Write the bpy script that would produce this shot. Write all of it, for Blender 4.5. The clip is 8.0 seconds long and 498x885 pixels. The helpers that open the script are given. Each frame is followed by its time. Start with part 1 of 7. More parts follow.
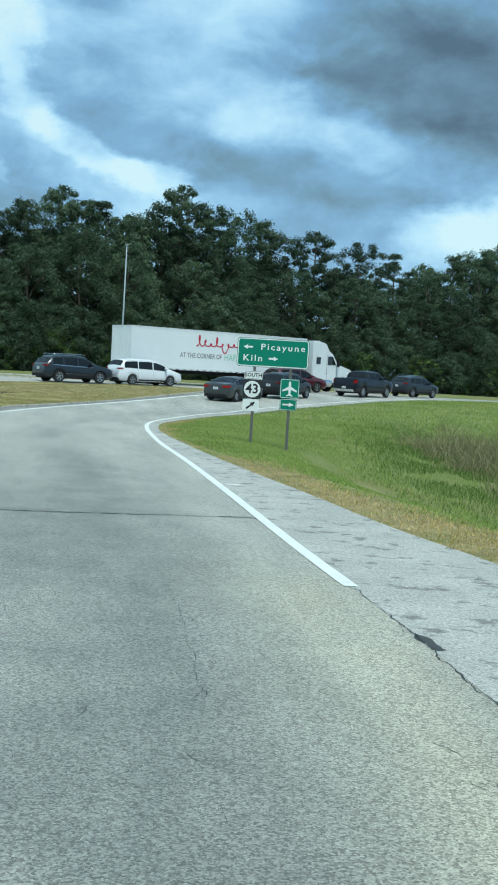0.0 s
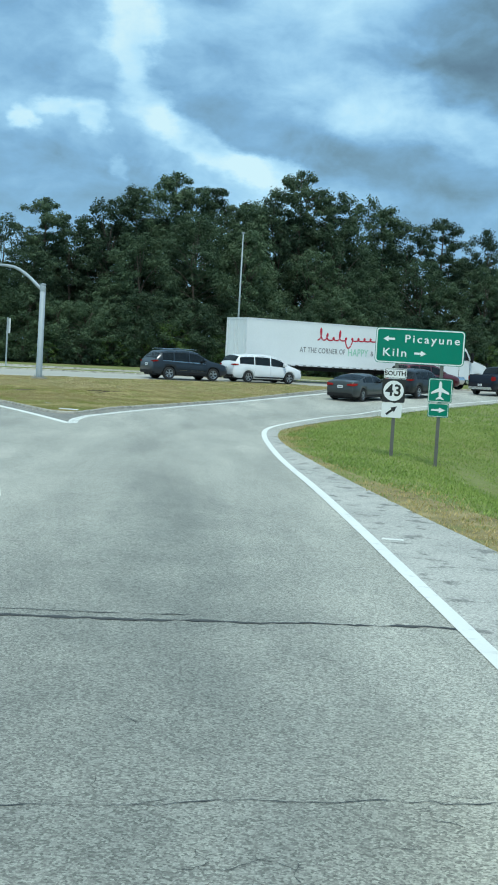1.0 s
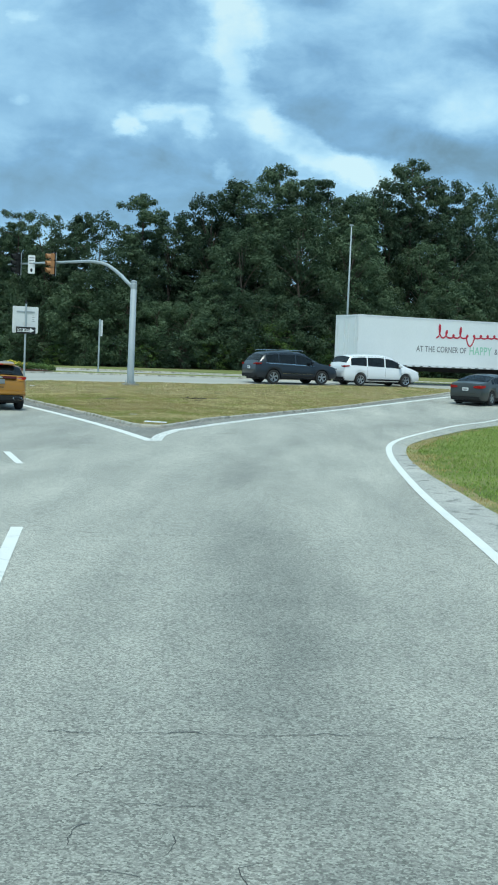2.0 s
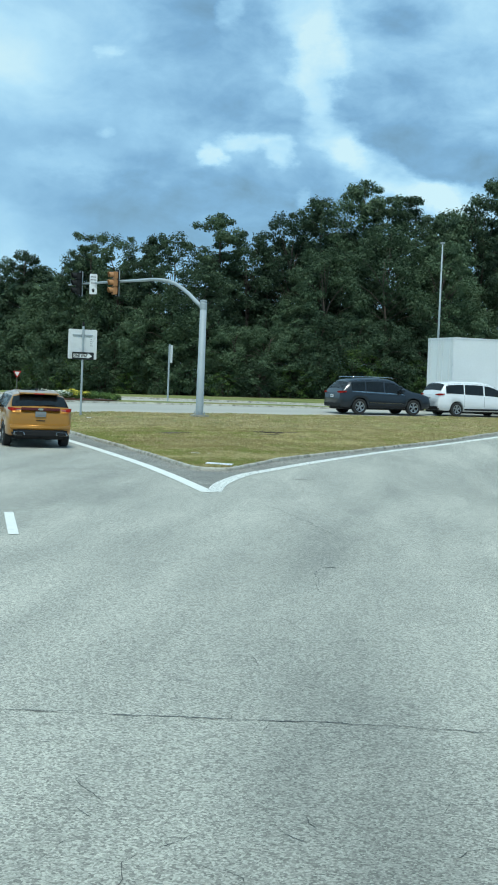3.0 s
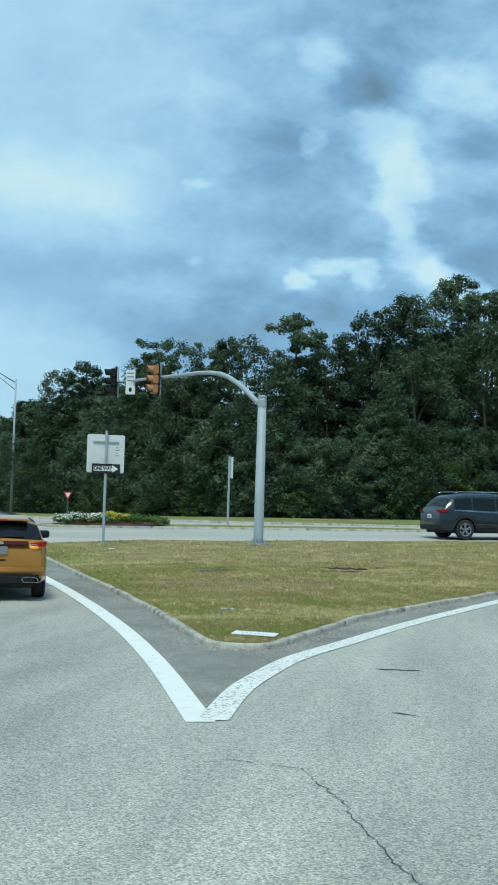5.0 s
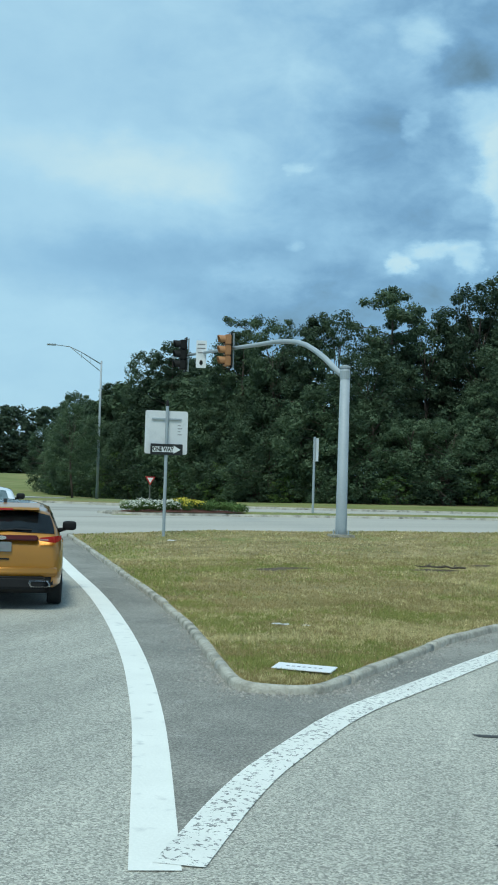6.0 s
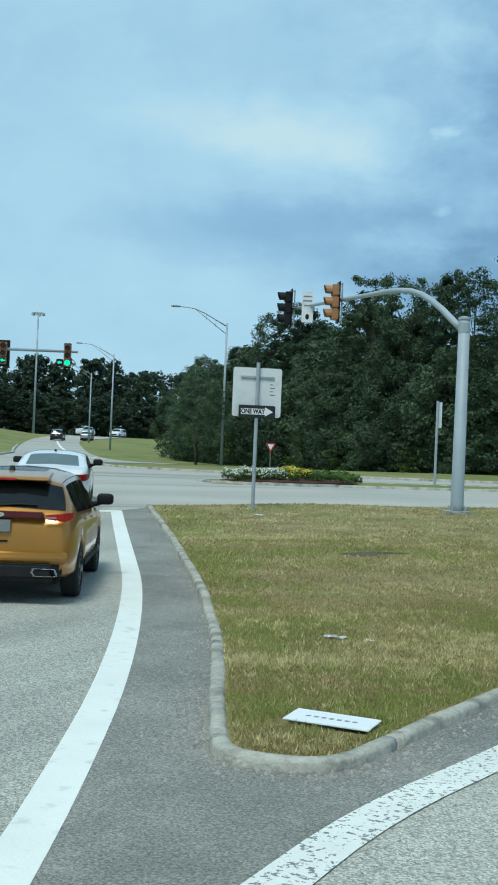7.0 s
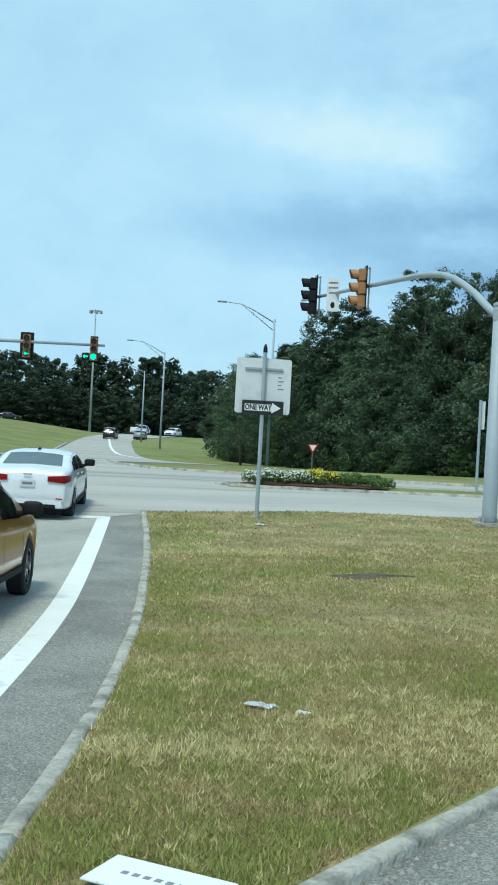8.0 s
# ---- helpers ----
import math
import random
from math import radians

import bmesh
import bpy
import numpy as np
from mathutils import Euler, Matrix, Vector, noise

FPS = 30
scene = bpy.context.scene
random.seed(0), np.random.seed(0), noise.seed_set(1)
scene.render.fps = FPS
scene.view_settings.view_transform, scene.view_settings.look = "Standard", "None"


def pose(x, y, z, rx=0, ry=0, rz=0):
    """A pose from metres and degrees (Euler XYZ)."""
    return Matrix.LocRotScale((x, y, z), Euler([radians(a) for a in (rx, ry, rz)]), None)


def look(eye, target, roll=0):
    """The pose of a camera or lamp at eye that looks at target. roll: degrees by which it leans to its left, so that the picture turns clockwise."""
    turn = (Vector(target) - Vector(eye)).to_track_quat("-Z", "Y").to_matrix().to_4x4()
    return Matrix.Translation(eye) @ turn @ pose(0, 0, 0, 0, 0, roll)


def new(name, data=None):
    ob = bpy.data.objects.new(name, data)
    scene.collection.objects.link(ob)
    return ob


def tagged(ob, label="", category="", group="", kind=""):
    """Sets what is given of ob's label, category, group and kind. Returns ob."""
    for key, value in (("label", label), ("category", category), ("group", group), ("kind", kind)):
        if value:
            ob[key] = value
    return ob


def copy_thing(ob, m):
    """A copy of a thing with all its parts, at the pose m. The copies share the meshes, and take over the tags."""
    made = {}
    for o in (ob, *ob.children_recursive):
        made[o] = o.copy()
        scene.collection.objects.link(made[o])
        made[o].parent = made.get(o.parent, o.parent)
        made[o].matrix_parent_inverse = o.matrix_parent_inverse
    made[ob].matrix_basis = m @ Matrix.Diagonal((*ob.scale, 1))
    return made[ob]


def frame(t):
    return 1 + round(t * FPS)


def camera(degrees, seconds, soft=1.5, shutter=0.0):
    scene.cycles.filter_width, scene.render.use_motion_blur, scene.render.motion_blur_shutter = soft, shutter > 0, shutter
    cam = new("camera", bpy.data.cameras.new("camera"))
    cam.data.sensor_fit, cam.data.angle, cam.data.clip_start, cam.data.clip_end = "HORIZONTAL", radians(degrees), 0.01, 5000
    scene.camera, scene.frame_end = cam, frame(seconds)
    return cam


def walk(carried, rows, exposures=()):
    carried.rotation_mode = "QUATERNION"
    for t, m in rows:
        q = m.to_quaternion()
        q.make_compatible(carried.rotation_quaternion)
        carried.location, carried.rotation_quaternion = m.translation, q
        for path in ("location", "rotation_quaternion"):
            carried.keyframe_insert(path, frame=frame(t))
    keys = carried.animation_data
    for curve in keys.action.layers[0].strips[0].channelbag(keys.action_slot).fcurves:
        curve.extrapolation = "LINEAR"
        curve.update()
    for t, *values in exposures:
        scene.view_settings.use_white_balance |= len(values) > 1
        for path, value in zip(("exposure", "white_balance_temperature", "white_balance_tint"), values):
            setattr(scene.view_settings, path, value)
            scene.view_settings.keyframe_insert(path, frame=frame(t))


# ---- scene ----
from mathutils import geometry

cam = camera(23.3, 8.0, soft=1.9)
PATH = [
    (0, (1.259, 0.499, 1.919), (1.194, 2.495, 1.813), 3.4),
    (0.5, (0.854, 4.094, 1.963), (0.695, 6.084, 1.846), 3.5),
    (1, (0.373, 7.43, 1.982), (0.118, 9.41, 1.857), 3.4),
    (1.5, (-0.197, 10.582, 2.007), (-0.543, 12.547, 1.879), 3.1),
    (2, (-0.847, 13.864, 2.004), (-1.275, 15.813, 1.873), 2.5),
    (3.5, (-3.004, 23.082, 2.085), (-3.614, 24.986, 2.041), 2.5),
    (4, (-3.759, 25.987, 2.116), (-4.4, 27.881, 2.135), 2.5),
    (5.3, (-5.476, 33.119, 2.021), (-6.217, 34.973, 2.13), 1.5),
    (5.5, (-5.732, 34.117, 2.029), (-6.502, 35.96, 2.131), 1.5),
    (6, (-6.276, 36.356, 2.052), (-7.139, 38.159, 2.127), 1.7),
    (6.5, (-6.744, 38.553, 2.07), (-7.715, 40.301, 2.109), 1.8),
    (7, (-7.156, 40.552, 2.093), (-8.224, 42.243, 2.106), 2.4),
    (7.5, (-7.537, 42.407, 2.119), (-8.667, 44.057, 2.12), 2.8),
    (8, (-7.853, 44.079, 2.159), (-9.008, 45.712, 2.168), 3.1),
]
EXPOSURES = [(0, 0.2, 6200, -4), (4, 0.16, 6200, -4), (5.5, 0.03, 6200, -4), (7, 0.0, 6200, -4), (8, 0.22, 6200, -4)]
walk(cam, [(t, look(eye, target, roll)) for t, eye, target, roll in PATH], EXPOSURES)

# ---- light: broken overcast, soft high sun ----
SUN_EL, SUN_AZ = 62.0, 168.0
sun = new("sun", bpy.data.lights.new("sun", "SUN"))
sun.data.energy, sun.data.angle, sun.data.color = 2.45, radians(16), (1.0, 0.96, 0.9)
sun.matrix_world = look((0, 0, 60), (-60 * math.sin(radians(SUN_AZ)), -60 * math.cos(radians(SUN_AZ)), 60 - 60 * math.tan(radians(SUN_EL))))

world = bpy.data.worlds.new("sky")
scene.world = world
world.use_nodes = True


def build_sky():
    nt = world.node_tree
    nt.nodes.clear()
    def nd(kind, **kw):
        n = nt.nodes.new(kind)
        for k, v in kw.items():
            n.inputs[k].default_value = v
        return n
    ln = nt.links.new
    def mth(op, a, b=None):
        n = nt.nodes.new("ShaderNodeMath")
        n.operation = op
        for i, v in enumerate((a, b)):
            if v is None:
                continue
            if isinstance(v, (int, float)):
                n.inputs[i].default_value = v
            else:
                ln(v, n.inputs[i])
        return n.outputs[0]
    out, bg = nt.nodes.new("ShaderNodeOutputWorld"), nt.nodes.new("ShaderNodeBackground")
    sky = nt.nodes.new("ShaderNodeTexSky")
    sky.sky_type, sky.sun_disc = "NISHITA", False
    sky.sun_elevation, sky.sun_rotation = radians(SUN_EL), radians(SUN_AZ)
    co = nt.nodes.new("ShaderNodeTexCoord")
    sep = nt.nodes.new("ShaderNodeSeparateXYZ")
    ln(co.outputs["Generated"], sep.inputs[0])
    x, y, z = sep.outputs
    comb = nt.nodes.new("ShaderNodeCombineXYZ")
    ln(x, comb.inputs[0]), ln(y, comb.inputs[1]), ln(mth("MULTIPLY", z, 1.7), comb.inputs[2])
    def noise_at(scale, off, detail, rough, dist=0.0, out="Fac"):
        mp = nt.nodes.new("ShaderNodeMapping")
        mp.inputs["Location"].default_value = off
        ln(comb.outputs[0], mp.inputs[0])
        n = nd("ShaderNodeTexNoise", Scale=scale, Detail=detail, Roughness=rough, Distortion=dist)
        ln(mp.outputs[0], n.inputs["Vector"])
        return n.outputs[out]
    big = noise_at(5.0, (3.4, 0.7, 0.3), 4.0, 0.5)
    mid = noise_at(15.0, (7.3, 2.2, 1.0), 9.0, 0.58, 0.25)
    # azimuth from north and elevation in degrees, bent by noise so that the cloud masses have ragged edges
    az = mth("MULTIPLY", mth("ARCTAN2", x, y), 57.2958)
    el_ = mth("MULTIPLY", mth("ARCSINE", z), 57.2958)
    bend = nt.nodes.new("ShaderNodeSeparateXYZ")
    ln(noise_at(13.0, (1.1, 4.2, 2.0), 9.0, 0.6, 0.0, "Color"), bend.inputs[0])
    spot = nt.nodes.new("ShaderNodeCombineXYZ")
    ln(mth("ADD", az, mth("MULTIPLY", mth("SUBTRACT", bend.outputs[0], 0.5), 4.2)), spot.inputs[0])
    ln(mth("ADD", el_, mth("MULTIPLY", mth("SUBTRACT", bend.outputs[1], 0.5), 3.0)), spot.inputs[1])
    # cloud masses: azimuth, elevation, half width, half height, tilt, softness, how much lighter (+) or darker (-)
    storm = ((6.8, 13.7, 7.0, 2.8, -14, 0.55, -0.29), (10.5, 18.0, 6.5, 2.6, 0, 0.6, -0.10), (1.0, 9.5, 6.5, 1.1, -3, 0.7, -0.12), (-1.5, 14.2, 3.2, 0.6, -6, 0.8, -0.08), (-2.6, 12.2, 3.6, 1.0, -6, 0.6, 0.07),
             (2.6, 11.2, 3.2, 0.9, -16, 0.7, 0.06), (-9.2, 13.4, 2.2, 1.7, -30, 0.7, -0.01), (-4.2, 10.2, 2.4, 0.8, -22, 0.7, -0.07), (8.6, 7.6, 3.8, 1.3, 14, 0.45, 0.27), (0.0, 7.2, 4.0, 1.0, 0, 0.8, -0.05), (-4.5, 16.6, 5.5, 1.8, 0, 0.8, 0.09), (-5.5, 13.2, 3.6, 1.5, 0, 0.8, 0.06), (-13.5, 16.0, 2.0, 3.0, 0, 0.8, 0.06))
    column = ((-9.9, 10.0, 2.6, 0.8, -24, 0.4, 0.15), (-7.0, 8.9, 2.2, 0.65, -18, 0.45, 0.13), (-9.2, 8.6, 3.6, 1.3, -18, 0.5, 0.11), (-12.3, 11.2, 1.3, 0.9, -40, 0.45, 0.14), (-13.7, 14.2, 0.9, 2.4, 0, 0.5, 0.15), (-14.9, 17.1, 1.8, 1.2, -35, 0.5, 0.12), (-18.0, 16.7, 0.6, 0.9, 0, 0.5, 0.10),
              (-11.3, 19.4, 2.4, 1.2, 0, 0.5, 0.14), (-10.2, 13.0, 2.2, 2.0, 0, 0.7, -0.045), (-10.0, 16.8, 2.1, 0.9, 10, 0.7, -0.11), (-16.3, 19.3, 1.2, 0.8, 0, 0.7, -0.09), (-14.9, 20.9, 1.7, 1.2, 0, 0.7, -0.09), (-18.0, 20.8, 0.9, 1.1, 0, 0.6, 0.09))
    puffs = ((-20.2, 16.3, 2.4, 1.6, -20, 0.7, -0.10), (-19.0, 13.8, 2.3, 1.5, 0, 0.8, -0.07), (-18.8, 10.5, 0.65, 0.5, -40, 0.45, 0.17), (-17.1, 11.3, 1.3, 0.5, 12, 0.45, 0.16), (-15.4, 11.0, 0.75, 0.65, 0, 0.45, 0.15), (-14.3, 9.1, 0.5, 0.35, 0, 0.5, 0.10),
             (-19.5, 7.6, 7.0, 2.0, 0, 0.7, -0.14), (-23.7, 14.9, 0.4, 0.35, 0, 0.6, 0.08), (-23.4, 11.3, 0.45, 0.3, 0, 0.6, 0.07))
    veil = ((-28.5, 15.0, 4.5, 1.2, 0, 0.8, 0.07), (-24.6, 19.3, 3.5, 1.5, 0, 0.8, 0.05), (-33.0, 14.6, 5.0, 1.0, -6, 0.8, 0.07), (-31.0, 10.6, 6.5, 1.3, 3, 0.8, -0.10), (-27.0, 8.8, 5.5, 0.8, 0, 0.8, -0.06), (-25.6, 9.9, 2.0, 0.6, 10, 0.8, 0.06))
    total = None
    for a0, e0, ra, re, tilt, soft, amt in storm + column + puffs + veil:
        mp = nt.nodes.new("ShaderNodeMapping")
        mp.vector_type = "TEXTURE"
        mp.inputs["Location"].default_value, mp.inputs["Rotation"].default_value, mp.inputs["Scale"].default_value = (a0, e0, 0), (0, 0, radians(tilt)), (ra, re, 1)
        ln(spot.outputs[0], mp.inputs[0])
        far = nt.nodes.new("ShaderNodeVectorMath")
        far.operation = "LENGTH"
        ln(mp.outputs[0], far.inputs[0])
        mr = nt.nodes.new("ShaderNodeMapRange")
        mr.interpolation_type = "SMOOTHSTEP"
        mr.inputs["From Min"].default_value, mr.inputs["From Max"].default_value = 1 + soft, 1 - soft
        mr.inputs["To Max"].default_value = amt
        ln(far.outputs["Value"], mr.inputs[0])
        total = mr.outputs[0] if total is None else mth("ADD", total, mr.outputs[0])
    west = nt.nodes.new("ShaderNodeMapRange")
    west.interpolation_type = "SMOOTHSTEP"
    west.inputs["From Min"].default_value, west.inputs["From Max"].default_value = -14.0, -36.0
    ln(az, west.inputs[0])
    w = west.outputs[0]
    swing = mth("ADD", mth("MULTIPLY", mth("SUBTRACT", big, 0.5), 0.28), mth("MULTIPLY", mth("SUBTRACT", mid, 0.5), 0.42))
    swing = mth("MULTIPLY", swing, mth("SUBTRACT", 1.0, mth("MULTIPLY", w, 0.78)))
    lum = mth("ADD", mth("ADD", swing, 0.765), mth("ADD", mth("MULTIPLY", w, 0.115), total))
    ramp = nt.nodes.new("ShaderNodeValToRGB")
    el = ramp.color_ramp.elements
    el[0].position, el[0].color = 0.45, (0.075, 0.115, 0.165, 1)
    el[1].position, el[1].color = 1.0, (0.64, 0.79, 0.88, 1)
    for pos, col in ((0.58, (0.145, 0.238, 0.335, 1)), (0.70, (0.21, 0.372, 0.59, 1)), (0.80, (0.33, 0.53, 0.76, 1)), (0.90, (0.48, 0.69, 0.88, 1))):
        e = el.new(pos)
        e.color = col
    ln(lum, ramp.inputs[0])
    mix = nt.nodes.new("ShaderNodeMixRGB")
    mix.inputs[0].default_value = 0.88
    scl = nt.nodes.new("ShaderNodeVectorMath")
    scl.operation = "SCALE"
    scl.inputs["Scale"].default_value = 0.12
    ln(sky.outputs[0], scl.inputs[0])
    ln(scl.outputs[0], mix.inputs[1])
    ln(ramp.outputs[0], mix.inputs[2])
    ln(mix.outputs[0], bg.inputs["Color"])
    bg.inputs["Strength"].default_value = 1.0
    ln(bg.outputs[0], out.inputs[0])


build_sky()


# ---- materials ----
def material(name, cols, scale=8.0, fine=60.0, rough=0.8, bump=0.2, metal=0.0, coat=0.0, per="", sharp=0.5, fine_mix=0.35, bump_dist=0.01, emit=None, spec=0.5, blotch=None, speckle=None, stretch=None, per_mix=0.6):
    """cols: two or three colours mixed by a large noise, grained by a fine one; per: 'object' or 'island' varies them piece by piece."""
    m = bpy.data.materials.new(name)
    m.use_nodes = True
    nt = m.node_tree
    b = nt.nodes["Principled BSDF"]
    ln = nt.links.new
    co = nt.nodes.new("ShaderNodeTexCoord")
    geo = nt.nodes.new("ShaderNodeNewGeometry")
    src = geo.outputs["Position"] if per != "local" else co.outputs["Object"]
    wide = src
    if stretch:
        # large variation drawn out along the run of the traffic
        mp = nt.nodes.new("ShaderNodeMapping")
        mp.vector_type = "TEXTURE"
        mp.inputs["Rotation"].default_value = (0, 0, radians(stretch[0]))
        mp.inputs["Scale"].default_value = (stretch[1], stretch[2], 1)
        ln(src, mp.inputs[0])
        wide = mp.outputs[0]
    n1 = nt.nodes.new("ShaderNodeTexNoise")
    n1.inputs["Scale"].default_value, n1.inputs["Detail"].default_value, n1.inputs["Roughness"].default_value = scale, 4.0, 0.6
    n2 = nt.nodes.new("ShaderNodeTexNoise")
    n2.inputs["Scale"].default_value, n2.inputs["Detail"].default_value = fine, 3.0
    ln(wide, n1.inputs["Vector"]), ln(src, n2.inputs["Vector"])
    val = n1.outputs["Fac"]
    if per in ("object", "island"):
        if per == "object":
            r = nt.nodes.new("ShaderNodeObjectInfo").outputs["Random"]
        else:
            r = geo.outputs["Random Per Island"]
        mx = nt.nodes.new("ShaderNodeMix")
        mx.inputs[0].default_value = per_mix
        ln(val, mx.inputs[2]), ln(r, mx.inputs[3])
        val = mx.outputs[0]
    mx = nt.nodes.new("ShaderNodeMix")
    mx.inputs[0].default_value = fine_mix
    ln(val, mx.inputs[2]), ln(n2.outputs["Fac"], mx.inputs[3])
    ramp = nt.nodes.new("ShaderNodeValToRGB")
    el = ramp.color_ramp.elements
    lo, hi = 0.5 - 0.5 * sharp, 0.5 + 0.5 * sharp
    for i, c in enumerate(cols):
        p = lo + (hi - lo) * i / max(1, len(cols) - 1)
        e = el[i] if i < 2 else el.new(p)
        e.position, e.color = p, (*c, 1)
    ln(mx.outputs[0], ramp.inputs[0])
    last = ramp.outputs[0]
    if blotch:
        bcol, bscale, lo2, hi2, amt = blotch
        n3 = nt.nodes.new("ShaderNodeTexNoise")
        n3.inputs["Scale"].default_value, n3.inputs["Detail"].default_value, n3.inputs["Roughness"].default_value = bscale, 5.0, 0.62
        ln(wide, n3.inputs["Vector"])
        mr = nt.nodes.new("ShaderNodeMapRange")
        mr.inputs["From Min"].default_value, mr.inputs["From Max"].default_value, mr.inputs["To Max"].default_value = lo2, hi2, amt
        ln(n3.outputs["Fac"], mr.inputs[0])
        mb = nt.nodes.new("ShaderNodeMixRGB")
        mb.inputs[2].default_value = (*bcol, 1)
        ln(mr.outputs[0], mb.inputs[0]), ln(last, mb.inputs[1])
        last = mb.outputs[0]
    if speckle:
        vo = nt.nodes.new("ShaderNodeTexVoronoi")
        vo.inputs["Scale"].default_value = speckle[0]
        ln(src, vo.inputs["Vector"])
        sv = nt.nodes.new("ShaderNodeSeparateXYZ")
        ln(vo.outputs["Color"], sv.inputs[0])
        mr2 = nt.nodes.new("ShaderNodeMapRange")
        mr2.inputs["To Min"].default_value, mr2.inputs["To Max"].default_value = 1 - speckle[1], 1 + speckle[1]
        ln(sv.outputs[0], mr2.inputs[0])
        ms = nt.nodes.new("ShaderNodeVectorMath")
        ms.operation = "SCALE"
        ln(last, ms.inputs[0]), ln(mr2.outputs[0], ms.inputs["Scale"])
        last = ms.outputs[0]
    ln(last, b.inputs["Base Color"])
    rr = nt.nodes.new("ShaderNodeMapRange")
    rr.inputs["To Min"].default_value, rr.inputs["To Max"].default_value = max(0.02, rough - 0.1), min(1.0, rough + 0.1)
    ln(n1.outputs["Fac"], rr.inputs[0]), ln(rr.outputs[0], b.inputs["Roughness"])
    b.inputs["Metallic"].default_value, b.inputs["Coat Weight"].default_value, b.inputs["Specular IOR Level"].default_value = metal, coat, spec
    b.inputs["Coat Roughness"].default_value = 0.06
    if bump:
        bp = nt.nodes.new("ShaderNodeBump")
        bp.inputs["Strength"].default_value, bp.inputs["Distance"].default_value = bump, bump_dist
        ln(n2.outputs["Fac"], bp.inputs["Height"]), ln(bp.outputs[0], b.inputs["Normal"])
    if emit:
        b.inputs["Emission Color"].default_value, b.inputs["Emission Strength"].default_value = (*emit[0], 1), emit[1]
    return m


def leafy(name, cols, fine=1.2, sharp=0.6, per_tree=0.0):
    m = material(name, cols, scale=0.9 if per_tree else 0.25, fine=fine, rough=0.6, bump=0, per="island", sharp=sharp * (0.75 if per_tree else 1.0), spec=0.12, per_mix=0.25 if per_tree else 0.6)
    nt = m.node_tree
    b, out = nt.nodes["Principled BSDF"], nt.nodes["Material Output"]
    tr, ad = nt.nodes.new("ShaderNodeBsdfTranslucent"), nt.nodes.new("ShaderNodeMixShader")
    ad.inputs[0].default_value = 0.25
    src = b.inputs["Base Color"].links[0].from_socket
    if per_tree:
        # each tree a little lighter or darker, warmer or cooler than the next
        oi = nt.nodes.new("ShaderNodeObjectInfo")
        mr = nt.nodes.new("ShaderNodeMapRange")
        mr.inputs["To Min"].default_value, mr.inputs["To Max"].default_value = 1 - per_tree * 0.7, 1 + per_tree
        nt.links.new(oi.outputs["Random"], mr.inputs[0])
        cb = nt.nodes.new("ShaderNodeCombineXYZ")
        for i, f in enumerate((1.08, 1.0, 0.9)):
            mm = nt.nodes.new("ShaderNodeMath")
            mm.operation = "POWER"
            mm.inputs[1].default_value = f
            nt.links.new(mr.outputs[0], mm.inputs[0]), nt.links.new(mm.outputs[0], cb.inputs[i])
        vm = nt.nodes.new("ShaderNodeVectorMath")
        vm.operation = "MULTIPLY"
        nt.links.new(src, vm.inputs[0]), nt.links.new(cb.outputs[0], vm.inputs[1])
        src = vm.outputs[0]
        nt.links.new(src, b.inputs["Base Color"])
    nt.links.new(src, tr.inputs[0])
    nt.links.new(b.outputs[0], ad.inputs[1]), nt.links.new(tr.outputs[0], ad.inputs[2]), nt.links.new(ad.outputs[0], out.inputs[0])
    return m


M_ROAD = material("worn_grey_asphalt", [(0.22, 0.215, 0.183), (0.38, 0.37, 0.317), (0.56, 0.54, 0.46)], 0.8, 90.0, 0.76, 0.6, fine_mix=0.58, sharp=0.34, bump_dist=0.008, blotch=((0.20, 0.20, 0.18), 0.6, 0.5, 0.72, 0.16), speckle=(74.0, 0.5), spec=0.5, stretch=(100, 6.0, 1.0))
M_SHOULDER = material("dark_shoulder_asphalt", [(0.15, 0.15, 0.135), (0.225, 0.22, 0.195), (0.33, 0.32, 0.28)], 0.8, 48.0, 0.9, 0.7, fine_mix=0.55, sharp=0.28, bump_dist=0.015, blotch=((0.34, 0.33, 0.31), 2.5, 0.58, 0.7, 0.4), speckle=(90.0, 0.36), spec=0.3)
M_SHOULDER_PALE = material("worn_pale_shoulder", [(0.31, 0.30, 0.275), (0.42, 0.41, 0.37), (0.53, 0.515, 0.465)], 0.8, 36.0, 0.9, 1.0, fine_mix=0.55, sharp=0.3, bump_dist=0.015, blotch=((0.12, 0.12, 0.11), 2.6, 0.56, 0.63, 0.7), speckle=(70.0, 0.3))
M_CONC = material("light_concrete_road", [(0.31, 0.30, 0.265), (0.40, 0.385, 0.34), (0.47, 0.45, 0.40)], 0.5, 12.0, 0.85, 0.3, blotch=((0.17, 0.165, 0.15), 0.55, 0.5, 0.66, 0.6), spec=0.3, stretch=(39, 14.0, 1.0))
M_CURB = material("weathered_concrete_curb", [(0.21, 0.195, 0.16), (0.40, 0.38, 0.32), (0.56, 0.54, 0.47)], 3.5, 25.0, 0.9, 0.8, bump_dist=0.02, blotch=((0.10, 0.10, 0.08), 3.0, 0.5, 0.68, 0.8))
M_PAINT = material("white_road_paint", [(0.70, 0.70, 0.645), (0.82, 0.82, 0.76)], 1.5, 40.0, 0.6, 0.4, blotch=((0.36, 0.37, 0.36), 5.0, 0.58, 0.75, 0.6))
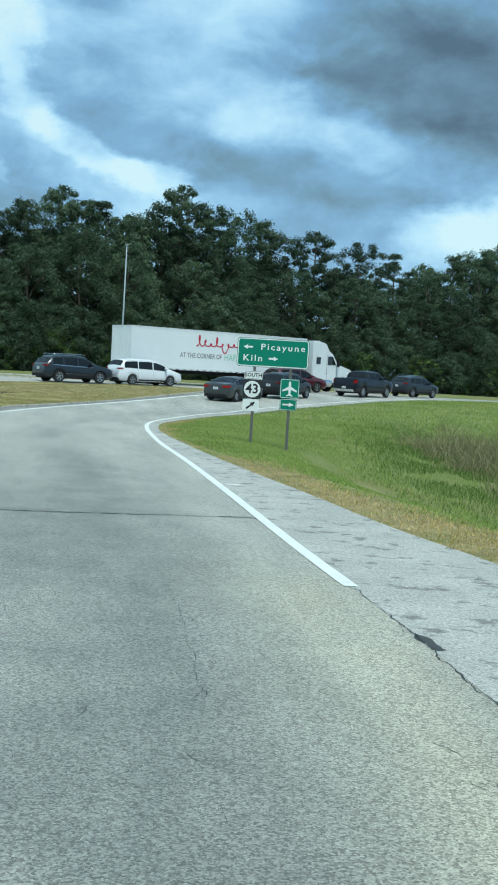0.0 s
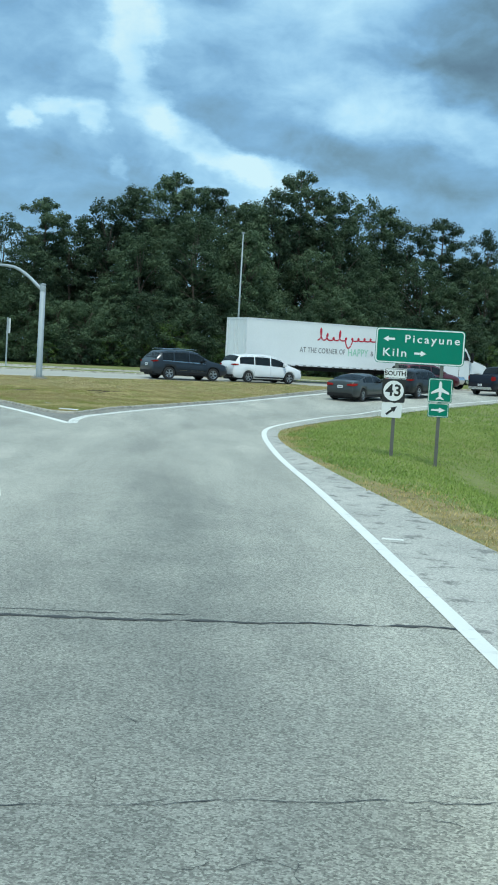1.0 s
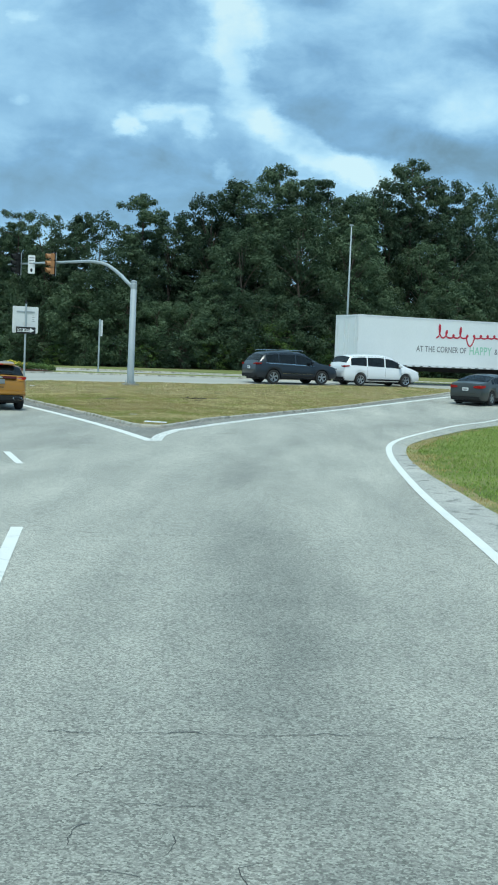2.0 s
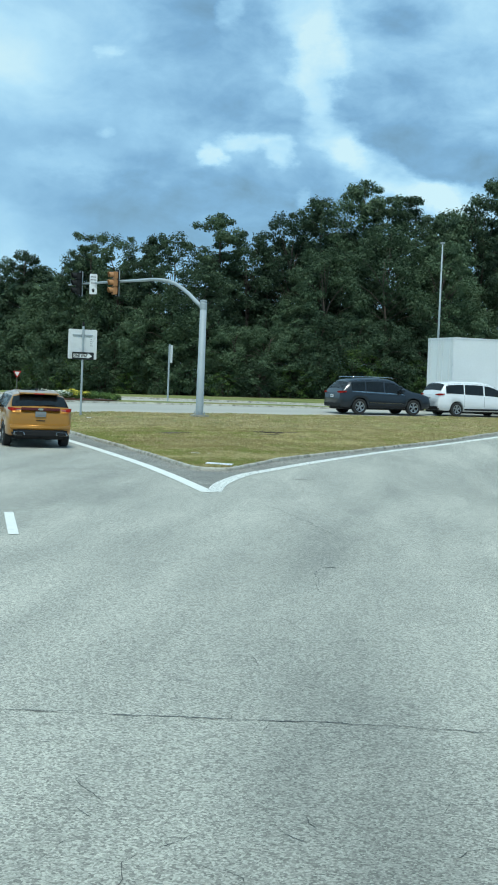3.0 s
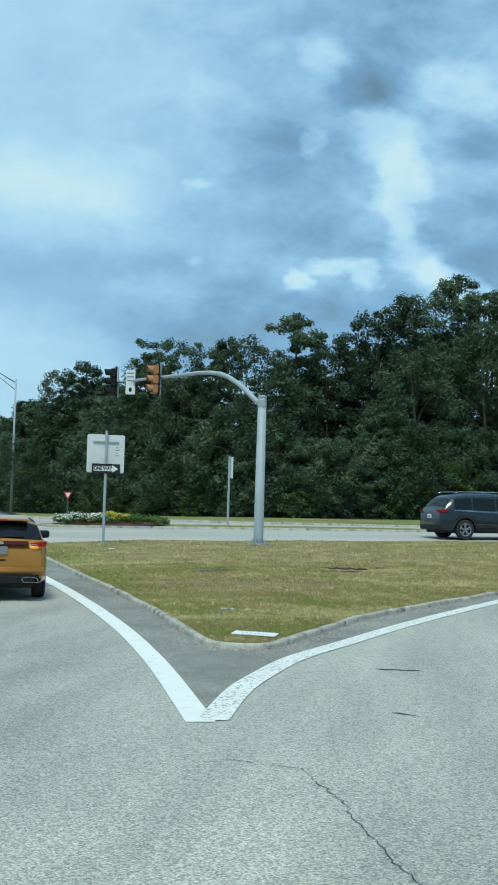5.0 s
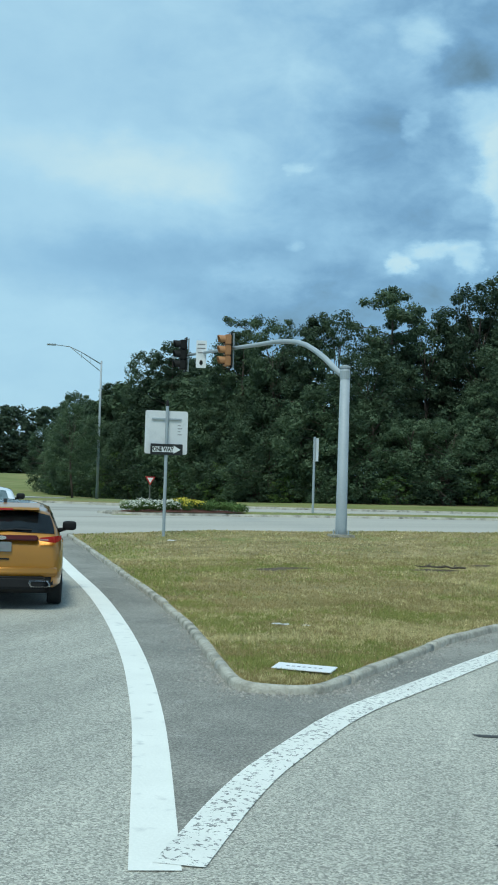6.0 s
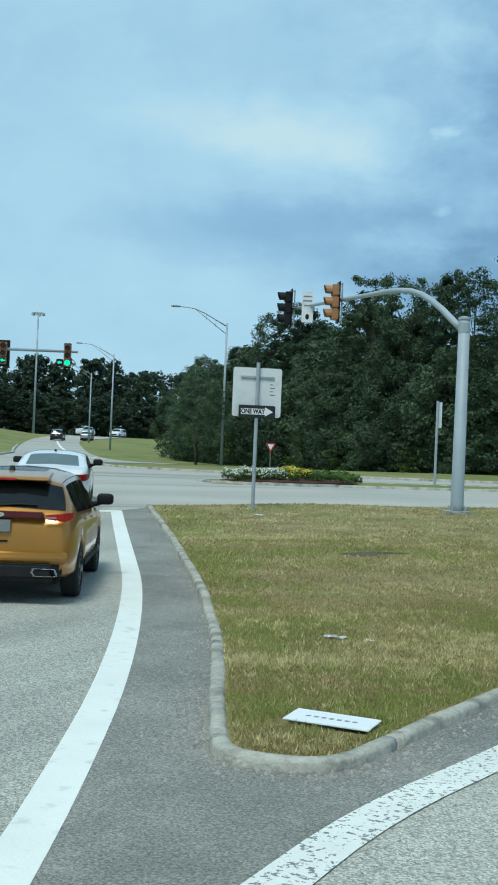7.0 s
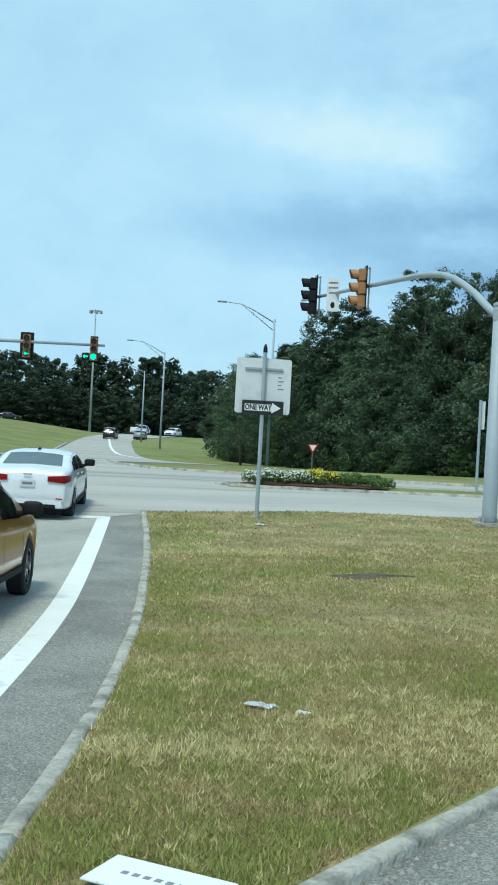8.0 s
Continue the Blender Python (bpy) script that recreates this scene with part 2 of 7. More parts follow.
M_PAINTWORN = material("chipped_road_paint", [(0.66, 0.66, 0.61), (0.80, 0.80, 0.74)], 1.5, 40.0, 0.65, 0.5, blotch=((0.13, 0.13, 0.12), 24.0, 0.565, 0.59, 0.9))


def stain_lane(m, attribute, dark):
    """Darkens the worn middle of a lane where the mesh carries the attribute."""
    nt = m.node_tree
    b = nt.nodes["Principled BSDF"]
    src = b.inputs["Base Color"].links[0].from_socket
    at_ = nt.nodes.new("ShaderNodeAttribute")
    at_.attribute_name = attribute
    nz = nt.nodes.new("ShaderNodeTexNoise")
    nz.inputs["Scale"].default_value, nz.inputs["Detail"].default_value = 1.1, 6.0
    geo = nt.nodes.new("ShaderNodeNewGeometry")
    nt.links.new(geo.outputs["Position"], nz.inputs["Vector"])
    mu = nt.nodes.new("ShaderNodeMath")
    mu.operation = "MULTIPLY"
    mr = nt.nodes.new("ShaderNodeMapRange")
    mr.inputs["From Min"].default_value, mr.inputs["From Max"].default_value, mr.inputs["To Min"].default_value = 0.3, 0.6, 0.7
    nt.links.new(nz.outputs["Fac"], mr.inputs[0])
    nt.links.new(at_.outputs["Fac"], mu.inputs[0]), nt.links.new(mr.outputs[0], mu.inputs[1])
    mx = nt.nodes.new("ShaderNodeMixRGB")
    mx.blend_type = "MULTIPLY"
    mx.inputs[2].default_value = (*dark, 1)
    nt.links.new(mu.outputs[0], mx.inputs[0]), nt.links.new(src, mx.inputs[1]), nt.links.new(mx.outputs[0], b.inputs["Base Color"])


stain_lane(M_ROAD, "oil", (0.52, 0.54, 0.55))
stain_lane(M_ROAD, "sand", (1.17, 1.11, 0.99))
M_TAR = material("black_tar_seal", [(0.03, 0.03, 0.03), (0.07, 0.07, 0.065)], 3.0, 40.0, 0.7, 0.3)
M_GRASS = material("mown_verge_ground", [(0.125, 0.155, 0.045), (0.185, 0.205, 0.07), (0.27, 0.255, 0.12)], 0.25, 9.0, 0.95, 0.9, sharp=0.3, bump_dist=0.05, blotch=((0.25, 0.19, 0.09), 0.16, 0.52, 0.7, 0.6), spec=0.15)
M_DRY = material("dry_island_turf", [(0.135, 0.118, 0.052), (0.27, 0.22, 0.107), (0.43, 0.355, 0.185)], 1.3, 16.0, 0.95, 0.9, sharp=0.35, bump_dist=0.04, blotch=((0.18, 0.22, 0.065), 0.7, 0.5, 0.66, 0.7), spec=0.15)
M_BLADE = leafy("grass_blades_mixed", [(0.20, 0.172, 0.066), (0.33, 0.267, 0.117), (0.46, 0.375, 0.18), (0.64, 0.545, 0.295)], 0.8)
M_STRAW = leafy("straw_blades", [(0.42, 0.38, 0.15), (0.62, 0.53, 0.27), (0.78, 0.68, 0.40)], 0.8)
M_VERGE = leafy("grass_blades_edge", [(0.30, 0.30, 0.085), (0.52, 0.40, 0.17), (0.70, 0.54, 0.28)], 0.5)
M_BLADEG = leafy("grass_blades_green", [(0.17, 0.25, 0.05), (0.27, 0.36, 0.085), (0.40, 0.44, 0.14)], 0.5)
M_ISLEG = leafy("island_green_blades", [(0.20, 0.235, 0.06), (0.31, 0.33, 0.095), (0.45, 0.43, 0.16)], 0.5)
M_LUSH = leafy("lush_ditch_grass", [(0.07, 0.13, 0.03), (0.12, 0.19, 0.045), (0.18, 0.26, 0.065)], 0.5)
M_REED = leafy("brown_reeds", [(0.09, 0.13, 0.045), (0.24, 0.22, 0.10), (0.50, 0.43, 0.28)], 0.6)
M_LEAF = leafy("broadleaf_foliage", [(0.034, 0.056, 0.033), (0.064, 0.098, 0.056), (0.116, 0.158, 0.094)], per_tree=0.5)
# darker copy of the near foliage colours, used only for the far rows
M_FARLEAF = leafy("dark_far_foliage", [(0.024, 0.039, 0.026), (0.042, 0.063, 0.040), (0.072, 0.102, 0.062)], per_tree=0.3)
M_LEAFB = leafy("bright_shrub_foliage", [(0.055, 0.095, 0.028), (0.09, 0.145, 0.042), (0.14, 0.20, 0.065)], per_tree=0.4)
M_PINE = leafy("pine_needles", [(0.038, 0.061, 0.037), (0.070, 0.104, 0.061), (0.122, 0.162, 0.097)], per_tree=0.4)
M_BARK = material("grey_brown_bark", [(0.06, 0.045, 0.035), (0.13, 0.105, 0.085)], 2.0, 18.0, 0.95, 0.8, per="local", bump_dist=0.03)
M_STEEL = material("galvanised_steel", [(0.29, 0.335, 0.365), (0.39, 0.44, 0.47)], 1.2, 20.0, 0.6, 0.1, metal=0.1)
M_WOODPOST = material("weathered_square_post", [(0.10, 0.10, 0.092), (0.17, 0.17, 0.16)], 3.0, 25.0, 0.75, 0.3, metal=0.2)
M_GREEN = material("green_sign_sheeting", [(0.0, 0.17, 0.105), (0.0, 0.20, 0.125)], 0.8, 30.0, 0.4, 0.0)
M_WHITE = material("white_sign_sheeting", [(0.74, 0.75, 0.75), (0.8, 0.81, 0.81)], 1.0, 30.0, 0.4, 0.0)
M_BLACK = material("black_sign_sheeting", [(0.012, 0.012, 0.012), (0.02, 0.02, 0.02)], 1.0, 30.0, 0.45, 0.0)
M_ALU = material("bare_aluminium_sign_back", [(0.62, 0.64, 0.65), (0.74, 0.76, 0.77)], 1.6, 30.0, 0.5, 0.05, metal=0.0, blotch=((0.34, 0.36, 0.37), 2.0, 0.55, 0.75, 0.4))
M_RED = material("red_sign_sheeting", [(0.42, 0.02, 0.02), (0.5, 0.03, 0.03)], 1.0, 30.0, 0.4, 0.0)
M_SIGY = material("faded_yellow_signal_housing", [(0.32, 0.155, 0.062), (0.43, 0.215, 0.09)], 3.0, 30.0, 0.55, 0.1)
M_SIGK = material("black_signal_housing", [(0.010, 0.011, 0.011), (0.02, 0.021, 0.021)], 3.0, 30.0, 0.7, 0.1, spec=0.2)
M_LENSOFF = material("dark_signal_lens", [(0.05, 0.02, 0.015), (0.07, 0.03, 0.02)], 3.0, 30.0, 0.25, 0.0)
M_LENSGRN = material("lit_green_lens", [(0.02, 0.5, 0.3), (0.03, 0.6, 0.35)], 3.0, 30.0, 0.3, 0.0, emit=((0.03, 0.80, 0.42), 1.3))
M_MULCH = material("red_brown_mulch", [(0.07, 0.025, 0.015), (0.16, 0.06, 0.035)], 4.0, 30.0, 0.95, 1.0, bump_dist=0.05)
M_FLW = material("white_flowers", [(0.6, 0.62, 0.5), (0.8, 0.8, 0.74)], 3.0, 20.0, 0.7, 0.0)
M_FLY = material("yellow_flowers", [(0.5, 0.42, 0.03), (0.7, 0.58, 0.06)], 3.0, 20.0, 0.7, 0.0)
M_LITTER = material("dark_leaf_litter", [(0.025, 0.02, 0.012), (0.055, 0.042, 0.025), (0.085, 0.07, 0.04)], 0.8, 12.0, 0.95, 0.8, bump_dist=0.05, spec=0.1)
M_STONE = material("pale_gravel", [(0.2, 0.19, 0.17), (0.42, 0.40, 0.36)], 8.0, 60.0, 0.9, 0.3, per="island")
M_DIRT = material("dark_bare_soil", [(0.06, 0.047, 0.03), (0.15, 0.115, 0.072)], 2.0, 20.0, 0.95, 1.0, bump_dist=0.04)


def paint(name, col, metal=0.35, rough=0.35, coat=0.9):
    d = tuple(c * 0.86 for c in col)
    return material(name, [d, col], 1.2, 90.0, rough, 0.02, metal=metal, coat=coat, spec=0.5 if coat > 0.8 else 0.2, per="local", fine_mix=0.25)


M_ORANGE = paint("orange_gold_car_paint", (0.43, 0.185, 0.012), 0.45, coat=0.82)
M_CARW = paint("white_car_paint", (0.78, 0.79, 0.80), 0.0)
M_CARGREY = paint("dark_grey_car_paint", (0.018, 0.020, 0.022), 0.1, coat=0.4)
M_CARSAGE = paint("grey_green_car_paint", (0.05, 0.056, 0.056), 0.2, coat=0.5)
M_CARBLUE = paint("dark_blue_car_paint", (0.005, 0.008, 0.018), 0.1, coat=0.4)
M_CARBLK = paint("black_car_paint", (0.012, 0.012, 0.014), 0.3)
M_CARMAR = paint("maroon_car_paint", (0.11, 0.012, 0.018), 0.4)
M_CARSLATE = paint("slate_blue_car_paint", (0.022, 0.029, 0.038), 0.25, coat=0.6)
M_CARSILV = paint("silver_car_paint", (0.4, 0.42, 0.43), 0.6)
M_GLASS = material("tinted_car_glass", [(0.012, 0.015, 0.017), (0.02, 0.024, 0.026)], 1.0, 20.0, 0.06, 0.0, spec=0.8, per="local")
# pale base colour paints in the bright sky seen through the glass
M_SKYGLASS = material("car_glass_painted_sky", [(0.20, 0.27, 0.29), (0.26, 0.34, 0.36)], 1.0, 20.0, 0.06, 0.0, spec=0.8, per="local")
M_TYRE = material("black_rubber", [(0.012, 0.012, 0.012), (0.028, 0.028, 0.027)], 6.0, 40.0, 0.85, 0.3, per="local")
M_RIM = material("alloy_wheel_metal", [(0.42, 0.43, 0.44), (0.58, 0.59, 0.6)], 4.0, 30.0, 0.3, 0.0, metal=0.85, per="local")
M_TRIM = material("black_plastic_trim", [(0.010, 0.010, 0.011), (0.02, 0.02, 0.02)], 5.0, 40.0, 0.65, 0.1, per="local", spec=0.2)
M_CHROME = material("chrome_trim", [(0.62, 0.63, 0.64), (0.7, 0.71, 0.72)], 5.0, 40.0, 0.15, 0.0, metal=1.0, per="local")
M_TAIL = material("red_tail_lamp", [(0.30, 0.008, 0.008), (0.45, 0.015, 0.015)], 3.0, 20.0, 0.15, 0.0, per="local")
M_TAILDARK = material("dark_maroon_lamp_bar", [(0.07, 0.008, 0.012), (0.11, 0.012, 0.018)], 3.0, 20.0, 0.2, 0.0, per="local")
M_TAILLIT = material("lit_red_brake_lamp", [(0.3, 0.012, 0.01), (0.5, 0.03, 0.03)], 3.0, 20.0, 0.2, 0.0, emit=((1.0, 0.06, 0.05), 0.05), per="local")
M_CLEAR = material("clear_lamp_lens", [(0.5, 0.52, 0.53), (0.65, 0.67, 0.68)], 3.0, 20.0, 0.12, 0.0, per="local")
M_LAMPPINK = material("pale_pink_lamp_lens", [(0.34, 0.17, 0.17), (0.46, 0.25, 0.25)], 3.0, 20.0, 0.35, 0.0, per="local", spec=0.3)
M_PLATE = material("white_plate", [(0.6, 0.61, 0.62), (0.7, 0.71, 0.72)], 3.0, 20.0, 0.4, 0.0, per="local")
# plate colour at about a third of the white one, for one car
M_PLATEDULL = material("dark_number_plate", [(0.16, 0.18, 0.18), (0.24, 0.26, 0.26)], 3.0, 20.0, 0.4, 0.0, per="local")
M_TRAILER = material("white_trailer_panel", [(0.70, 0.72, 0.72), (0.80, 0.82, 0.82)], 0.4, 12.0, 0.4, 0.03, per="local", coat=0.2)
M_TRUCKW = paint("white_truck_paint", (0.76, 0.78, 0.78), 0.0)
M_LOGORED = material("red_vinyl", [(0.42, 0.015, 0.04), (0.5, 0.02, 0.05)], 1.0, 20.0, 0.4, 0.0, per="local")
M_TEXTGREY = material("grey_vinyl", [(0.18, 0.18, 0.19), (0.23, 0.23, 0.24)], 1.0, 20.0, 0.4, 0.0, per="local")
M_TEXTPALE = material("pale_blue_green_vinyl", [(0.36, 0.50, 0.50), (0.42, 0.56, 0.56)], 1.0, 20.0, 0.4, 0.0, per="local")
M_TEXTGRN = material("pale_green_vinyl", [(0.28, 0.55, 0.40), (0.34, 0.62, 0.46)], 1.0, 20.0, 0.4, 0.0, per="local")


# ---- plan: u runs along the crossing highway, n across it ----
def xy(u, n):
    return 0.776 * u - 0.631 * n, 0.631 * u + 0.776 * n


def un(x, y):
    return 0.776 * x + 0.631 * y, -0.631 * x + 0.776 * y


def ease(t):
    t = min(1.0, max(0.0, t))
    return t * t * (3 - 2 * t)


def height(x, y):
    """The lie of the pavement."""
    u, n = un(x, y)
    s = 0.5 * (n + 0.95 * y)
    h = 1.25 / (1 + math.exp(-(s - 66.5) / 5.5))
    # the highway falls away a little across its width
    h -= 0.13 * ease((n - 70) / 12) * (1 - ease((n - 130) / 60))
    if n > 150:
        h += 0.00019 * (min(n, 258) - 150) ** 2
    return h


def at(u, n, dz=0.0):
    x, y = xy(u, n)
    return Vector((x, y, height(x, y) + dz))


HEAD_U, HEAD_N = math.degrees(math.atan2(0.631, 0.776)), math.degrees(math.atan2(0.776, -0.631))


def mesh_object(name, bm, mat, parent=None, smooth=False):
    me = bpy.data.meshes.new(name)
    bm.to_mesh(me)
    bm.free()
    if smooth:
        for p in me.polygons:
            p.use_smooth = True
    for m in (mat if isinstance(mat, (list, tuple)) else [mat]):
        me.materials.append(m)
    ob = new(name, me)
    if parent:
        ob.parent = parent
    return ob


def part(name, bm, mat, parent, label="", smooth=False):
    ob = mesh_object(name, bm, mat, parent, smooth)
    return tagged(ob, label) if label else ob


def empty(name, m, label, category, group="", kind=""):
    ob = new(name)
    ob.matrix_basis = m
    return tagged(ob, label, category, group, kind)


def box(bm, x0, y0, z0, x1, y1, z1, bevel=0.0, m=None):
    r = bmesh.ops.create_cube(bm, size=1)
    vs = r["verts"]
    for v in vs:
        v.co = Vector((x0 + (v.co.x + 0.5) * (x1 - x0), y0 + (v.co.y + 0.5) * (y1 - y0), z0 + (v.co.z + 0.5) * (z1 - z0)))
    if bevel:
        es = {e for v in vs for e in v.link_edges}
        vs = bmesh.ops.bevel(bm, geom=list(es), offset=bevel, segments=2, affect="EDGES", clamp_overlap=True)["verts"] or vs
    if m is not None:
        bmesh.ops.transform(bm, matrix=m, verts=list({v for v in vs}))
    return vs


def tube(bm, pts, radii, seg=10, caps=True):
    """A round tube along points, of a radius at each."""
    rings = []
    pts = [Vector(p) for p in pts]
    for i, p in enumerate(pts):
        d = (pts[min(i + 1, len(pts) - 1)] - pts[max(i - 1, 0)]).normalized()
        a = d.orthogonal().normalized() if abs(d.z) < 0.9 else Vector((1, 0, 0)).cross(d).normalized()
        if abs(d.z) < 0.9:
            a = Vector((0, 0, 1)).cross(d).normalized()
        b = d.cross(a)
        r = radii[i] if isinstance(radii, (list, tuple)) else radii
        rings.append([bm.verts.new(p + r * (math.cos(t) * a + math.sin(t) * b)) for t in (2 * math.pi * k / seg for k in range(seg))])
    for r0, r1 in zip(rings, rings[1:]):
        for k in range(seg):
            bm.faces.new((r0[k], r0[(k + 1) % seg], r1[(k + 1) % seg], r1[k]))
    if caps:
        bm.faces.new(rings[0][::-1])
        bm.faces.new(rings[-1])


def rounded_rect(w, h, r, k=4):
    out = []
    for cx, cy, a0 in ((w / 2 - r, h / 2 - r, 0), (-w / 2 + r, h / 2 - r, 90), (-w / 2 + r, -h / 2 + r, 180), (w / 2 - r, -h / 2 + r, 270)):
        for i in range(k + 1):
            a = radians(a0 + 90 * i / k)
            out.append((cx + r * math.cos(a), cy + r * math.sin(a)))
    return out


def slab(bm, outline, y0, y1, dx=0.0, dz=0.0):
    """A flat plate in the xz plane from y0 (front, towards -y) to y1."""
    a = [bm.verts.new((x + dx, y0, z + dz)) for x, z in outline]
    b = [bm.verts.new((x + dx, y1, z + dz)) for x, z in outline]
    n = len(outline)
    bm.faces.new(a)
    bm.faces.new(b[::-1])
    for i in range(n):
        bm.faces.new((a[i], b[i], b[(i + 1) % n], a[(i + 1) % n]))
    bmesh.ops.recalc_face_normals(bm, faces=bm.faces)


def lettering(name, text, size, mat, parent, x, y, z, align="CENTER", space=1.0, bold=0.0, rz=0.0, sx=1.0, label=""):
    """Built-in font as a thin mesh that faces -y of its parent."""
    cu = bpy.data.curves.new(name, "FONT")
    cu.body, cu.size, cu.extrude, cu.offset, cu.space_character = text, size, 0.002, bold, space
    cu.align_x, cu.align_y, cu.resolution_u = align, "CENTER", 3
    tmp = new("lettering_source", cu)
    me = bpy.data.meshes.new_from_object(tmp.evaluated_get(bpy.context.evaluated_depsgraph_get()))
    bpy.data.objects.remove(tmp)
    bpy.data.curves.remove(cu)
    me.materials.append(mat)
    ob = new(name, me)
    ob.parent = parent
    ob.matrix_basis = pose(x, y, z, 90, 0, rz) @ Matrix.Diagonal((sx, 1, 1, 1))
    return tagged(ob, label) if label else ob


def inside(poly, pts):
    """Which of the points (N x 2) lie in the polygon."""
    x, y = pts[:, 0], pts[:, 1]
    res = np.zeros(len(pts), bool)
    n = len(poly)
    for i in range(n):
        (x0, y0), (x1, y1) = poly[i], poly[i - 1]
        c = (y0 > y) != (y1 > y)
        with np.errstate(divide="ignore", invalid="ignore"):
            res ^= c & (x < (x1 - x0) * (y - y0) / (y1 - y0 + 1e-12) + x0)
    return res


def smooth_line(pts, times=2):
    """Chaikin's corner cutting that keeps the ends."""
    pts = [tuple(p) for p in pts]
    for _ in range(times):
        out = [pts[0]]
        for (x0, y0), (x1, y1) in zip(pts, pts[1:]):
            out += [(0.75 * x0 + 0.25 * x1, 0.75 * y0 + 0.25 * y1), (0.25 * x0 + 0.75 * x1, 0.25 * y0 + 0.75 * y1)]
        pts = out + [pts[-1]]
    return pts


def drape(name, poly, dz, mat, step=1.5, skirt=0.0, lift=None, parent=None):
    """A polygon of the plan laid on the lie of the land."""
    bm = bmesh.new()
    loop = [p for i, p in enumerate(poly) if (Vector(p) - Vector(poly[i - 1])).length > 1e-3]
    cv, _, cf = geometry.delaunay_2d_cdt([Vector(p) for p in loop], [], [list(range(len(loop)))], 1, 1e-4)[:3]
    made = [bm.verts.new((p.x, p.y, 0)) for p in cv]
    for f in cf:
        bm.faces.new([made[i] for i in f])
    xs, ys = [p[0] for p in poly], [p[1] for p in poly]
    for axis, lo, hi in ((0, min(xs), max(xs)), (1, min(ys), max(ys))):
        k = math.floor(lo / step) + 1
        no = (1, 0, 0) if axis == 0 else (0, 1, 0)
        while k * step < hi:
            c = (k * step, 0, 0) if axis == 0 else (0, k * step, 0)
            bmesh.ops.bisect_plane(bm, geom=bm.verts[:] + bm.edges[:] + bm.faces[:], plane_co=c, plane_no=no, dist=1e-5)
            k += 1
    bmesh.ops.recalc_face_normals(bm, faces=bm.faces)
    if sum(f.normal.z for f in bm.faces) < 0:
        bmesh.ops.reverse_faces(bm, faces=bm.faces)
    for v in bm.verts:
        v.co.z = height(v.co.x, v.co.y) + dz + (lift(v.co.x, v.co.y) if lift else 0)
    if skirt:
        es = [e for e in bm.edges if e.is_boundary]
        r = bmesh.ops.extrude_edge_only(bm, edges=es)
        for v in r["geom"]:
            if isinstance(v, bmesh.types.BMVert):
                v.co.z -= skirt
    return mesh_object(name, bm, mat, parent)


def stripe(pts, width, side=0.5):
    """The outline of a painted line along points; side: the share of its width to the left."""
    L, R = [], []
    for i, p in enumerate(pts):
        a, b = Vector(pts[max(i - 1, 0)]), Vector(pts[min(i + 1, len(pts) - 1)])
        d = (b - a).normalized()
        nrm = Vector((-d.y, d.x))
        w = width[i] if isinstance(width, (list, tuple)) else width
        L.append(tuple(Vector(p) + nrm * w * side))
        R.append(tuple(Vector(p) - nrm * w * (1 - side)))
    return L + R[::-1]


def line_strip(name, pts, width, mat, dz=0.007, step=0.8):
    """A painted line laid on the pavement as one strip."""
    dense = []
    for a, b in zip(pts, pts[1:]):
        k = max(1, int((Vector(b) - Vector(a)).length / step))
        dense += [tuple(Vector(a).lerp(Vector(b), i / k)) for i in range(k)]
    dense.append(pts[-1])
    if isinstance(width, (list, tuple)):
        width = [float(np.interp(i / (len(dense) - 1), np.linspace(0, 1, len(width)), width)) for i in range(len(dense))]
    o = stripe(dense, width)
    m = len(dense)
    bm = bmesh.new()
    vs = [bm.verts.new((x, y, height(x, y) + dz)) for x, y in o]
    for i in range(m - 1):
        bm.faces.new((vs[i], vs[2 * m - 1 - i], vs[2 * m - 2 - i], vs[i + 1]))
    bmesh.ops.recalc_face_normals(bm, faces=bm.faces)
    if sum(f.normal.z for f in bm.faces) < 0:
        bmesh.ops.reverse_faces(bm, faces=bm.faces)
    return mesh_object(name, bm, mat)


# ---- pavements ----
EDGE_R = smooth_line([(9.5, -12.0), (6.3, 5.0), (4.7, 10.6), (3.7, 14.1), (2.7, 17.0), (1.75, 20.9), (0.45, 25.6), (-1.2, 32.1), (-2.9, 39.5), (-3.5, 44.0), (-3.6, 47.0), (-3.2, 51.0), (-2.3, 57.0), (-0.9, 61.8)] + [xy(u, n) for u, n in ((44.6, 53.4), (54.0, 58.4), (61.0, 61.8), (68.0, 64.6), (78.0, 67.0))])
CURB_IN = smooth_line([xy(21.2, 67.0), xy(21.42, 61), xy(21.46, 53.5), xy(21.3, 49.4), xy(21.15, 47.4), xy(21.0, 45.9), xy(20.88, 44.6)]) + smooth_line([xy(20.88, 44.6), xy(20.85, 43.95), xy(21.2, 43.72), xy(21.65, 43.68), xy(22.0, 44.1)])[1:] + smooth_line([xy(22.0, 44.1), xy(22.8, 45.15), xy(23.7, 46.25), xy(24.65, 47.45), xy(26.5, 49.2), xy(28.0, 50.5), xy(31.4, 53.3), xy(34.1, 55.3), xy(38.6, 58.8), xy(47.5, 65.0), xy(50.5, 67.0)])[1:]
STRIPE = smooth_line([xy(*q) for q in ((19.16, 38.55), (19.68, 42.0), (19.92, 44.0), (20.16, 46.3), (20.38, 49.5), (20.52, 53.0), (20.53, 56.0), (20.4, 66.1))])
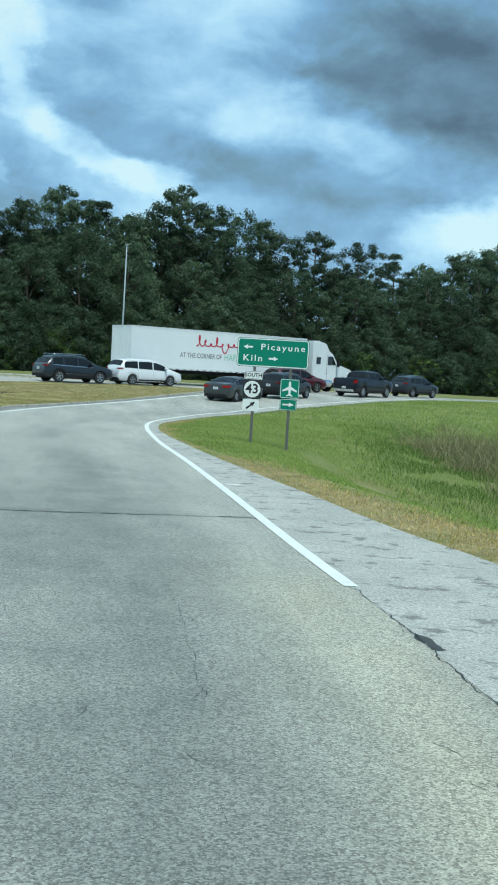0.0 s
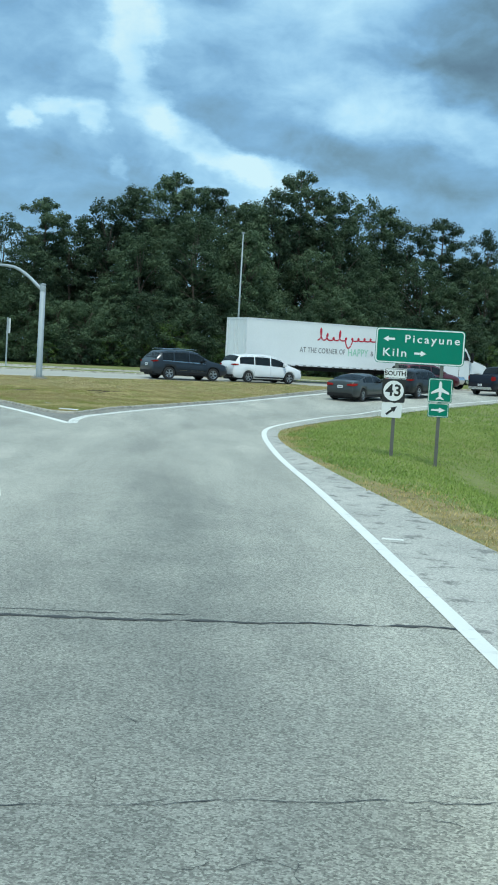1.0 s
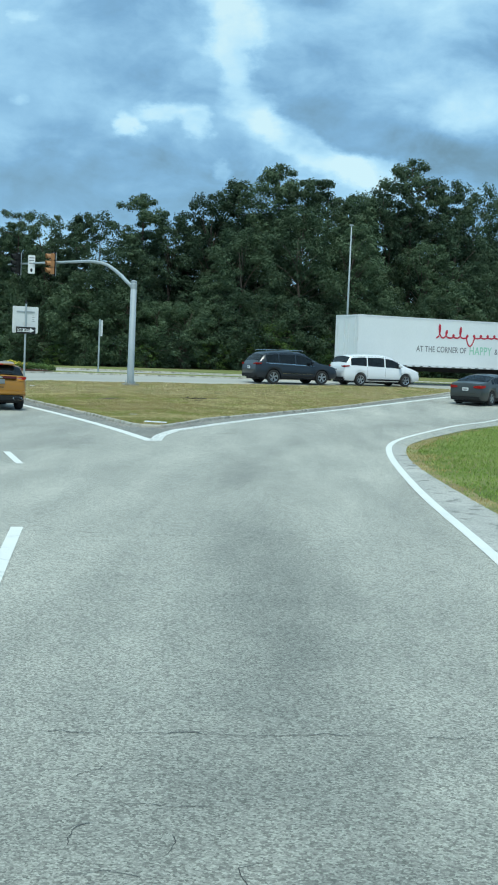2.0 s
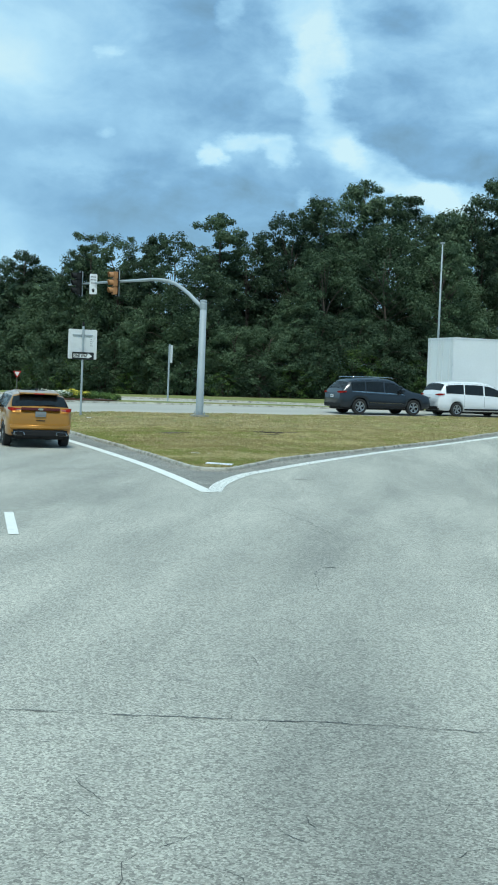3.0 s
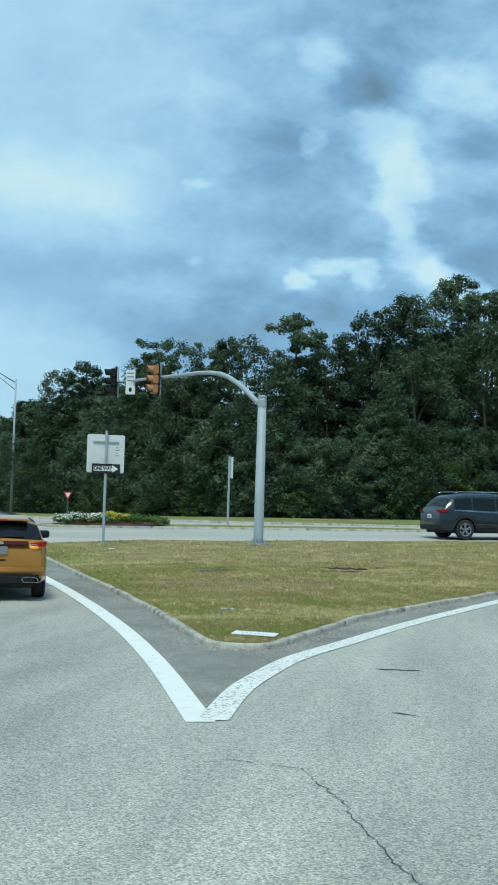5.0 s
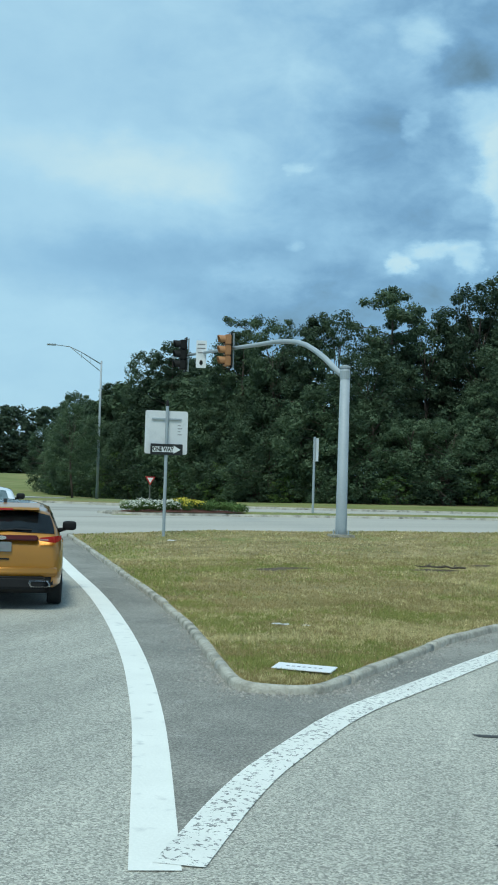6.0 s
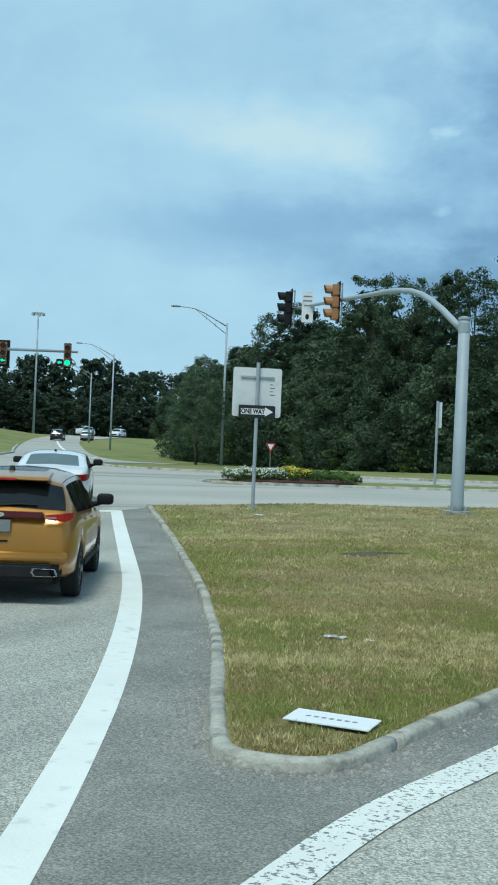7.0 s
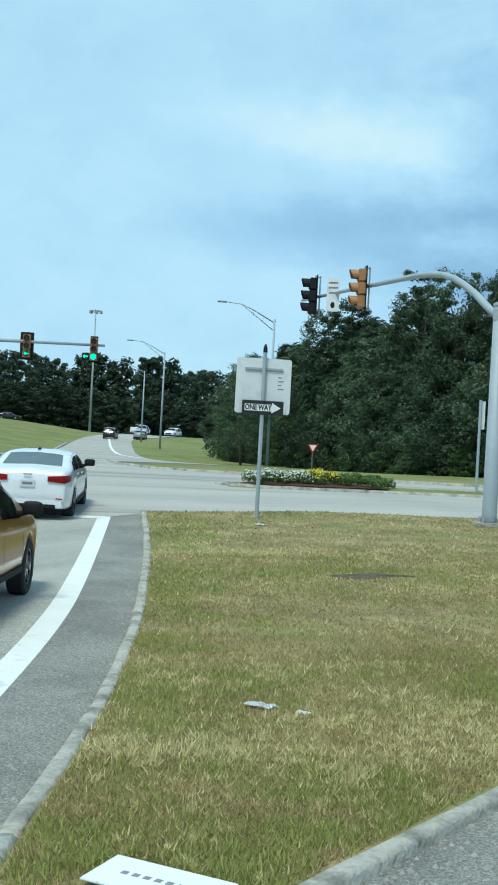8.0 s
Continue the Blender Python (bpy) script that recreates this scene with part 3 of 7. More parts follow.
GORE = smooth_line([xy(*q) for q in ((19.30, 38.62), (20.1, 40.35), (20.76, 41.42), (21.65, 42.8), (22.85, 44.1), (24.6, 46.1), (27.05, 48.65), (30.5, 51.9), (33.4, 54.2), (38.4, 58.0), (45.7, 62.8), (52, 66.4), (60, 70.3))])
APPROACH = [(-13.5, -12.0)] + EDGE_R + CURB_IN[::-1] + [xy(8.0, 67.0), xy(8.0, 40.0), (-16.0, 18.0)]
NEARWAY = [xy(-90, 67), xy(8, 67), xy(21.2, 67), xy(50.5, 67), xy(78, 67), xy(240, 67), xy(240, 76.6), xy(24.2, 76.6), xy(3, 76.6), xy(-90, 76.6)]
LINK = [xy(3, 76.6), xy(24.2, 76.6), xy(23.6, 78.3), xy(24.2, 80), xy(3, 80)]
FARWAY = [xy(-90, 80), xy(3, 80), xy(24.2, 80), xy(240, 80), xy(240, 87), xy(25, 87), xy(13, 87), xy(-90, 87)]
THROUGH_L = smooth_line([xy(13, 87), xy(13.5, 95), xy(13.2, 130), xy(10.6, 168), xy(8.7, 209), xy(8.6, 234), xy(10.6, 251), xy(15, 263), xy(22, 275), xy(33, 292), xy(55, 318)])
THROUGH_R = smooth_line([xy(25, 87), xy(21.2, 90), xy(19.4, 95), xy(18.8, 101)], 2) + smooth_line([xy(18.8, 101.3), xy(21.6, 104.6), xy(25.5, 107.2), xy(22.2, 108.6), xy(20.6, 115), xy(19.9, 125), xy(18.6, 155), xy(17.5, 187), xy(16.0, 226), xy(17, 238), xy(21, 252), xy(27, 266), xy(40, 285), xy(62, 306)])
THROUGH = THROUGH_L + THROUGH_R[::-1]

APPROACH_ROAD = drape("road_approach", APPROACH, 0, M_ROAD, 0.75, 0.15)
tagged(APPROACH_ROAD, "worn grey asphalt approach road and turning lane", "road", kind="structure")
tagged(drape("road_near_carriageway", NEARWAY, 0, M_CONC, 3.0, 0.15), "pale worn highway carriageway", "road", kind="structure")
tagged(drape("road_median_opening", LINK, 0, M_CONC, 3.0, 0.0), "pale pavement through the median opening", "road", kind="structure")
tagged(drape("road_far_carriageway", FARWAY, 0, M_CONC, 3.0, 0.15), "pale far highway carriageway", "road", kind="structure")
tagged(drape("road_through", THROUGH, 0, M_CONC, 4.0, 0.15), "pale road that leaves the crossing uphill", "road", kind="structure")


# oil-darkened middle of the lanes
LANE_MIDDLES = [smooth_line([(1.3, 0.0), (0.54, 6.8), (0.0, 9.7), (-0.95, 14.3), (-2.25, 21.2), (-4.1, 28.5), (-5.6, 35.0), (-6.4, 41.0), (-6.6, 47.0), (-6.0, 54.0), (-3.2, 61.5), (3.0, 68.0)]),
                smooth_line([xy(17.0, 37), xy(17.5, 40), xy(18.2, 44), xy(18.9, 52), xy(18.9, 66)]),
                [xy(13.8, 34), xy(14.5, 66)]]


def mark_oil(ob):
    p = np.array([v.co[:2] for v in ob.data.vertices])
    tot = np.zeros(len(p))
    for line in LANE_MIDDLES:
        d = np.full(len(p), 1e9)
        for (x0, y0), (x1, y1) in zip(line, line[1:]):
            l2 = (x1 - x0) ** 2 + (y1 - y0) ** 2 + 1e-9
            t = np.clip(((p[:, 0] - x0) * (x1 - x0) + (p[:, 1] - y0) * (y1 - y0)) / l2, 0, 1)
            d = np.minimum(d, np.hypot(p[:, 0] - x0 - t * (x1 - x0), p[:, 1] - y0 - t * (y1 - y0)))
        tot = np.maximum(tot, np.exp(-(d / (np.interp(p[:, 1], [20.0, 32.0], [1.7, 1.1]) if line is LANE_MIDDLES[0] else 1.5)) ** 2))
    # the mark fades to about a third past the fork
    tot *= np.interp(p[:, 1], [20.0, 31.0], [1.0, 0.36])
    at_ = ob.data.attributes.new("oil", "FLOAT", "POINT")
    at_.data.foreach_set("value", tot.astype(np.float32))


mark_oil(APPROACH_ROAD)


def mark_sand(ob):
    """Pale sandy wear where the lane meets the broken shoulder."""
    p = np.array([v.co[:2] for v in ob.data.vertices])
    edge = np.interp(p[:, 1], [0.0, 7.9, 9.6, 11.9, 14.1, 17.9], [3.6, 2.64, 2.38, 1.94, 1.5, 0.8])
    k = np.clip(1 - np.abs(edge - 0.55 - p[:, 0]) / 1.1, 0, 1) * np.clip((14.6 - p[:, 1]) / 3.0, 0, 1)
    ob.data.attributes.new("sand", "FLOAT", "POINT").data.foreach_set("value", k.astype(np.float32))


mark_sand(APPROACH_ROAD)


# ---- ground ----
EDGE_YS, EDGE_XS = [p[1] for p in EDGE_R if p[1] < 47.5], [p[0] for p in EDGE_R if p[1] < 47.5]


def ground_height(x, y):
    u, n = un(x, y)
    h = height(x, y) - 0.03
    # ditch in the verge between the turning lane and the highway
    d = math.exp(-(((x - 7.4 - 0.12 * (y - 35)) / 6.2) ** 2) - ((y - 36) / 20.0) ** 2)
    if n < 60:
        # starts past the level strip beside the shoulder
        k = min(1.0, max(0.0, (x - float(np.interp(y, EDGE_YS, EDGE_XS)) - 0.8) / 4.5)) if y < 47 else 1.0
        h -= 1.3 * d * k * k * (3 - 2 * k)
    # crowned grass of the median and of the far verge
    if u > 24 and 76.8 < n < 79.8:
        h += 0.16 * (1 - ((n - 78.3) / 1.5) ** 2)
    if n > 87.3:
        h += 0.3 * ease((u - 33) / 25) * ease((n - 87.3) / 12) - 0.35 * ease((n - 104) / 30) * ease((u - 22) / 4) * ease((200 - n) / 40)
    # banks beside the road that leaves uphill
    if n > 92:
        left = max(0.0, 6.0 - u)
        h += 2.6 * (1 - math.exp(-left / 14.0)) * (1 - math.exp(-(n - 92) / 25.0))
    return h


def build_ground():
    xs = np.concatenate([np.array([-3000, -1500, -800, -450]), np.arange(-300, -74, 4.0), np.arange(-72, 60, 1.5), np.arange(66, 300, 14.0), np.array([450, 800, 1500, 3000])])
    ys = np.concatenate([np.array([-3000, -1200, -500, -200, -80, -40]), np.arange(-21, 138, 1.5), np.arange(141, 420, 4.0), np.array([450, 600, 900, 1600, 3200])])
    X, Y = np.meshgrid(xs, ys)
    pts = np.stack([X.ravel(), Y.ravel()], 1)
    low = np.zeros(len(pts), bool)
    for poly in (APPROACH, NEARWAY, LINK, FARWAY, THROUGH, CURB_IN):
        low |= inside(poly, pts)
    zs = [ground_height(x, y) - (0.10 if k else 0.0) for (x, y), k in zip(pts, low)]
    nx, ny = len(xs), len(ys)
    faces = [(j * nx + i, j * nx + i + 1, (j + 1) * nx + i + 1, (j + 1) * nx + i) for j in range(ny - 1) for i in range(nx - 1)]
    me = bpy.data.meshes.new("ground")
    me.from_pydata([(p[0], p[1], z) for p, z in zip(pts, zs)], [], faces)
    for p in me.polygons:
        p.use_smooth = True
    me.materials.append(M_GRASS)
    return tagged(new("ground", me), "green and straw-coloured mown grass ground", "ground", kind="structure")


build_ground()


RIM = np.array(CURB_IN)


def heights(p):
    """The lie of the pavement at many points at once."""
    n = -0.631 * p[:, 0] + 0.776 * p[:, 1]
    s = 0.5 * (n + 0.95 * p[:, 1])
    h = 1.25 / (1 + np.exp(-(s - 66.5) / 5.5))
    return h + np.where(n > 150, 0.00019 * (np.minimum(n, 258) - 150) ** 2, 0.0)


def lifts(p):
    """How far the island's turf crowns over its kerb."""
    d = np.full(len(p), 1e9)
    for (x0, y0), (x1, y1) in zip(RIM, RIM[1:]):
        l2 = (x1 - x0) ** 2 + (y1 - y0) ** 2 + 1e-9
        t = np.clip(((p[:, 0] - x0) * (x1 - x0) + (p[:, 1] - y0) * (y1 - y0)) / l2, 0, 1)
        d = np.minimum(d, np.hypot(p[:, 0] - x0 - t * (x1 - x0), p[:, 1] - y0 - t * (y1 - y0)))
    k = np.clip(d / 4.0, 0, 1)
    return 0.10 * k * k * (3 - 2 * k) + 0.025 * k * np.sin(0.9 * p[:, 0]) * np.sin(0.8 * p[:, 1])


def island_lift(x, y):
    return float(lifts(np.array([(x, y)]))[0])


tagged(drape("traffic_island", CURB_IN, 0.065, M_DRY, 1.0, 0.2, island_lift), "raised traffic island of dry brown and green turf", "traffic island", kind="structure")


def curb(name, line, w, h, label, seg=1.6, sink=0.1):
    """A rounded concrete kerb along a line, one mesh per cast length."""
    root = empty(name, Matrix(), label, "kerb", kind="structure")
    dense = []
    for a, b in zip(line, line[1:]):
        k = max(1, int((Vector(b) - Vector(a)).length / 0.25))
        dense += [Vector(a).lerp(Vector(b), i / k) for i in range(k)]
    dense.append(Vector(line[-1]))
    run, cur, chunks = 0.0, [dense[0]], []
    for a, b in zip(dense, dense[1:]):
        cur.append(b)
        run += (b - a).length
        if run >= seg:
            chunks.append(cur)
            cur, run = [b], 0.0
    if len(cur) > 1:
        chunks.append(cur)
    rnd = random.Random(5)
    prof = [(0.0, -sink), (0.0, h * 0.62), (w * 0.12, h * 0.9), (w * 0.35, h), (w * 0.8, h * 0.98), (w, h * 0.75), (w, -sink)]
    for c in chunks:
        bm = bmesh.new()
        rings = []
        jig, jz = rnd.uniform(-0.004, 0.004), rnd.uniform(-0.005, 0.004)
        for i, p in enumerate(c):
            d = (c[min(i + 1, len(c) - 1)] - c[max(i - 1, 0)]).normalized()
            nrm = Vector((d.y, -d.x))
            q = p + d * (0.003 if i == 0 else -0.003 if i == len(c) - 1 else 0)
            z = height(p.x, p.y)
            rings.append([bm.verts.new((q.x - nrm.x * (o - 0.02 + jig + 0.016 * noise.noise((q.x * 1.2, q.y * 1.2, o * 5))), q.y - nrm.y * (o - 0.02 + jig + 0.016 * noise.noise((q.x * 1.2, q.y * 1.2, o * 5))), z + zz + jz + 0.014 * noise.noise((q.x * 1.3, q.y * 1.3, zz * 5)))) for o, zz in prof])
        for r0, r1 in zip(rings, rings[1:]):
            for k in range(len(prof) - 1):
                bm.faces.new((r0[k], r0[k + 1], r1[k + 1], r1[k]))
        bm.faces.new(rings[0]), bm.faces.new(rings[-1][::-1])
        bmesh.ops.recalc_face_normals(bm, faces=bm.faces)
        part("kerb_stone", bm, M_CURB, root, smooth=True)
    return root


curb("kerb_island", CURB_IN, 0.13, 0.09, "weathered grey concrete kerb round the island", 3.0)
curb("kerb_median", [xy(80, 76.7), xy(40, 76.7), xy(26, 76.7), xy(24.0, 77.3), xy(23.5, 78.3), xy(24.0, 79.3), xy(26, 79.9), xy(80, 79.9)], 0.2, 0.09, "pale concrete kerb round the median", 4.0)
curb("kerb_far", [xy(70, 87.1), xy(40, 87.1), xy(27, 87.1), xy(23.2, 89.5), xy(21.4, 93), xy(20.8, 98)][:3] + [xy(21.2, 90), xy(19.6, 94.5), xy(18.9, 100.8)], 0.25, 0.10, "pale concrete kerb on the far side", 4.0)
curb("kerb_far_left", [xy(13.45, 96), xy(13.3, 118), xy(13.0, 133), xy(10.7, 166), xy(9.4, 190)], 0.3, 0.12, "pale concrete kerb beside the road uphill", 6.0)

# ---- painted lines ----
tagged(line_strip("edge_line", STRIPE, 0.285, M_PAINT), "broad white edge line beside the island", "road marking", kind="structure")
tagged(line_strip("gore_line", GORE, 0.295, M_PAINTWORN, 0.009), "chipped white line along the turning lane", "road marking", kind="structure")
SHOULDER_LINE = smooth_line([(1.94, 11.92), (1.5, 14.1), (0.8, 17.9), (-0.1, 22.75), (-1.15, 28.2), (-2.08, 32.6), (-2.8, 36.6), (-3.65, 41.8), (-4.1, 46.0), (-4.0, 49.5), (-3.45, 54.5), (-2.9, 58.5), (-1.9, 61.8), xy(41.5, 52.6), xy(46, 55.2), xy(54, 59.4), xy(61, 62.6), xy(68, 65.4), xy(81, 68.6), xy(160, 68.6)])
tagged(line_strip("shoulder_line", SHOULDER_LINE, 0.15, M_PAINT), "white edge line beside the shoulder", "road marking", kind="structure")
tagged(line_strip("lane_dash", [(-5.15, 23.4), (-6.38, 26.8)], 0.14, M_PAINT), "white broken lane line", "road marking", "lane dashes", "structure")
tagged(line_strip("lane_dash", [(-9.57, 34.3), (-10.85, 36.6)], 0.14, M_PAINT), "white broken lane line", "road marking", "lane dashes", "structure")
tagged(line_strip("slip_line", smooth_line([xy(20.4, 116), xy(19.3, 121), xy(18.0, 131), xy(15.4, 175), xy(12.7, 226)]), 0.3, M_PAINT, 0.02, 3.0), "white line round the slip lane", "road marking", kind="structure")
tagged(line_strip("shoulder_dash", [(0.18, 22.05), (0.44, 22.05)], 0.14, M_PAINT), "short white paint mark on the shoulder", "road marking", kind="structure")
tagged(line_strip("stop_bar", [xy(20.4, 65.9), xy(10, 65.9)], 0.5, M_PAINT, 0.009), "white stop bar before the crossing", "road marking", kind="structure")
SHOULDER_IN = smooth_line([(3.1, 5.2), (2.64, 7.9), (2.38, 9.6), (1.94, 11.92), (1.5, 14.1), (0.8, 17.9), (-0.1, 22.75), (-1.15, 28.2), (-2.08, 32.6), (-2.8, 36.6), (-3.65, 41.8), (-4.1, 46.0)])
SHOULDER = SHOULDER_IN + [p for p in EDGE_R if 5.2 < p[1] < 46][::-1]
tagged(drape("shoulder_surface", SHOULDER, 0.003, M_SHOULDER_PALE, 1.5), "rough grey asphalt shoulder with dark flecks", "shoulder", kind="structure")
DRY_OUT = smooth_line([(7.2, 6.0), (6.6, 11.0), (5.4, 16.0), (3.9, 21.0), (1.4, 26.0), (-0.7, 31.5), (-2.35, 38.0), (-3.35, 44.0), (-3.0, 51.5)])
tagged(drape("dry_verge", [p for p in EDGE_R if 6.0 < p[1] < 52] + DRY_OUT[::-1], 0.02, M_DRY, 1.5, 0.0, lambda x, y: ground_height(x, y) - height(x, y)), "dry yellow-brown turf along the shoulder", "verge", kind="structure")
APRON = STRIPE[::-1] + GORE[3:-6] + [p for p in CURB_IN[::-1] if un(*p)[0] < 45]
tagged(drape("gore_apron", APRON, 0.003, M_SHOULDER, 1.5), "dark gravelly asphalt between the lines and the kerb", "shoulder", kind="structure")


# ---- woods ----
def leaf_cloud(centres, radii, count, size, rng, flat=0.75, shell=0.55):
    """Small bent leaves scattered over ellipsoid lobes, denser towards their skin; arrays of vertices and faces."""
    k = rng.integers(0, len(centres), count)
    c, r = centres[k], radii[k]
    d = rng.normal(size=(count, 3))
    d /= np.linalg.norm(d, axis=1)[:, None]
    rad = shell + (1 - shell) * rng.random(count) ** 0.7
    rad *= 1 + 0.18 * np.sin(7 * d[:, 0] + 3 * c[:, 0]) * np.cos(6 * d[:, 2] + c[:, 1])
    p = c + d * rad[:, None] * np.stack([r, r, r * flat], 1)
    out = d + 0.5 * rng.normal(size=(count, 3)) + np.array([0, 0, 0.45])
    out /= np.linalg.norm(out, axis=1)[:, None]
    a = np.cross(out, rng.normal(size=(count, 3)))
    a /= np.linalg.norm(a, axis=1)[:, None]
    b = np.cross(out, a)
    s = size * (0.42 + 0.62 * rng.random(count))[:, None]
    w = s * (0.85 + 0.4 * rng.random(count))[:, None]
    v = np.stack([p - a * s, p + b * w * 0.9, p + a * s - b * w * 0.4], 1)
    return v.reshape(-1, 3), np.arange(count * 3).reshape(-1, 3)


def trunk_bm(path, radii, limbs, seg=8):
    bm = bmesh.new()
    tube(bm, path, radii, seg)
    for a, b, r in limbs:
        a, b = Vector(a), Vector(b)
        mid = a.lerp(b, 0.5) + Vector((0, 0, 0.08 * (b - a).length))
        tube(bm, [a, mid, b], [r, r * 0.65, r * 0.25], 5)
    return bm


def arrays_mesh(name, v, f, mat):
    me = bpy.data.meshes.new(name)
    me.from_pydata(v.tolist(), [], f.tolist())
    me.materials.append(mat)
    return me


def broadleaf(seed, h, spread, base, count, size, mat, label, name="broadleaf_tree"):
    rng = np.random.default_rng(seed)
    root = empty(name, Matrix(), label, "tree", "woods")
    n = 84
    zc = base + (h - base) * (0.03 + 0.92 * (np.arange(n) + rng.random(n)) / n)
    prof = np.sin(np.pi * np.clip((zc - base) / (h - base) * 0.80 + 0.16, 0, 1)) ** 0.7
    ang = 2.4 * np.arange(n) + rng.normal(size=n) * 0.5
    rr = spread * prof * (0.25 + 0.6 * np.sqrt(rng.random(n)))
    cen = np.stack([rr * np.cos(ang), rr * np.sin(ang), zc], 1)
    rad = spread * (0.12 + 0.16 * rng.random(n)) * (0.65 + 0.35 * prof)
    cen[:, 2] = np.minimum(cen[:, 2], h - rad * 0.5)
    v, f = leaf_cloud(cen, rad, count, size, rng, 0.72, 0.3)
    crown = new("crown", arrays_mesh("crown", v, f, mat))
    crown.parent = root
    top = h * 0.8
    path = [(0.25 * math.sin(i * 0.9 + seed), 0.25 * math.cos(i * 1.1 + seed), top * i / 6 - (0.4 if i == 0 else 0)) for i in range(7)]
    limbs = [((path[3][0], path[3][1], top * (0.35 + 0.5 * k / n)), tuple(cen[k]), 0.035 + 0.03 * rng.random()) for k in range(0, n, 4)]
    part("trunk", trunk_bm(path, [0.20, 0.17, 0.15, 0.12, 0.09, 0.06, 0.03], limbs), M_BARK, root, smooth=True)
    return root


def pine(seed, h, count, label):
    """A tall pine: bare lower trunk, limbs in the upper part that carry tufts."""
    rng = np.random.default_rng(seed)
    root = empty("pine_tree", Matrix(), label, "tree", "woods")
    lean = rng.normal(size=2) * 0.4
    axis = lambda z: np.array([lean[0] * (z / h) ** 2, lean[1] * (z / h) ** 2, z])
    cen, rad, limbs = [], [], []
    z = h * 0.46
    while z < h * 0.985:
        t = (z - h * 0.46) / (h * 0.525)
        reach = (0.7 + 2.6 * math.sin(math.pi * min(1, 0.18 + 0.74 * t))) * (0.55 + 0.8 * rng.random())
        a = rng.random() * 2 * math.pi
        for _ in range(2):
            a += 2.4 + rng.normal() * 0.5
            tip = axis(z) + np.array([reach * math.cos(a), reach * math.sin(a), 0.16 * reach + 0.2])
            limbs.append((tuple(axis(z)), tuple(tip), 0.05))
            for q in (0.5, 0.78, 1.0):
                cen.append(axis(z) + (tip - axis(z)) * q + rng.normal(size=3) * 0.25)
                rad.append(0.45 + 0.5 * rng.random())
        z += h * 0.034 * (0.7 + 0.7 * rng.random())
    cen.append(axis(h - 0.3)), rad.append(0.6)
    v, f = leaf_cloud(np.array(cen), np.array(rad), count, 0.17, rng, 0.7, 0.25)
    crown = new("crown", arrays_mesh("crown", v, f, M_PINE))
    crown.parent = root
    path = [tuple(axis(h * 0.98 * i / 8) - np.array([0, 0, 0.4 if i == 0 else 0])) for i in range(9)]
    part("trunk", trunk_bm(path, [0.24, 0.22, 0.2, 0.18, 0.16, 0.14, 0.11, 0.07, 0.03], limbs), M_BARK, root, smooth=True)
    return root


TREES = {
    "tall": [broadleaf(11 + i, 18.0, 5.2 - 0.5 * (i % 2), 4.0, 13500, 0.16, M_LEAF, "tall dark green broadleaf tree in the woods") for i in range(3)],
    "back": [broadleaf(91 + i, 18.0, 5.0, 4.0, 4500, 0.34, M_LEAF, "tall dark green broadleaf tree deep in the woods") for i in range(2)],
    "far": [broadleaf(101 + i, 14.0, 5.5, -0.9, 3400, 0.42, M_FARLEAF, "distant dark green tree beyond the far road") for i in range(2)],
    "thicket": [broadleaf(121 + i, 8.0, 4.6, -0.5, 5200, 0.24, M_LEAF, "dark undergrowth deep in the woods", "thicket_tree") for i in range(2)],
    "pine": [pine(31 + i, 20.0, 11500, "tall pine with a bare trunk and tufted crown") for i in range(3)],
    "under": [broadleaf(51 + i, 9.0, 4.2, 0.0, 13500, 0.135, M_LEAF, "dark green tree leafy down to the ground at the woods' edge", "edge_tree") for i in range(3)],
    "shrub": [broadleaf(71 + i, 5.0, 3.0, -0.6, 4200, 0.13, (M_LEAF, M_LEAF, M_LEAFB)[i], ("dark green shrub dense down to the ground at the woods' edge", "dark green shrub dense down to the ground at the woods' edge", "lighter green shrub at the edge of the woods")[i], "edge_shrub") for i in range(3)],
}
PROTO_H = {"far": 14.0, "back": 18.0, "tall": 18.0, "pine": 20.0, "under": 9.0, "shrub": 5.0, "thicket": 8.0}
USED = set()


def plant(kind, i, u, n, h, rng, width=1.0):
    x, y = xy(u, n)
    k = h / PROTO_H[kind]
    src = TREES[kind][i % len(TREES[kind])]
    m = pose(x, y, ground_height(x, y) - 0.05, 0, 0, rng.uniform(0, 360))
    ob = src if src.name not in USED else None
    if ob is None:
        ob = copy_thing(src, m)
    else:
        USED.add(src.name)
        ob.matrix_basis = m
    w = k ** 0.5 * width
    ob.matrix_basis = m @ Matrix.Diagonal((w, w, k, 1))
    return ob


# crest of the woods: place along the edge (u, n) and height of the tallest tree there
CREST = [(29.5, 160, 9.5), (30.5, 144, 9.6), (32.2, 136, 12), (33.8, 131.5, 12.2), (36.8, 122.6, 12.4), (37.8, 121, 14.2), (39.7, 118, 14.2), (41.8, 115, 13.3), (43.5, 113, 13.8),
         (47.5, 112, 15.4), (50, 112, 14.2), (51.9, 112, 12.2), (54, 112, 16.2), (57, 112, 17.1), (58.8, 112, 17.6), (61, 112, 19.4), (63.5, 112, 18.6), (66.2, 112, 18.4), (69, 112, 17.7), (70.9, 112, 16.5),
         (73, 112, 19.5), (75.7, 112, 21.5), (79, 112, 20.3), (80.2, 112, 18.5), (83.2, 112, 19.9), (86.5, 112, 18.7), (90, 112, 18.1), (95, 112, 18.7), (102.4, 112, 18.6), (108.3, 112, 17.5), (115, 112, 16.4), (118.5, 112, 18.2), (124, 112, 20), (128, 112, 21.4), (140, 112, 20)]


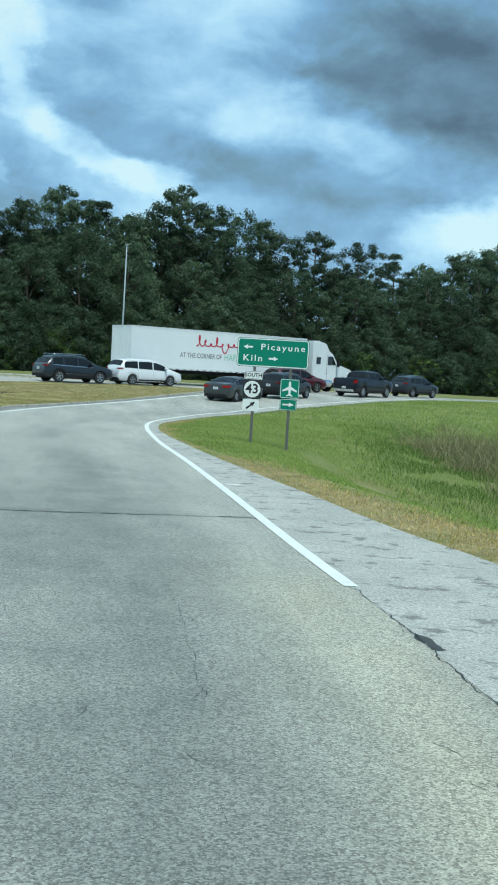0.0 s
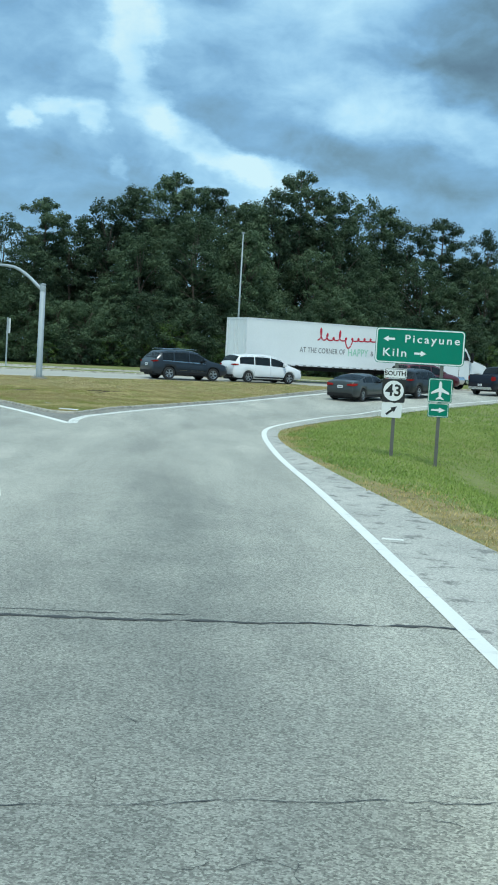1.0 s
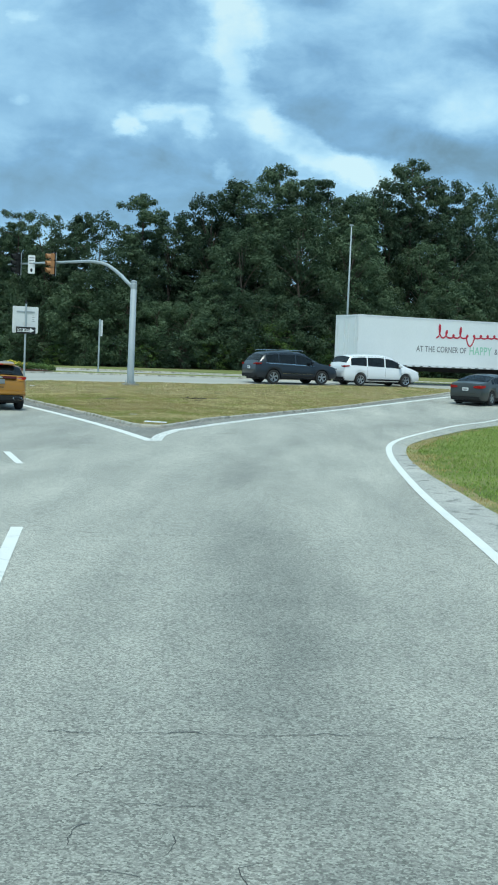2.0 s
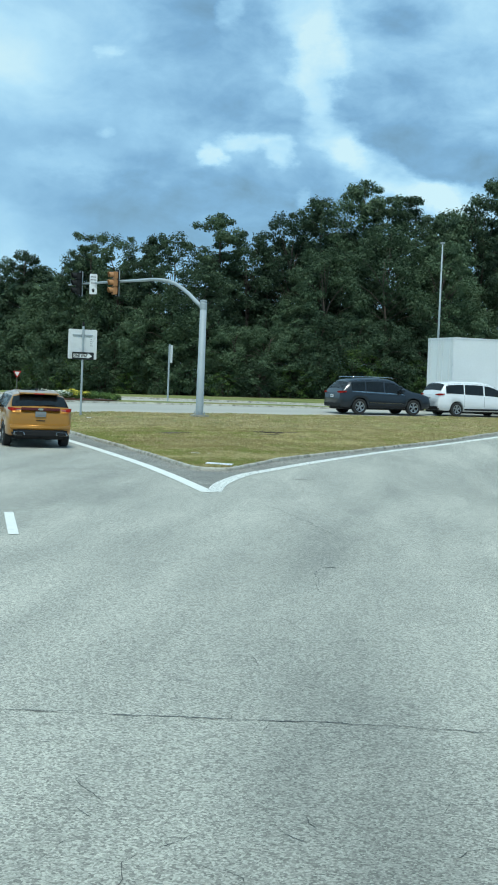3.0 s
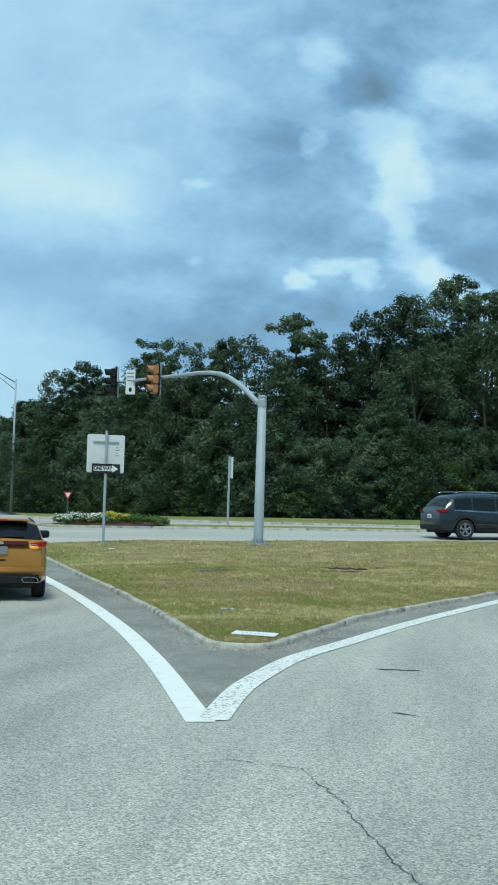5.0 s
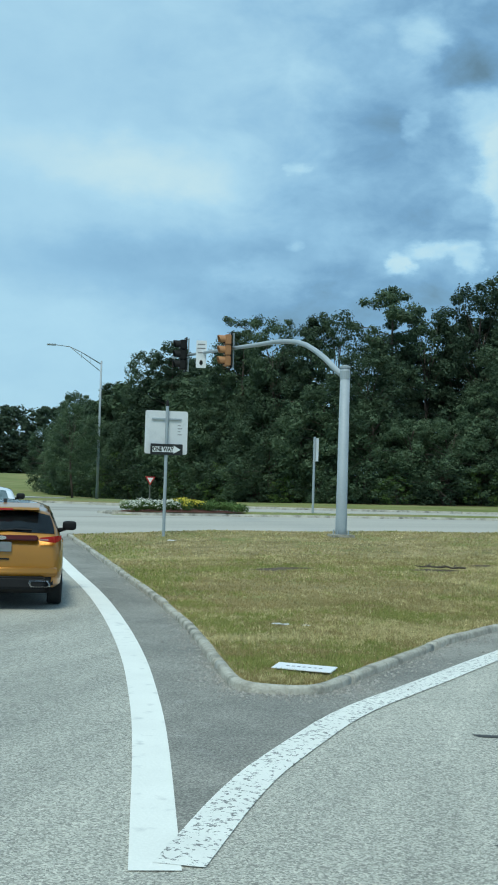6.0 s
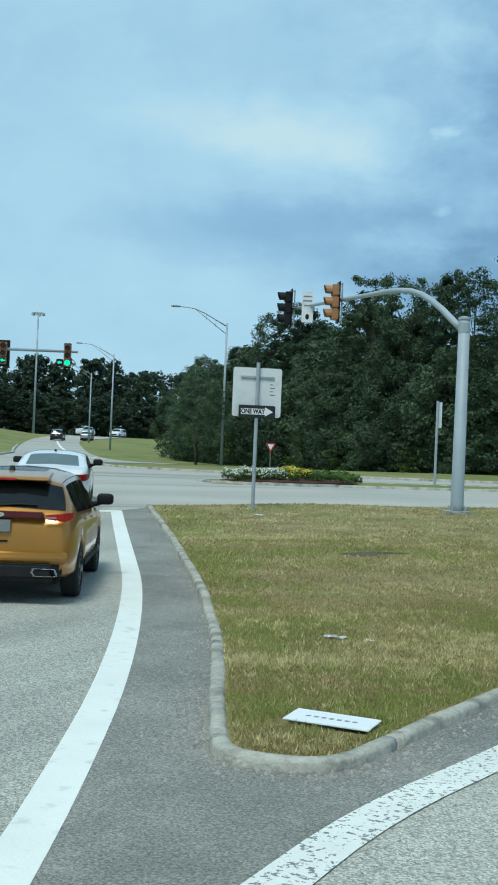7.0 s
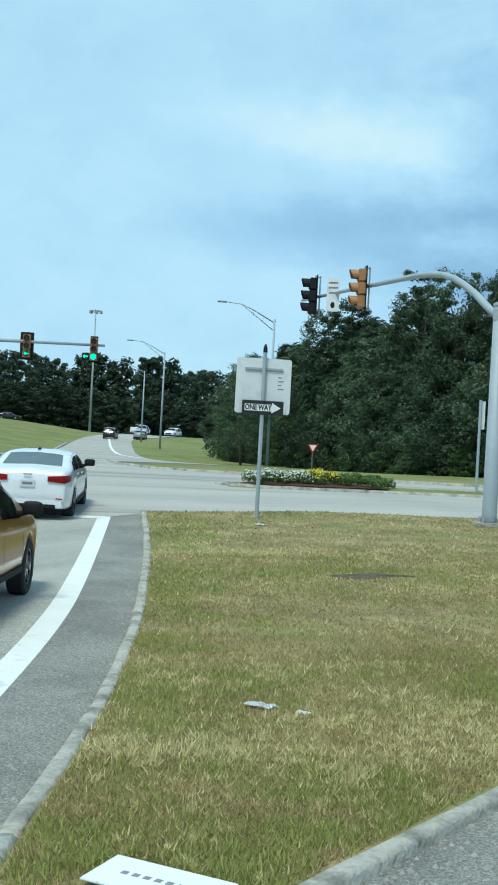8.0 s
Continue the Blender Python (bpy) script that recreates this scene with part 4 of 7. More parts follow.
# the crowns of the woods' western end stand a little higher
CREST = [(u, n, h + 0.4 + 1.5 * max(0.0, min(1.0, (38 - u) / 4))) for u, n, h in CREST]


def crest_at(s):
    """Point and height at a share s of the crest's run."""
    d = [0.0]
    for a, b in zip(CREST, CREST[1:]):
        d.append(d[-1] + math.hypot(b[0] - a[0], b[1] - a[1]))
    q = s * d[-1]
    return tuple(float(np.interp(q, d, [c[i] for c in CREST])) for i in range(3))


def edge_of_woods(u, n, back):
    """A place a given depth in front of (+) or behind (-) the crest."""
    k = min(1.0, max(0.0, (u - 27) / 18.0))
    back *= 0.3 + 0.7 * k if back > 0 else 1.0
    return u - back * 0.55 * (1 - k), n - back * (0.45 + 0.55 * k)


# front of the woods: n at places along u
FRONT_U, FRONT_N = (25.5, 26.5, 27.5, 30.0, 34.0, 38.0, 43.0, 47.0, 60.0, 190.0), (215.0, 183.0, 152.0, 141.0, 129.0, 117.0, 107.5, 103.0, 101.5, 101.5)


def behind_front(u, n, r):
    """Shifts a place back until a crown of radius r stays behind the front of the woods."""
    for _ in range(40):
        if u - 0.7 * r > 25.5 and all(n + r * b > np.interp(u + r * a, FRONT_U, FRONT_N) for a, b in ((-0.8, -0.2), (-0.6, -0.7), (0, -0.9))):
            break
        u, n = u + 0.35, n + 0.45
    return u, n


def plant_woods():
    rng = random.Random(3)
    for i, (u, n, h) in enumerate(CREST):
        kind = "pine" if i % 2 == 1 and h > 12 else "tall"
        u, n = behind_front(u, n, 3.6)
        plant(kind, i, u, n, h - (0.5 if kind == "pine" else 0.3), rng, 0.95 if u > 44 else 0.8)
    for j in range(42):
        u, n, h = crest_at((j + rng.random()) / 42)
        u, n = edge_of_woods(u, n, rng.uniform(-9, -3))
        u, n = behind_front(u, n, 5)
        plant("back" if j % 3 else "pine", j, u, n, h * rng.uniform(0.78, 0.92), rng, 1.05)
    for j in range(46):
        u, n, h = crest_at((j + 0.5 * rng.random()) / 46)
        u, n = edge_of_woods(u, n, rng.uniform(-5, -1))
        u, n = behind_front(u, n, 6)
        plant("thicket", j, u, n, min(rng.uniform(6.5, 9.0), h * 0.62), rng, 1.1)
    for j in range(32):
        u, n, h = crest_at((j + rng.random()) / 32)
        u, n = edge_of_woods(u, n, rng.uniform(3, 6))
        u, n = behind_front(u, n, 4)
        plant("tall", j, u, n, h * rng.uniform(0.58, 0.82), rng)
    for j in range(54):
        u, n, h = crest_at((j + 0.5 * rng.random()) / 54)
        u, n = edge_of_woods(u, n, rng.uniform(7.5, 9.5))
        u, n = behind_front(u, n, 2.6)
        plant("under", j, u, n, min(rng.uniform(5.0, 9.5), h * 0.62), rng, 1.0)
    for j in range(78):
        u, n, h = crest_at((j + rng.random()) / 78)
        u, n = edge_of_woods(u, n, rng.uniform(9.0, 11.0))
        u, n = behind_front(u, n, 1.7)
        plant("shrub", j, u, n, rng.uniform(2.0, 4.8), rng, 1.1)
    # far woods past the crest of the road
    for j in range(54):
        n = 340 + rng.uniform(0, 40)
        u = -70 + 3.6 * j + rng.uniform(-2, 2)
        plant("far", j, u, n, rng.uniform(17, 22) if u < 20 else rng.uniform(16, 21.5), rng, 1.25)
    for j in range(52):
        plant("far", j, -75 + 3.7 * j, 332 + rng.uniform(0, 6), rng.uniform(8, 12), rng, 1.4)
    # the lone tree on the grass before the woods
    plant("tall", 1, 27.4, 134, 8.3, rng, 0.85)
    plant("under", 2, 27.4, 165, 7.4, rng, 0.75), plant("under", 0, 29.2, 150, 8.2, rng, 0.8), plant("tall", 2, 31.0, 172, 11.5, rng, 0.8)


plant_woods()
WOODS = [xy(*q) for q in ((30.3, 215), (30.8, 183), (31.5, 152), (33.5, 142), (37, 130), (40, 118), (43.5, 106.5), (48, 102), (64, 101), (185, 101), (185, 215))]
tagged(drape("forest_floor", WOODS, 0.03, M_LITTER, 4.0, 0.0, lambda x, y: ground_height(x, y) - height(x, y)), "dark leaf litter under the trees", "forest floor", kind="structure")

FAR_WOODS = [xy(*q) for q in ((-110, 331), (150, 331), (150, 400), (-110, 400))]
tagged(drape("far_forest_floor", FAR_WOODS, 0.05, M_LITTER, 10.0, 0.0, lambda x, y: ground_height(x, y) - height(x, y)), "dark ground under the distant trees", "forest floor", kind="structure")


# ---- signs ----
def pole_on(root, x, y, h, r, mat, name="post", square=False):
    bm = bmesh.new()
    if square:
        box(bm, x - r, y - r, -0.3, x + r, y + r, h, 0.006)
    else:
        tube(bm, [(x, y, -0.3), (x, y, h)], [r, r], 12)
    return part(name, bm, mat, root, smooth=False)


def panel(root, name, w, h, cx, cz, y, mat, r=0.05, label="", border=None):
    bm = bmesh.new()
    slab(bm, rounded_rect(w, h, r), y - 0.004, y, cx, cz)
    ob = part(name, bm, mat, root, label)
    if border:
        bm = bmesh.new()
        bw = border[1]
        o, i_ = rounded_rect(w - 0.03, h - 0.03, r), rounded_rect(w - 0.03 - 2 * bw, h - 0.03 - 2 * bw, max(0.01, r - bw))
        a = [bm.verts.new((p[0] + cx, y - 0.007, p[1] + cz)) for p in o]
        b = [bm.verts.new((p[0] + cx, y - 0.007, p[1] + cz)) for p in i_]
        for k in range(len(a)):
            bm.faces.new((a[k], a[(k + 1) % len(a)], b[(k + 1) % len(a)], b[k]))
        part("border", bm, border[0], ob)
    return ob


def arrow(root, cx, cz, y, length, mat, ang=0.0, thick=0.3, head=0.45):
    """A flat arrow that points to +x before it is turned by ang degrees."""
    l, t, hd = length / 2, length * thick * 0.5, length * head
    o = [(-l, -t * 0.55), (l - hd, -t * 0.55), (l - hd, -t * 1.5), (l, 0), (l - hd, t * 1.5), (l - hd, t * 0.55), (-l, t * 0.55)]
    c, s = math.cos(radians(ang)), math.sin(radians(ang))
    bm = bmesh.new()
    slab(bm, [(p[0] * c - p[1] * s, p[0] * s + p[1] * c) for p in o], y - 0.004, y - 0.001, cx, cz)
    return part("arrow", bm, mat, root)


def facing(x, y, z, deg):
    """A pose whose -y side looks towards compass angle deg (0: to -y)."""
    return pose(x, y, z, 0, 0, deg)


def guide_sign():
    x, y = 0.6, 39.2
    z1, z2 = -0.12, -0.36
    root = empty("guide_sign", facing(x, y, 0, -2), "green destination sign with white arrows over two posts", "road sign")
    for px, zb in ((-0.56, z1), (0.60, z2)):
        bm = bmesh.new()
        box(bm, px - 0.045, -0.03, zb - 0.3, px + 0.045, 0.03, 3.15, 0.008)
        part("post", bm, M_WOODPOST, root)
    b = panel(root, "panel", 2.3, 0.92, 0.0, 2.76, -0.035, M_GREEN, 0.1, "", (M_WHITE, 0.03))
    lettering("word", "Picayune", 0.28, M_WHITE, b, 0.31, -0.041, 2.94, space=1.3, bold=0.003, sx=1.12)
    lettering("word", "Kiln", 0.29, M_WHITE, b, -0.64, -0.041, 2.57, space=1.25, bold=0.003, sx=1.12)
    arrow(b, -0.80, 2.93, -0.037, 0.30, M_WHITE, 180, 0.34)
    arrow(b, 0.02, 2.58, -0.037, 0.30, M_WHITE, 0, 0.34)
    # route markers on the nearer post
    s = panel(root, "route_banner", 0.58, 0.27, -0.58, 2.03, -0.045, M_WHITE, 0.03, "white plate that reads SOUTH", (M_BLACK, 0.012))
    lettering("word", "SOUTH", 0.165, M_BLACK, s, -0.58, -0.051, 2.03, bold=0.004)
    q = panel(root, "route_marker", 0.60, 0.60, -0.60, 1.58, -0.045, M_BLACK, 0.04, "black square plate with a white disc and 43")
    bm = bmesh.new()
    slab(bm, [(0.265 * math.cos(a), 0.265 * math.sin(a)) for a in (2 * math.pi * k / 32 for k in range(32))], -0.053, -0.05, -0.60, 1.58)
    part("disc", bm, M_WHITE, q)
    lettering("number", "43", 0.42, M_BLACK, q, -0.60, -0.056, 1.58, bold=0.008)
    w = panel(root, "arrow_plate", 0.52, 0.38, -0.62, 1.07, -0.045, M_WHITE, 0.03, "white plate with a black slanting arrow")
    arrow(w, -0.62, 1.07, -0.05, 0.36, M_BLACK, 40, 0.28)
    # airport markers on the other post
    g = panel(root, "airport_marker", 0.62, 0.62, 0.60, 1.66, -0.045, M_GREEN, 0.05, "green plate with a white aeroplane", (M_WHITE, 0.015))
    bm = bmesh.new()
    pl = [(0, 0.25), (0.035, 0.2), (0.04, 0.07), (0.23, -0.05), (0.23, -0.10), (0.04, -0.04), (0.03, -0.16), (0.10, -0.215), (0.10, -0.245), (0, -0.22)]
    slab(bm, [(-a, b_) for a, b_ in pl[::-1] if a] + [p for p in pl], -0.056, -0.052, 0.60, 1.66)
    part("aeroplane", bm, M_WHITE, g)
    e = panel(root, "airport_arrow", 0.54, 0.37, 0.58, 1.15, -0.045, M_GREEN, 0.04, "green plate with a white arrow", (M_WHITE, 0.012))
    arrow(e, 0.58, 1.15, -0.052, 0.36, M_WHITE, 0, 0.26)


def one_way_sign():
    p = at(23.75, 65.65)
    zb = 0.66
    root = empty("one_way_sign", facing(p.x, p.y, zb, 40.5), "square sign back with a black ONE WAY plate, on one pole", "road sign")
    pole_on(root, 0, 0.03, 3.62, 0.045, M_STEEL)
    s = panel(root, "panel", 1.22, 1.22, 0, 2.88, 0.09, M_ALU, 0.06, "bare aluminium back of a square sign")
    bm = bmesh.new()
    box(bm, -0.42, 0.052, 3.23, 0.42, 0.084, 3.28, 0.004)
    part("brace", bm, M_STEEL, s)
    for k in range(4):
        bm = bmesh.new()
        box(bm, 0.32, 0.08, 2.82 + 0.085 * k, 0.45 - 0.05 * (k % 2), 0.0855, 2.84 + 0.085 * k)
        part("marking", bm, M_TEXTGREY, s)
    bm = bmesh.new()
    tube(bm, [(0, 0.03, 3.62), (0, 0.03, 3.72), (0, 0.03, 3.80)], [0.05, 0.045, 0.02], 10)
    part("cap", bm, M_TRIM, root)
    o = panel(root, "one_way_plate", 0.92, 0.31, 0, 2.40, -0.02, M_BLACK, 0.03, "black plate with a white one-way arrow")
    bm = bmesh.new()
    slab(bm, [(-0.40, -0.075), (0.20, -0.075), (0.20, -0.115), (0.40, 0), (0.20, 0.115), (0.20, 0.075), (-0.40, 0.075)], -0.028, -0.025, 0, 2.40)
    part("arrow", bm, M_WHITE, o)
    lettering("word", "ONE WAY", 0.165, M_BLACK, o, -0.10, -0.031, 2.40, bold=0.006, sx=0.76)


def median_post():
    p = at(32.25, 79.6)
    root = empty("edge_on_sign", facing(p.x, p.y, p.z, 40), "narrow road sign seen almost edge-on, on a steel post", "road sign")
    pole_on(root, 0, 0, 3.2, 0.05, M_STEEL)
    bm = bmesh.new()
    box(bm, 0.05, -0.28, 2.2, 0.09, 0.28, 3.15, 0.004, None)
    part("panel", bm, M_ALU, root)


def yield_sign():
    x, y = xy(30.2, 109.5)
    root = empty("yield_sign", facing(x, y, ground_height(x, y), 38), "red and white triangular yield sign", "road sign")
    pole_on(root, 0, 0.02, 1.5, 0.04, M_WOODPOST)
    bm = bmesh.new()
    slab(bm, [(-0.32, 0.27), (0.32, 0.27), (0, -0.29)], -0.03, -0.024, 0, 1.26)
    q = part("panel", bm, M_RED, root)
    bm = bmesh.new()
    slab(bm, [(-0.20, 0.20), (0.20, 0.20), (0, -0.15)], -0.036, -0.032, 0, 1.26)
    part("face", bm, M_WHITE, q)


guide_sign(), one_way_sign(), median_post(), yield_sign()


# ---- signals ----
def green_arrow(parent, m, cx, cz):
    bm = bmesh.new()
    slab(bm, [(-0.115, 0), (-0.02, 0.095), (-0.02, 0.03), (0.11, 0.03), (0.11, -0.03), (-0.02, -0.03), (-0.02, -0.095)], -0.13, -0.118, cx, cz)
    bmesh.ops.transform(bm, matrix=m, verts=bm.verts)
    part("arrow", bm, M_LENSGRN, parent, "lit green arrow")


def signal_head(root, m, housing, lit, label, plate=0.50, arrow_lit=False):
    """Three lamps with visors that face local -y."""
    bm = bmesh.new()
    for k in (-1, 0, 1):
        box(bm, -0.17, -0.10, k * 0.355 - 0.17, 0.17, 0.10, k * 0.355 + 0.17, 0.025)
    bmesh.ops.transform(bm, matrix=m, verts=bm.verts)
    h = part("signal_head", bm, housing, root, label)
    bm = bmesh.new()
    slab(bm, rounded_rect(plate, 1.12 + 0.24 * plate, 0.04), 0.105, 0.112)
    bmesh.ops.transform(bm, matrix=m, verts=bm.verts)
    part("backplate", bm, M_SIGK, h)
    for k, name in ((1, "top"), (0, "mid"), (-1, "low")):
        bm = bmesh.new()
        n = 14
        r0 = [(0.15 * math.cos(a), 0.15 * math.sin(a)) for a in (radians(-35 + 250 * i / n) for i in range(n + 1))]
        ra = [bm.verts.new((x, -0.10, z + k * 0.355)) for x, z in r0]
        rb = [bm.verts.new((x * 1.02, -0.34 + 0.10 * (0.5 - z / 0.3), z + k * 0.355)) for x, z in r0]
        rc = [bm.verts.new((x * 0.96, -0.34 + 0.10 * (0.5 - z / 0.3), z * 0.96 + k * 0.355)) for x, z in r0]
        rd = [bm.verts.new((x * 0.94, -0.10, z * 0.94 + k * 0.355)) for x, z in r0]
        for i in range(n):
            for p, q in ((ra, rb), (rb, rc), (rc, rd)):
                bm.faces.new((p[i], p[i + 1], q[i + 1], q[i]))
        bmesh.ops.transform(bm, matrix=m, verts=bm.verts)
        part("visor", bm, housing, h)
        bm = bmesh.new()
        slab(bm, [(0.135 * math.cos(a), 0.135 * math.sin(a)) for a in (2 * math.pi * i / 20 for i in range(20))], -0.115, -0.10, 0, k * 0.355)
        bmesh.ops.transform(bm, matrix=m, verts=bm.verts)
        part("lens", bm, M_LENSGRN if (lit and k == -1 and not arrow_lit) else M_LENSOFF, h)
        if arrow_lit and k == -1:
            green_arrow(h, m, 0.0, k * 0.355)
    return h


def mast_arm_signal():
    p = at(28.9, 65.5)
    zb = 0.72
    root = empty("mast_arm_signal", Matrix(), "galvanised mast with a curved arm and two signal heads", "traffic light")
    bm = bmesh.new()
    tube(bm, [(p.x, p.y, zb - 0.1), (p.x, p.y, zb + 0.25), (p.x, p.y, 5.62)], [0.175, 0.165, 0.14], 20)
    pole = part("pole", bm, M_STEEL, root, smooth=False)
    for f in pole.data.polygons:
        f.use_smooth = len(f.vertices) == 4
    bm = bmesh.new()
    tube(bm, [(p.x, p.y, 5.60), (p.x, p.y, 5.66), (p.x, p.y, 5.69)], [0.155, 0.15, 0.06], 20)
    part("cap", bm, M_STEEL, pole)
    bm = bmesh.new()
    box(bm, -0.32, -0.32, -0.02, 0.32, 0.32, 0.07, 0.01, pose(p.x, p.y, zb, 0, 0, 39))
    part("base_plate", bm, M_CURB, pole)
    for a in (0, 90, 180, 270):
        bm = bmesh.new()
        tube(bm, [(p.x + 0.24 * math.cos(radians(a + 84)), p.y + 0.24 * math.sin(radians(a + 84)), zb + 0.05), (p.x + 0.24 * math.cos(radians(a + 84)), p.y + 0.24 * math.sin(radians(a + 84)), zb + 0.2)], 0.025, 8)
        part("bolt", bm, M_STEEL, pole)
    tip = Vector((*xy(25.55, 75.6), 6.86))
    d = Vector((tip.x - p.x, tip.y - p.y, 0))
    L = d.length
    d.normalize()
    pts, rad = [], []
    for s, z in ((0.1, 5.38), (0.5, 5.62), (1.0, 5.95), (1.5, 6.22), (2.0, 6.44), (2.5, 6.58), (3.1, 6.66), (3.8, 6.70), (5.0, 6.70), (7.0, 6.72), (L, 6.72)):
        pts.append(Vector((p.x, p.y, z)) + d * s)
        rad.append(0.09 - 0.05 * s / L)
    bm = bmesh.new()
    tube(bm, pts, rad, 14)
    part("arm", bm, M_STEEL, root, smooth=True)
    bm = bmesh.new()
    tube(bm, [(p.x, p.y, 5.28), (p.x, p.y, 5.52)], [0.15, 0.15], 16)
    part("collar", bm, M_STEEL, root)
    def on_arm(n):
        s = (n - 65.5) / (75.6 - 65.5)
        return Vector((p.x, p.y, 0)) + d * (L * s)
    # both heads look down the highway towards its west
    face = HEAD_U - 90 + 2
    for n, hous, lab, dz in ((71.5, M_SIGY, "faded yellow three-lamp signal head", 6.62), (74.45, M_SIGK, "black three-lamp signal head", 6.72)):
        q = on_arm(n)
        m = pose(q.x, q.y, dz, 0, 0, face) @ Matrix.Translation((0, -0.22, 0))
        h = signal_head(root, m, hous, False, lab)
        bm = bmesh.new()
        box(bm, -0.02, 0.02, -0.6, 0.02, 0.06, 0.6, 0.005, m @ Matrix.Translation((0.0, 0.18, 0)))
        for zz in (-0.56, 0.56):
            box(bm, -0.02, -0.12, zz - 0.02, 0.02, 0.06, zz + 0.02, 0.004, m @ Matrix.Translation((0.0, 0.18, 0)))
        part("bracket", bm, M_STEEL, h)
    q = on_arm(73.55)
    m = pose(q.x, q.y, 6.66, 0, 0, 24)
    bm = bmesh.new()
    slab(bm, rounded_rect(0.36, 0.96, 0.04), -0.17, -0.164)
    bmesh.ops.transform(bm, matrix=m, verts=bm.verts)
    s = part("signal_sign", bm, M_ALU, root, "white plate with dark lettering and a dark disc")
    for z, w in ((0.34, 0.26), (0.2, 0.28), (0.05, 0.24)):
        bm = bmesh.new()
        slab(bm, rounded_rect(w, 0.045, 0.01), -0.174, -0.171, 0, z)
        bmesh.ops.transform(bm, matrix=m, verts=bm.verts)
        part("bar", bm, M_TEXTGREY, s)
    bm = bmesh.new()
    slab(bm, [(0.06 * math.cos(a), 0.09 * math.sin(a)) for a in (2 * math.pi * i / 20 for i in range(20))], -0.174, -0.171, 0, -0.3)
    bmesh.ops.transform(bm, matrix=m, verts=bm.verts)
    part("disc", bm, M_SIGK, s)


def far_signals():
    root = empty("far_mast_arm_signal", Matrix(), "far mast arm over the road with two green-lit signals", "traffic light")
    p = at(5.0, 95.0)
    bm = bmesh.new()
    tube(bm, [(p.x, p.y, p.z - 0.2), (p.x, p.y, 6.65)], [0.16, 0.13], 12)
    part("pole", bm, M_STEEL, root, smooth=True)
    a, b = Vector((*xy(5.0, 95.0), 6.4)), Vector((*xy(18.6, 95.0), 6.5))
    bm = bmesh.new()
    tube(bm, [a, a.lerp(b, 0.5), b], [0.11, 0.09, 0.06], 10)
    part("arm", bm, M_STEEL, root, smooth=True)
    for u, z, extra in ((18.1, 6.3, True), (15.05, 6.27, False)):
        q = Vector((*xy(u, 94.9), z))
        m = Matrix.Translation(q) @ pose(0, 0, 0, 0, 0, HEAD_N - 90)
        h = signal_head(root, m, M_SIGY, True, "faded yellow signal head showing a round green and a green arrow" if extra else "faded yellow signal head on a black backplate showing a green arrow", 0.36 if extra else 0.62, not extra)
        if extra:
            bm = bmesh.new()
            box(bm, -0.52, -0.1, -0.53, -0.19, 0.1, -0.19, 0.02, m)
            part("arrow_section", bm, M_SIGK, h)
            bm = bmesh.new()
            slab(bm, [(0.12 * math.cos(t), 0.12 * math.sin(t)) for t in (2 * math.pi * i / 16 for i in range(16))], -0.125, -0.105, -0.355, -0.355)
            bmesh.ops.transform(bm, matrix=m, verts=bm.verts)
            part("lens", bm, M_LENSOFF, h)
            green_arrow(h, m, -0.355, -0.355)


mast_arm_signal(), far_signals()


# ---- street lamps ----
def street_lamp(x, y, top, ang, label, reach=3.9):
    z0 = ground_height(x, y)
    h = top - z0
    root = empty("street_lamp", pose(x, y, z0, 0, 0, ang), label, "street lamp", "street lamps")
    bm = bmesh.new()
    tube(bm, [(0, 0, -0.2), (0, 0, h * 0.5), (0, 0, h + 0.3)], [0.13, 0.105, 0.075], 12)
    part("pole", bm, M_STEEL, root, smooth=True)
    bm = bmesh.new()
    tube(bm, [(0, 0, h), (-reach * 0.45, 0, h + 0.95), (-reach * 0.7, 0, h + 1.35), (-reach, 0, h + 1.45)], [0.05, 0.045, 0.04, 0.035], 8)
    part("arm", bm, M_STEEL, root, smooth=True)
    bm = bmesh.new()
    tube(bm, [(0, 0, h - 0.65), (-reach * 0.4, 0, h + 0.5), (-reach * 0.68, 0, h + 1.3)], [0.035, 0.03, 0.03], 8)
    for t in (0.3, 0.55):
        tube(bm, [(-reach * t * 0.8, 0, h - 0.65 + 2.5 * t * 0.8), (-reach * t * 0.8, 0, h + 1.75 * t)], 0.015, 6)
    part("brace", bm, M_STEEL, root, smooth=True)
    bm = bmesh.new()
    box(bm, -reach - 0.75, -0.16, h + 1.38, -reach + 0.05, 0.16, h + 1.52, 0.05)
    part("lamp_head", bm, M_STEEL, root)
    return root


street_lamp(-62.1, 123.4, 12.2, 39, "tall galvanised lamp post with a trussed arm on the grass")
street_lamp(-100.7, 156.8, 12.9, 39, "tall galvanised lamp post with a trussed arm beside the road")
street_lamp(-126.0, 183.0, 12.6, 39, "distant galvanised lamp post with a trussed arm")


def far_pole():
    x, y = -14.9, 113.6
    z0 = ground_height(x, y)
    root = empty("lamp_pole", pose(x, y, z0), "slender pale lamp pole before the woods", "street lamp")
    bm = bmesh.new()
    tube(bm, [(0, 0, -0.2), (0, 0, 6), (0, 0, 12.3)], [0.11, 0.085, 0.05], 10)
    part("pole", bm, M_STEEL, root, smooth=True)
    bm = bmesh.new()
    box(bm, -0.16, -0.1, 12.25, 0.16, 0.1, 12.38, 0.03)
    part("lamp_head", bm, M_STEEL, root)


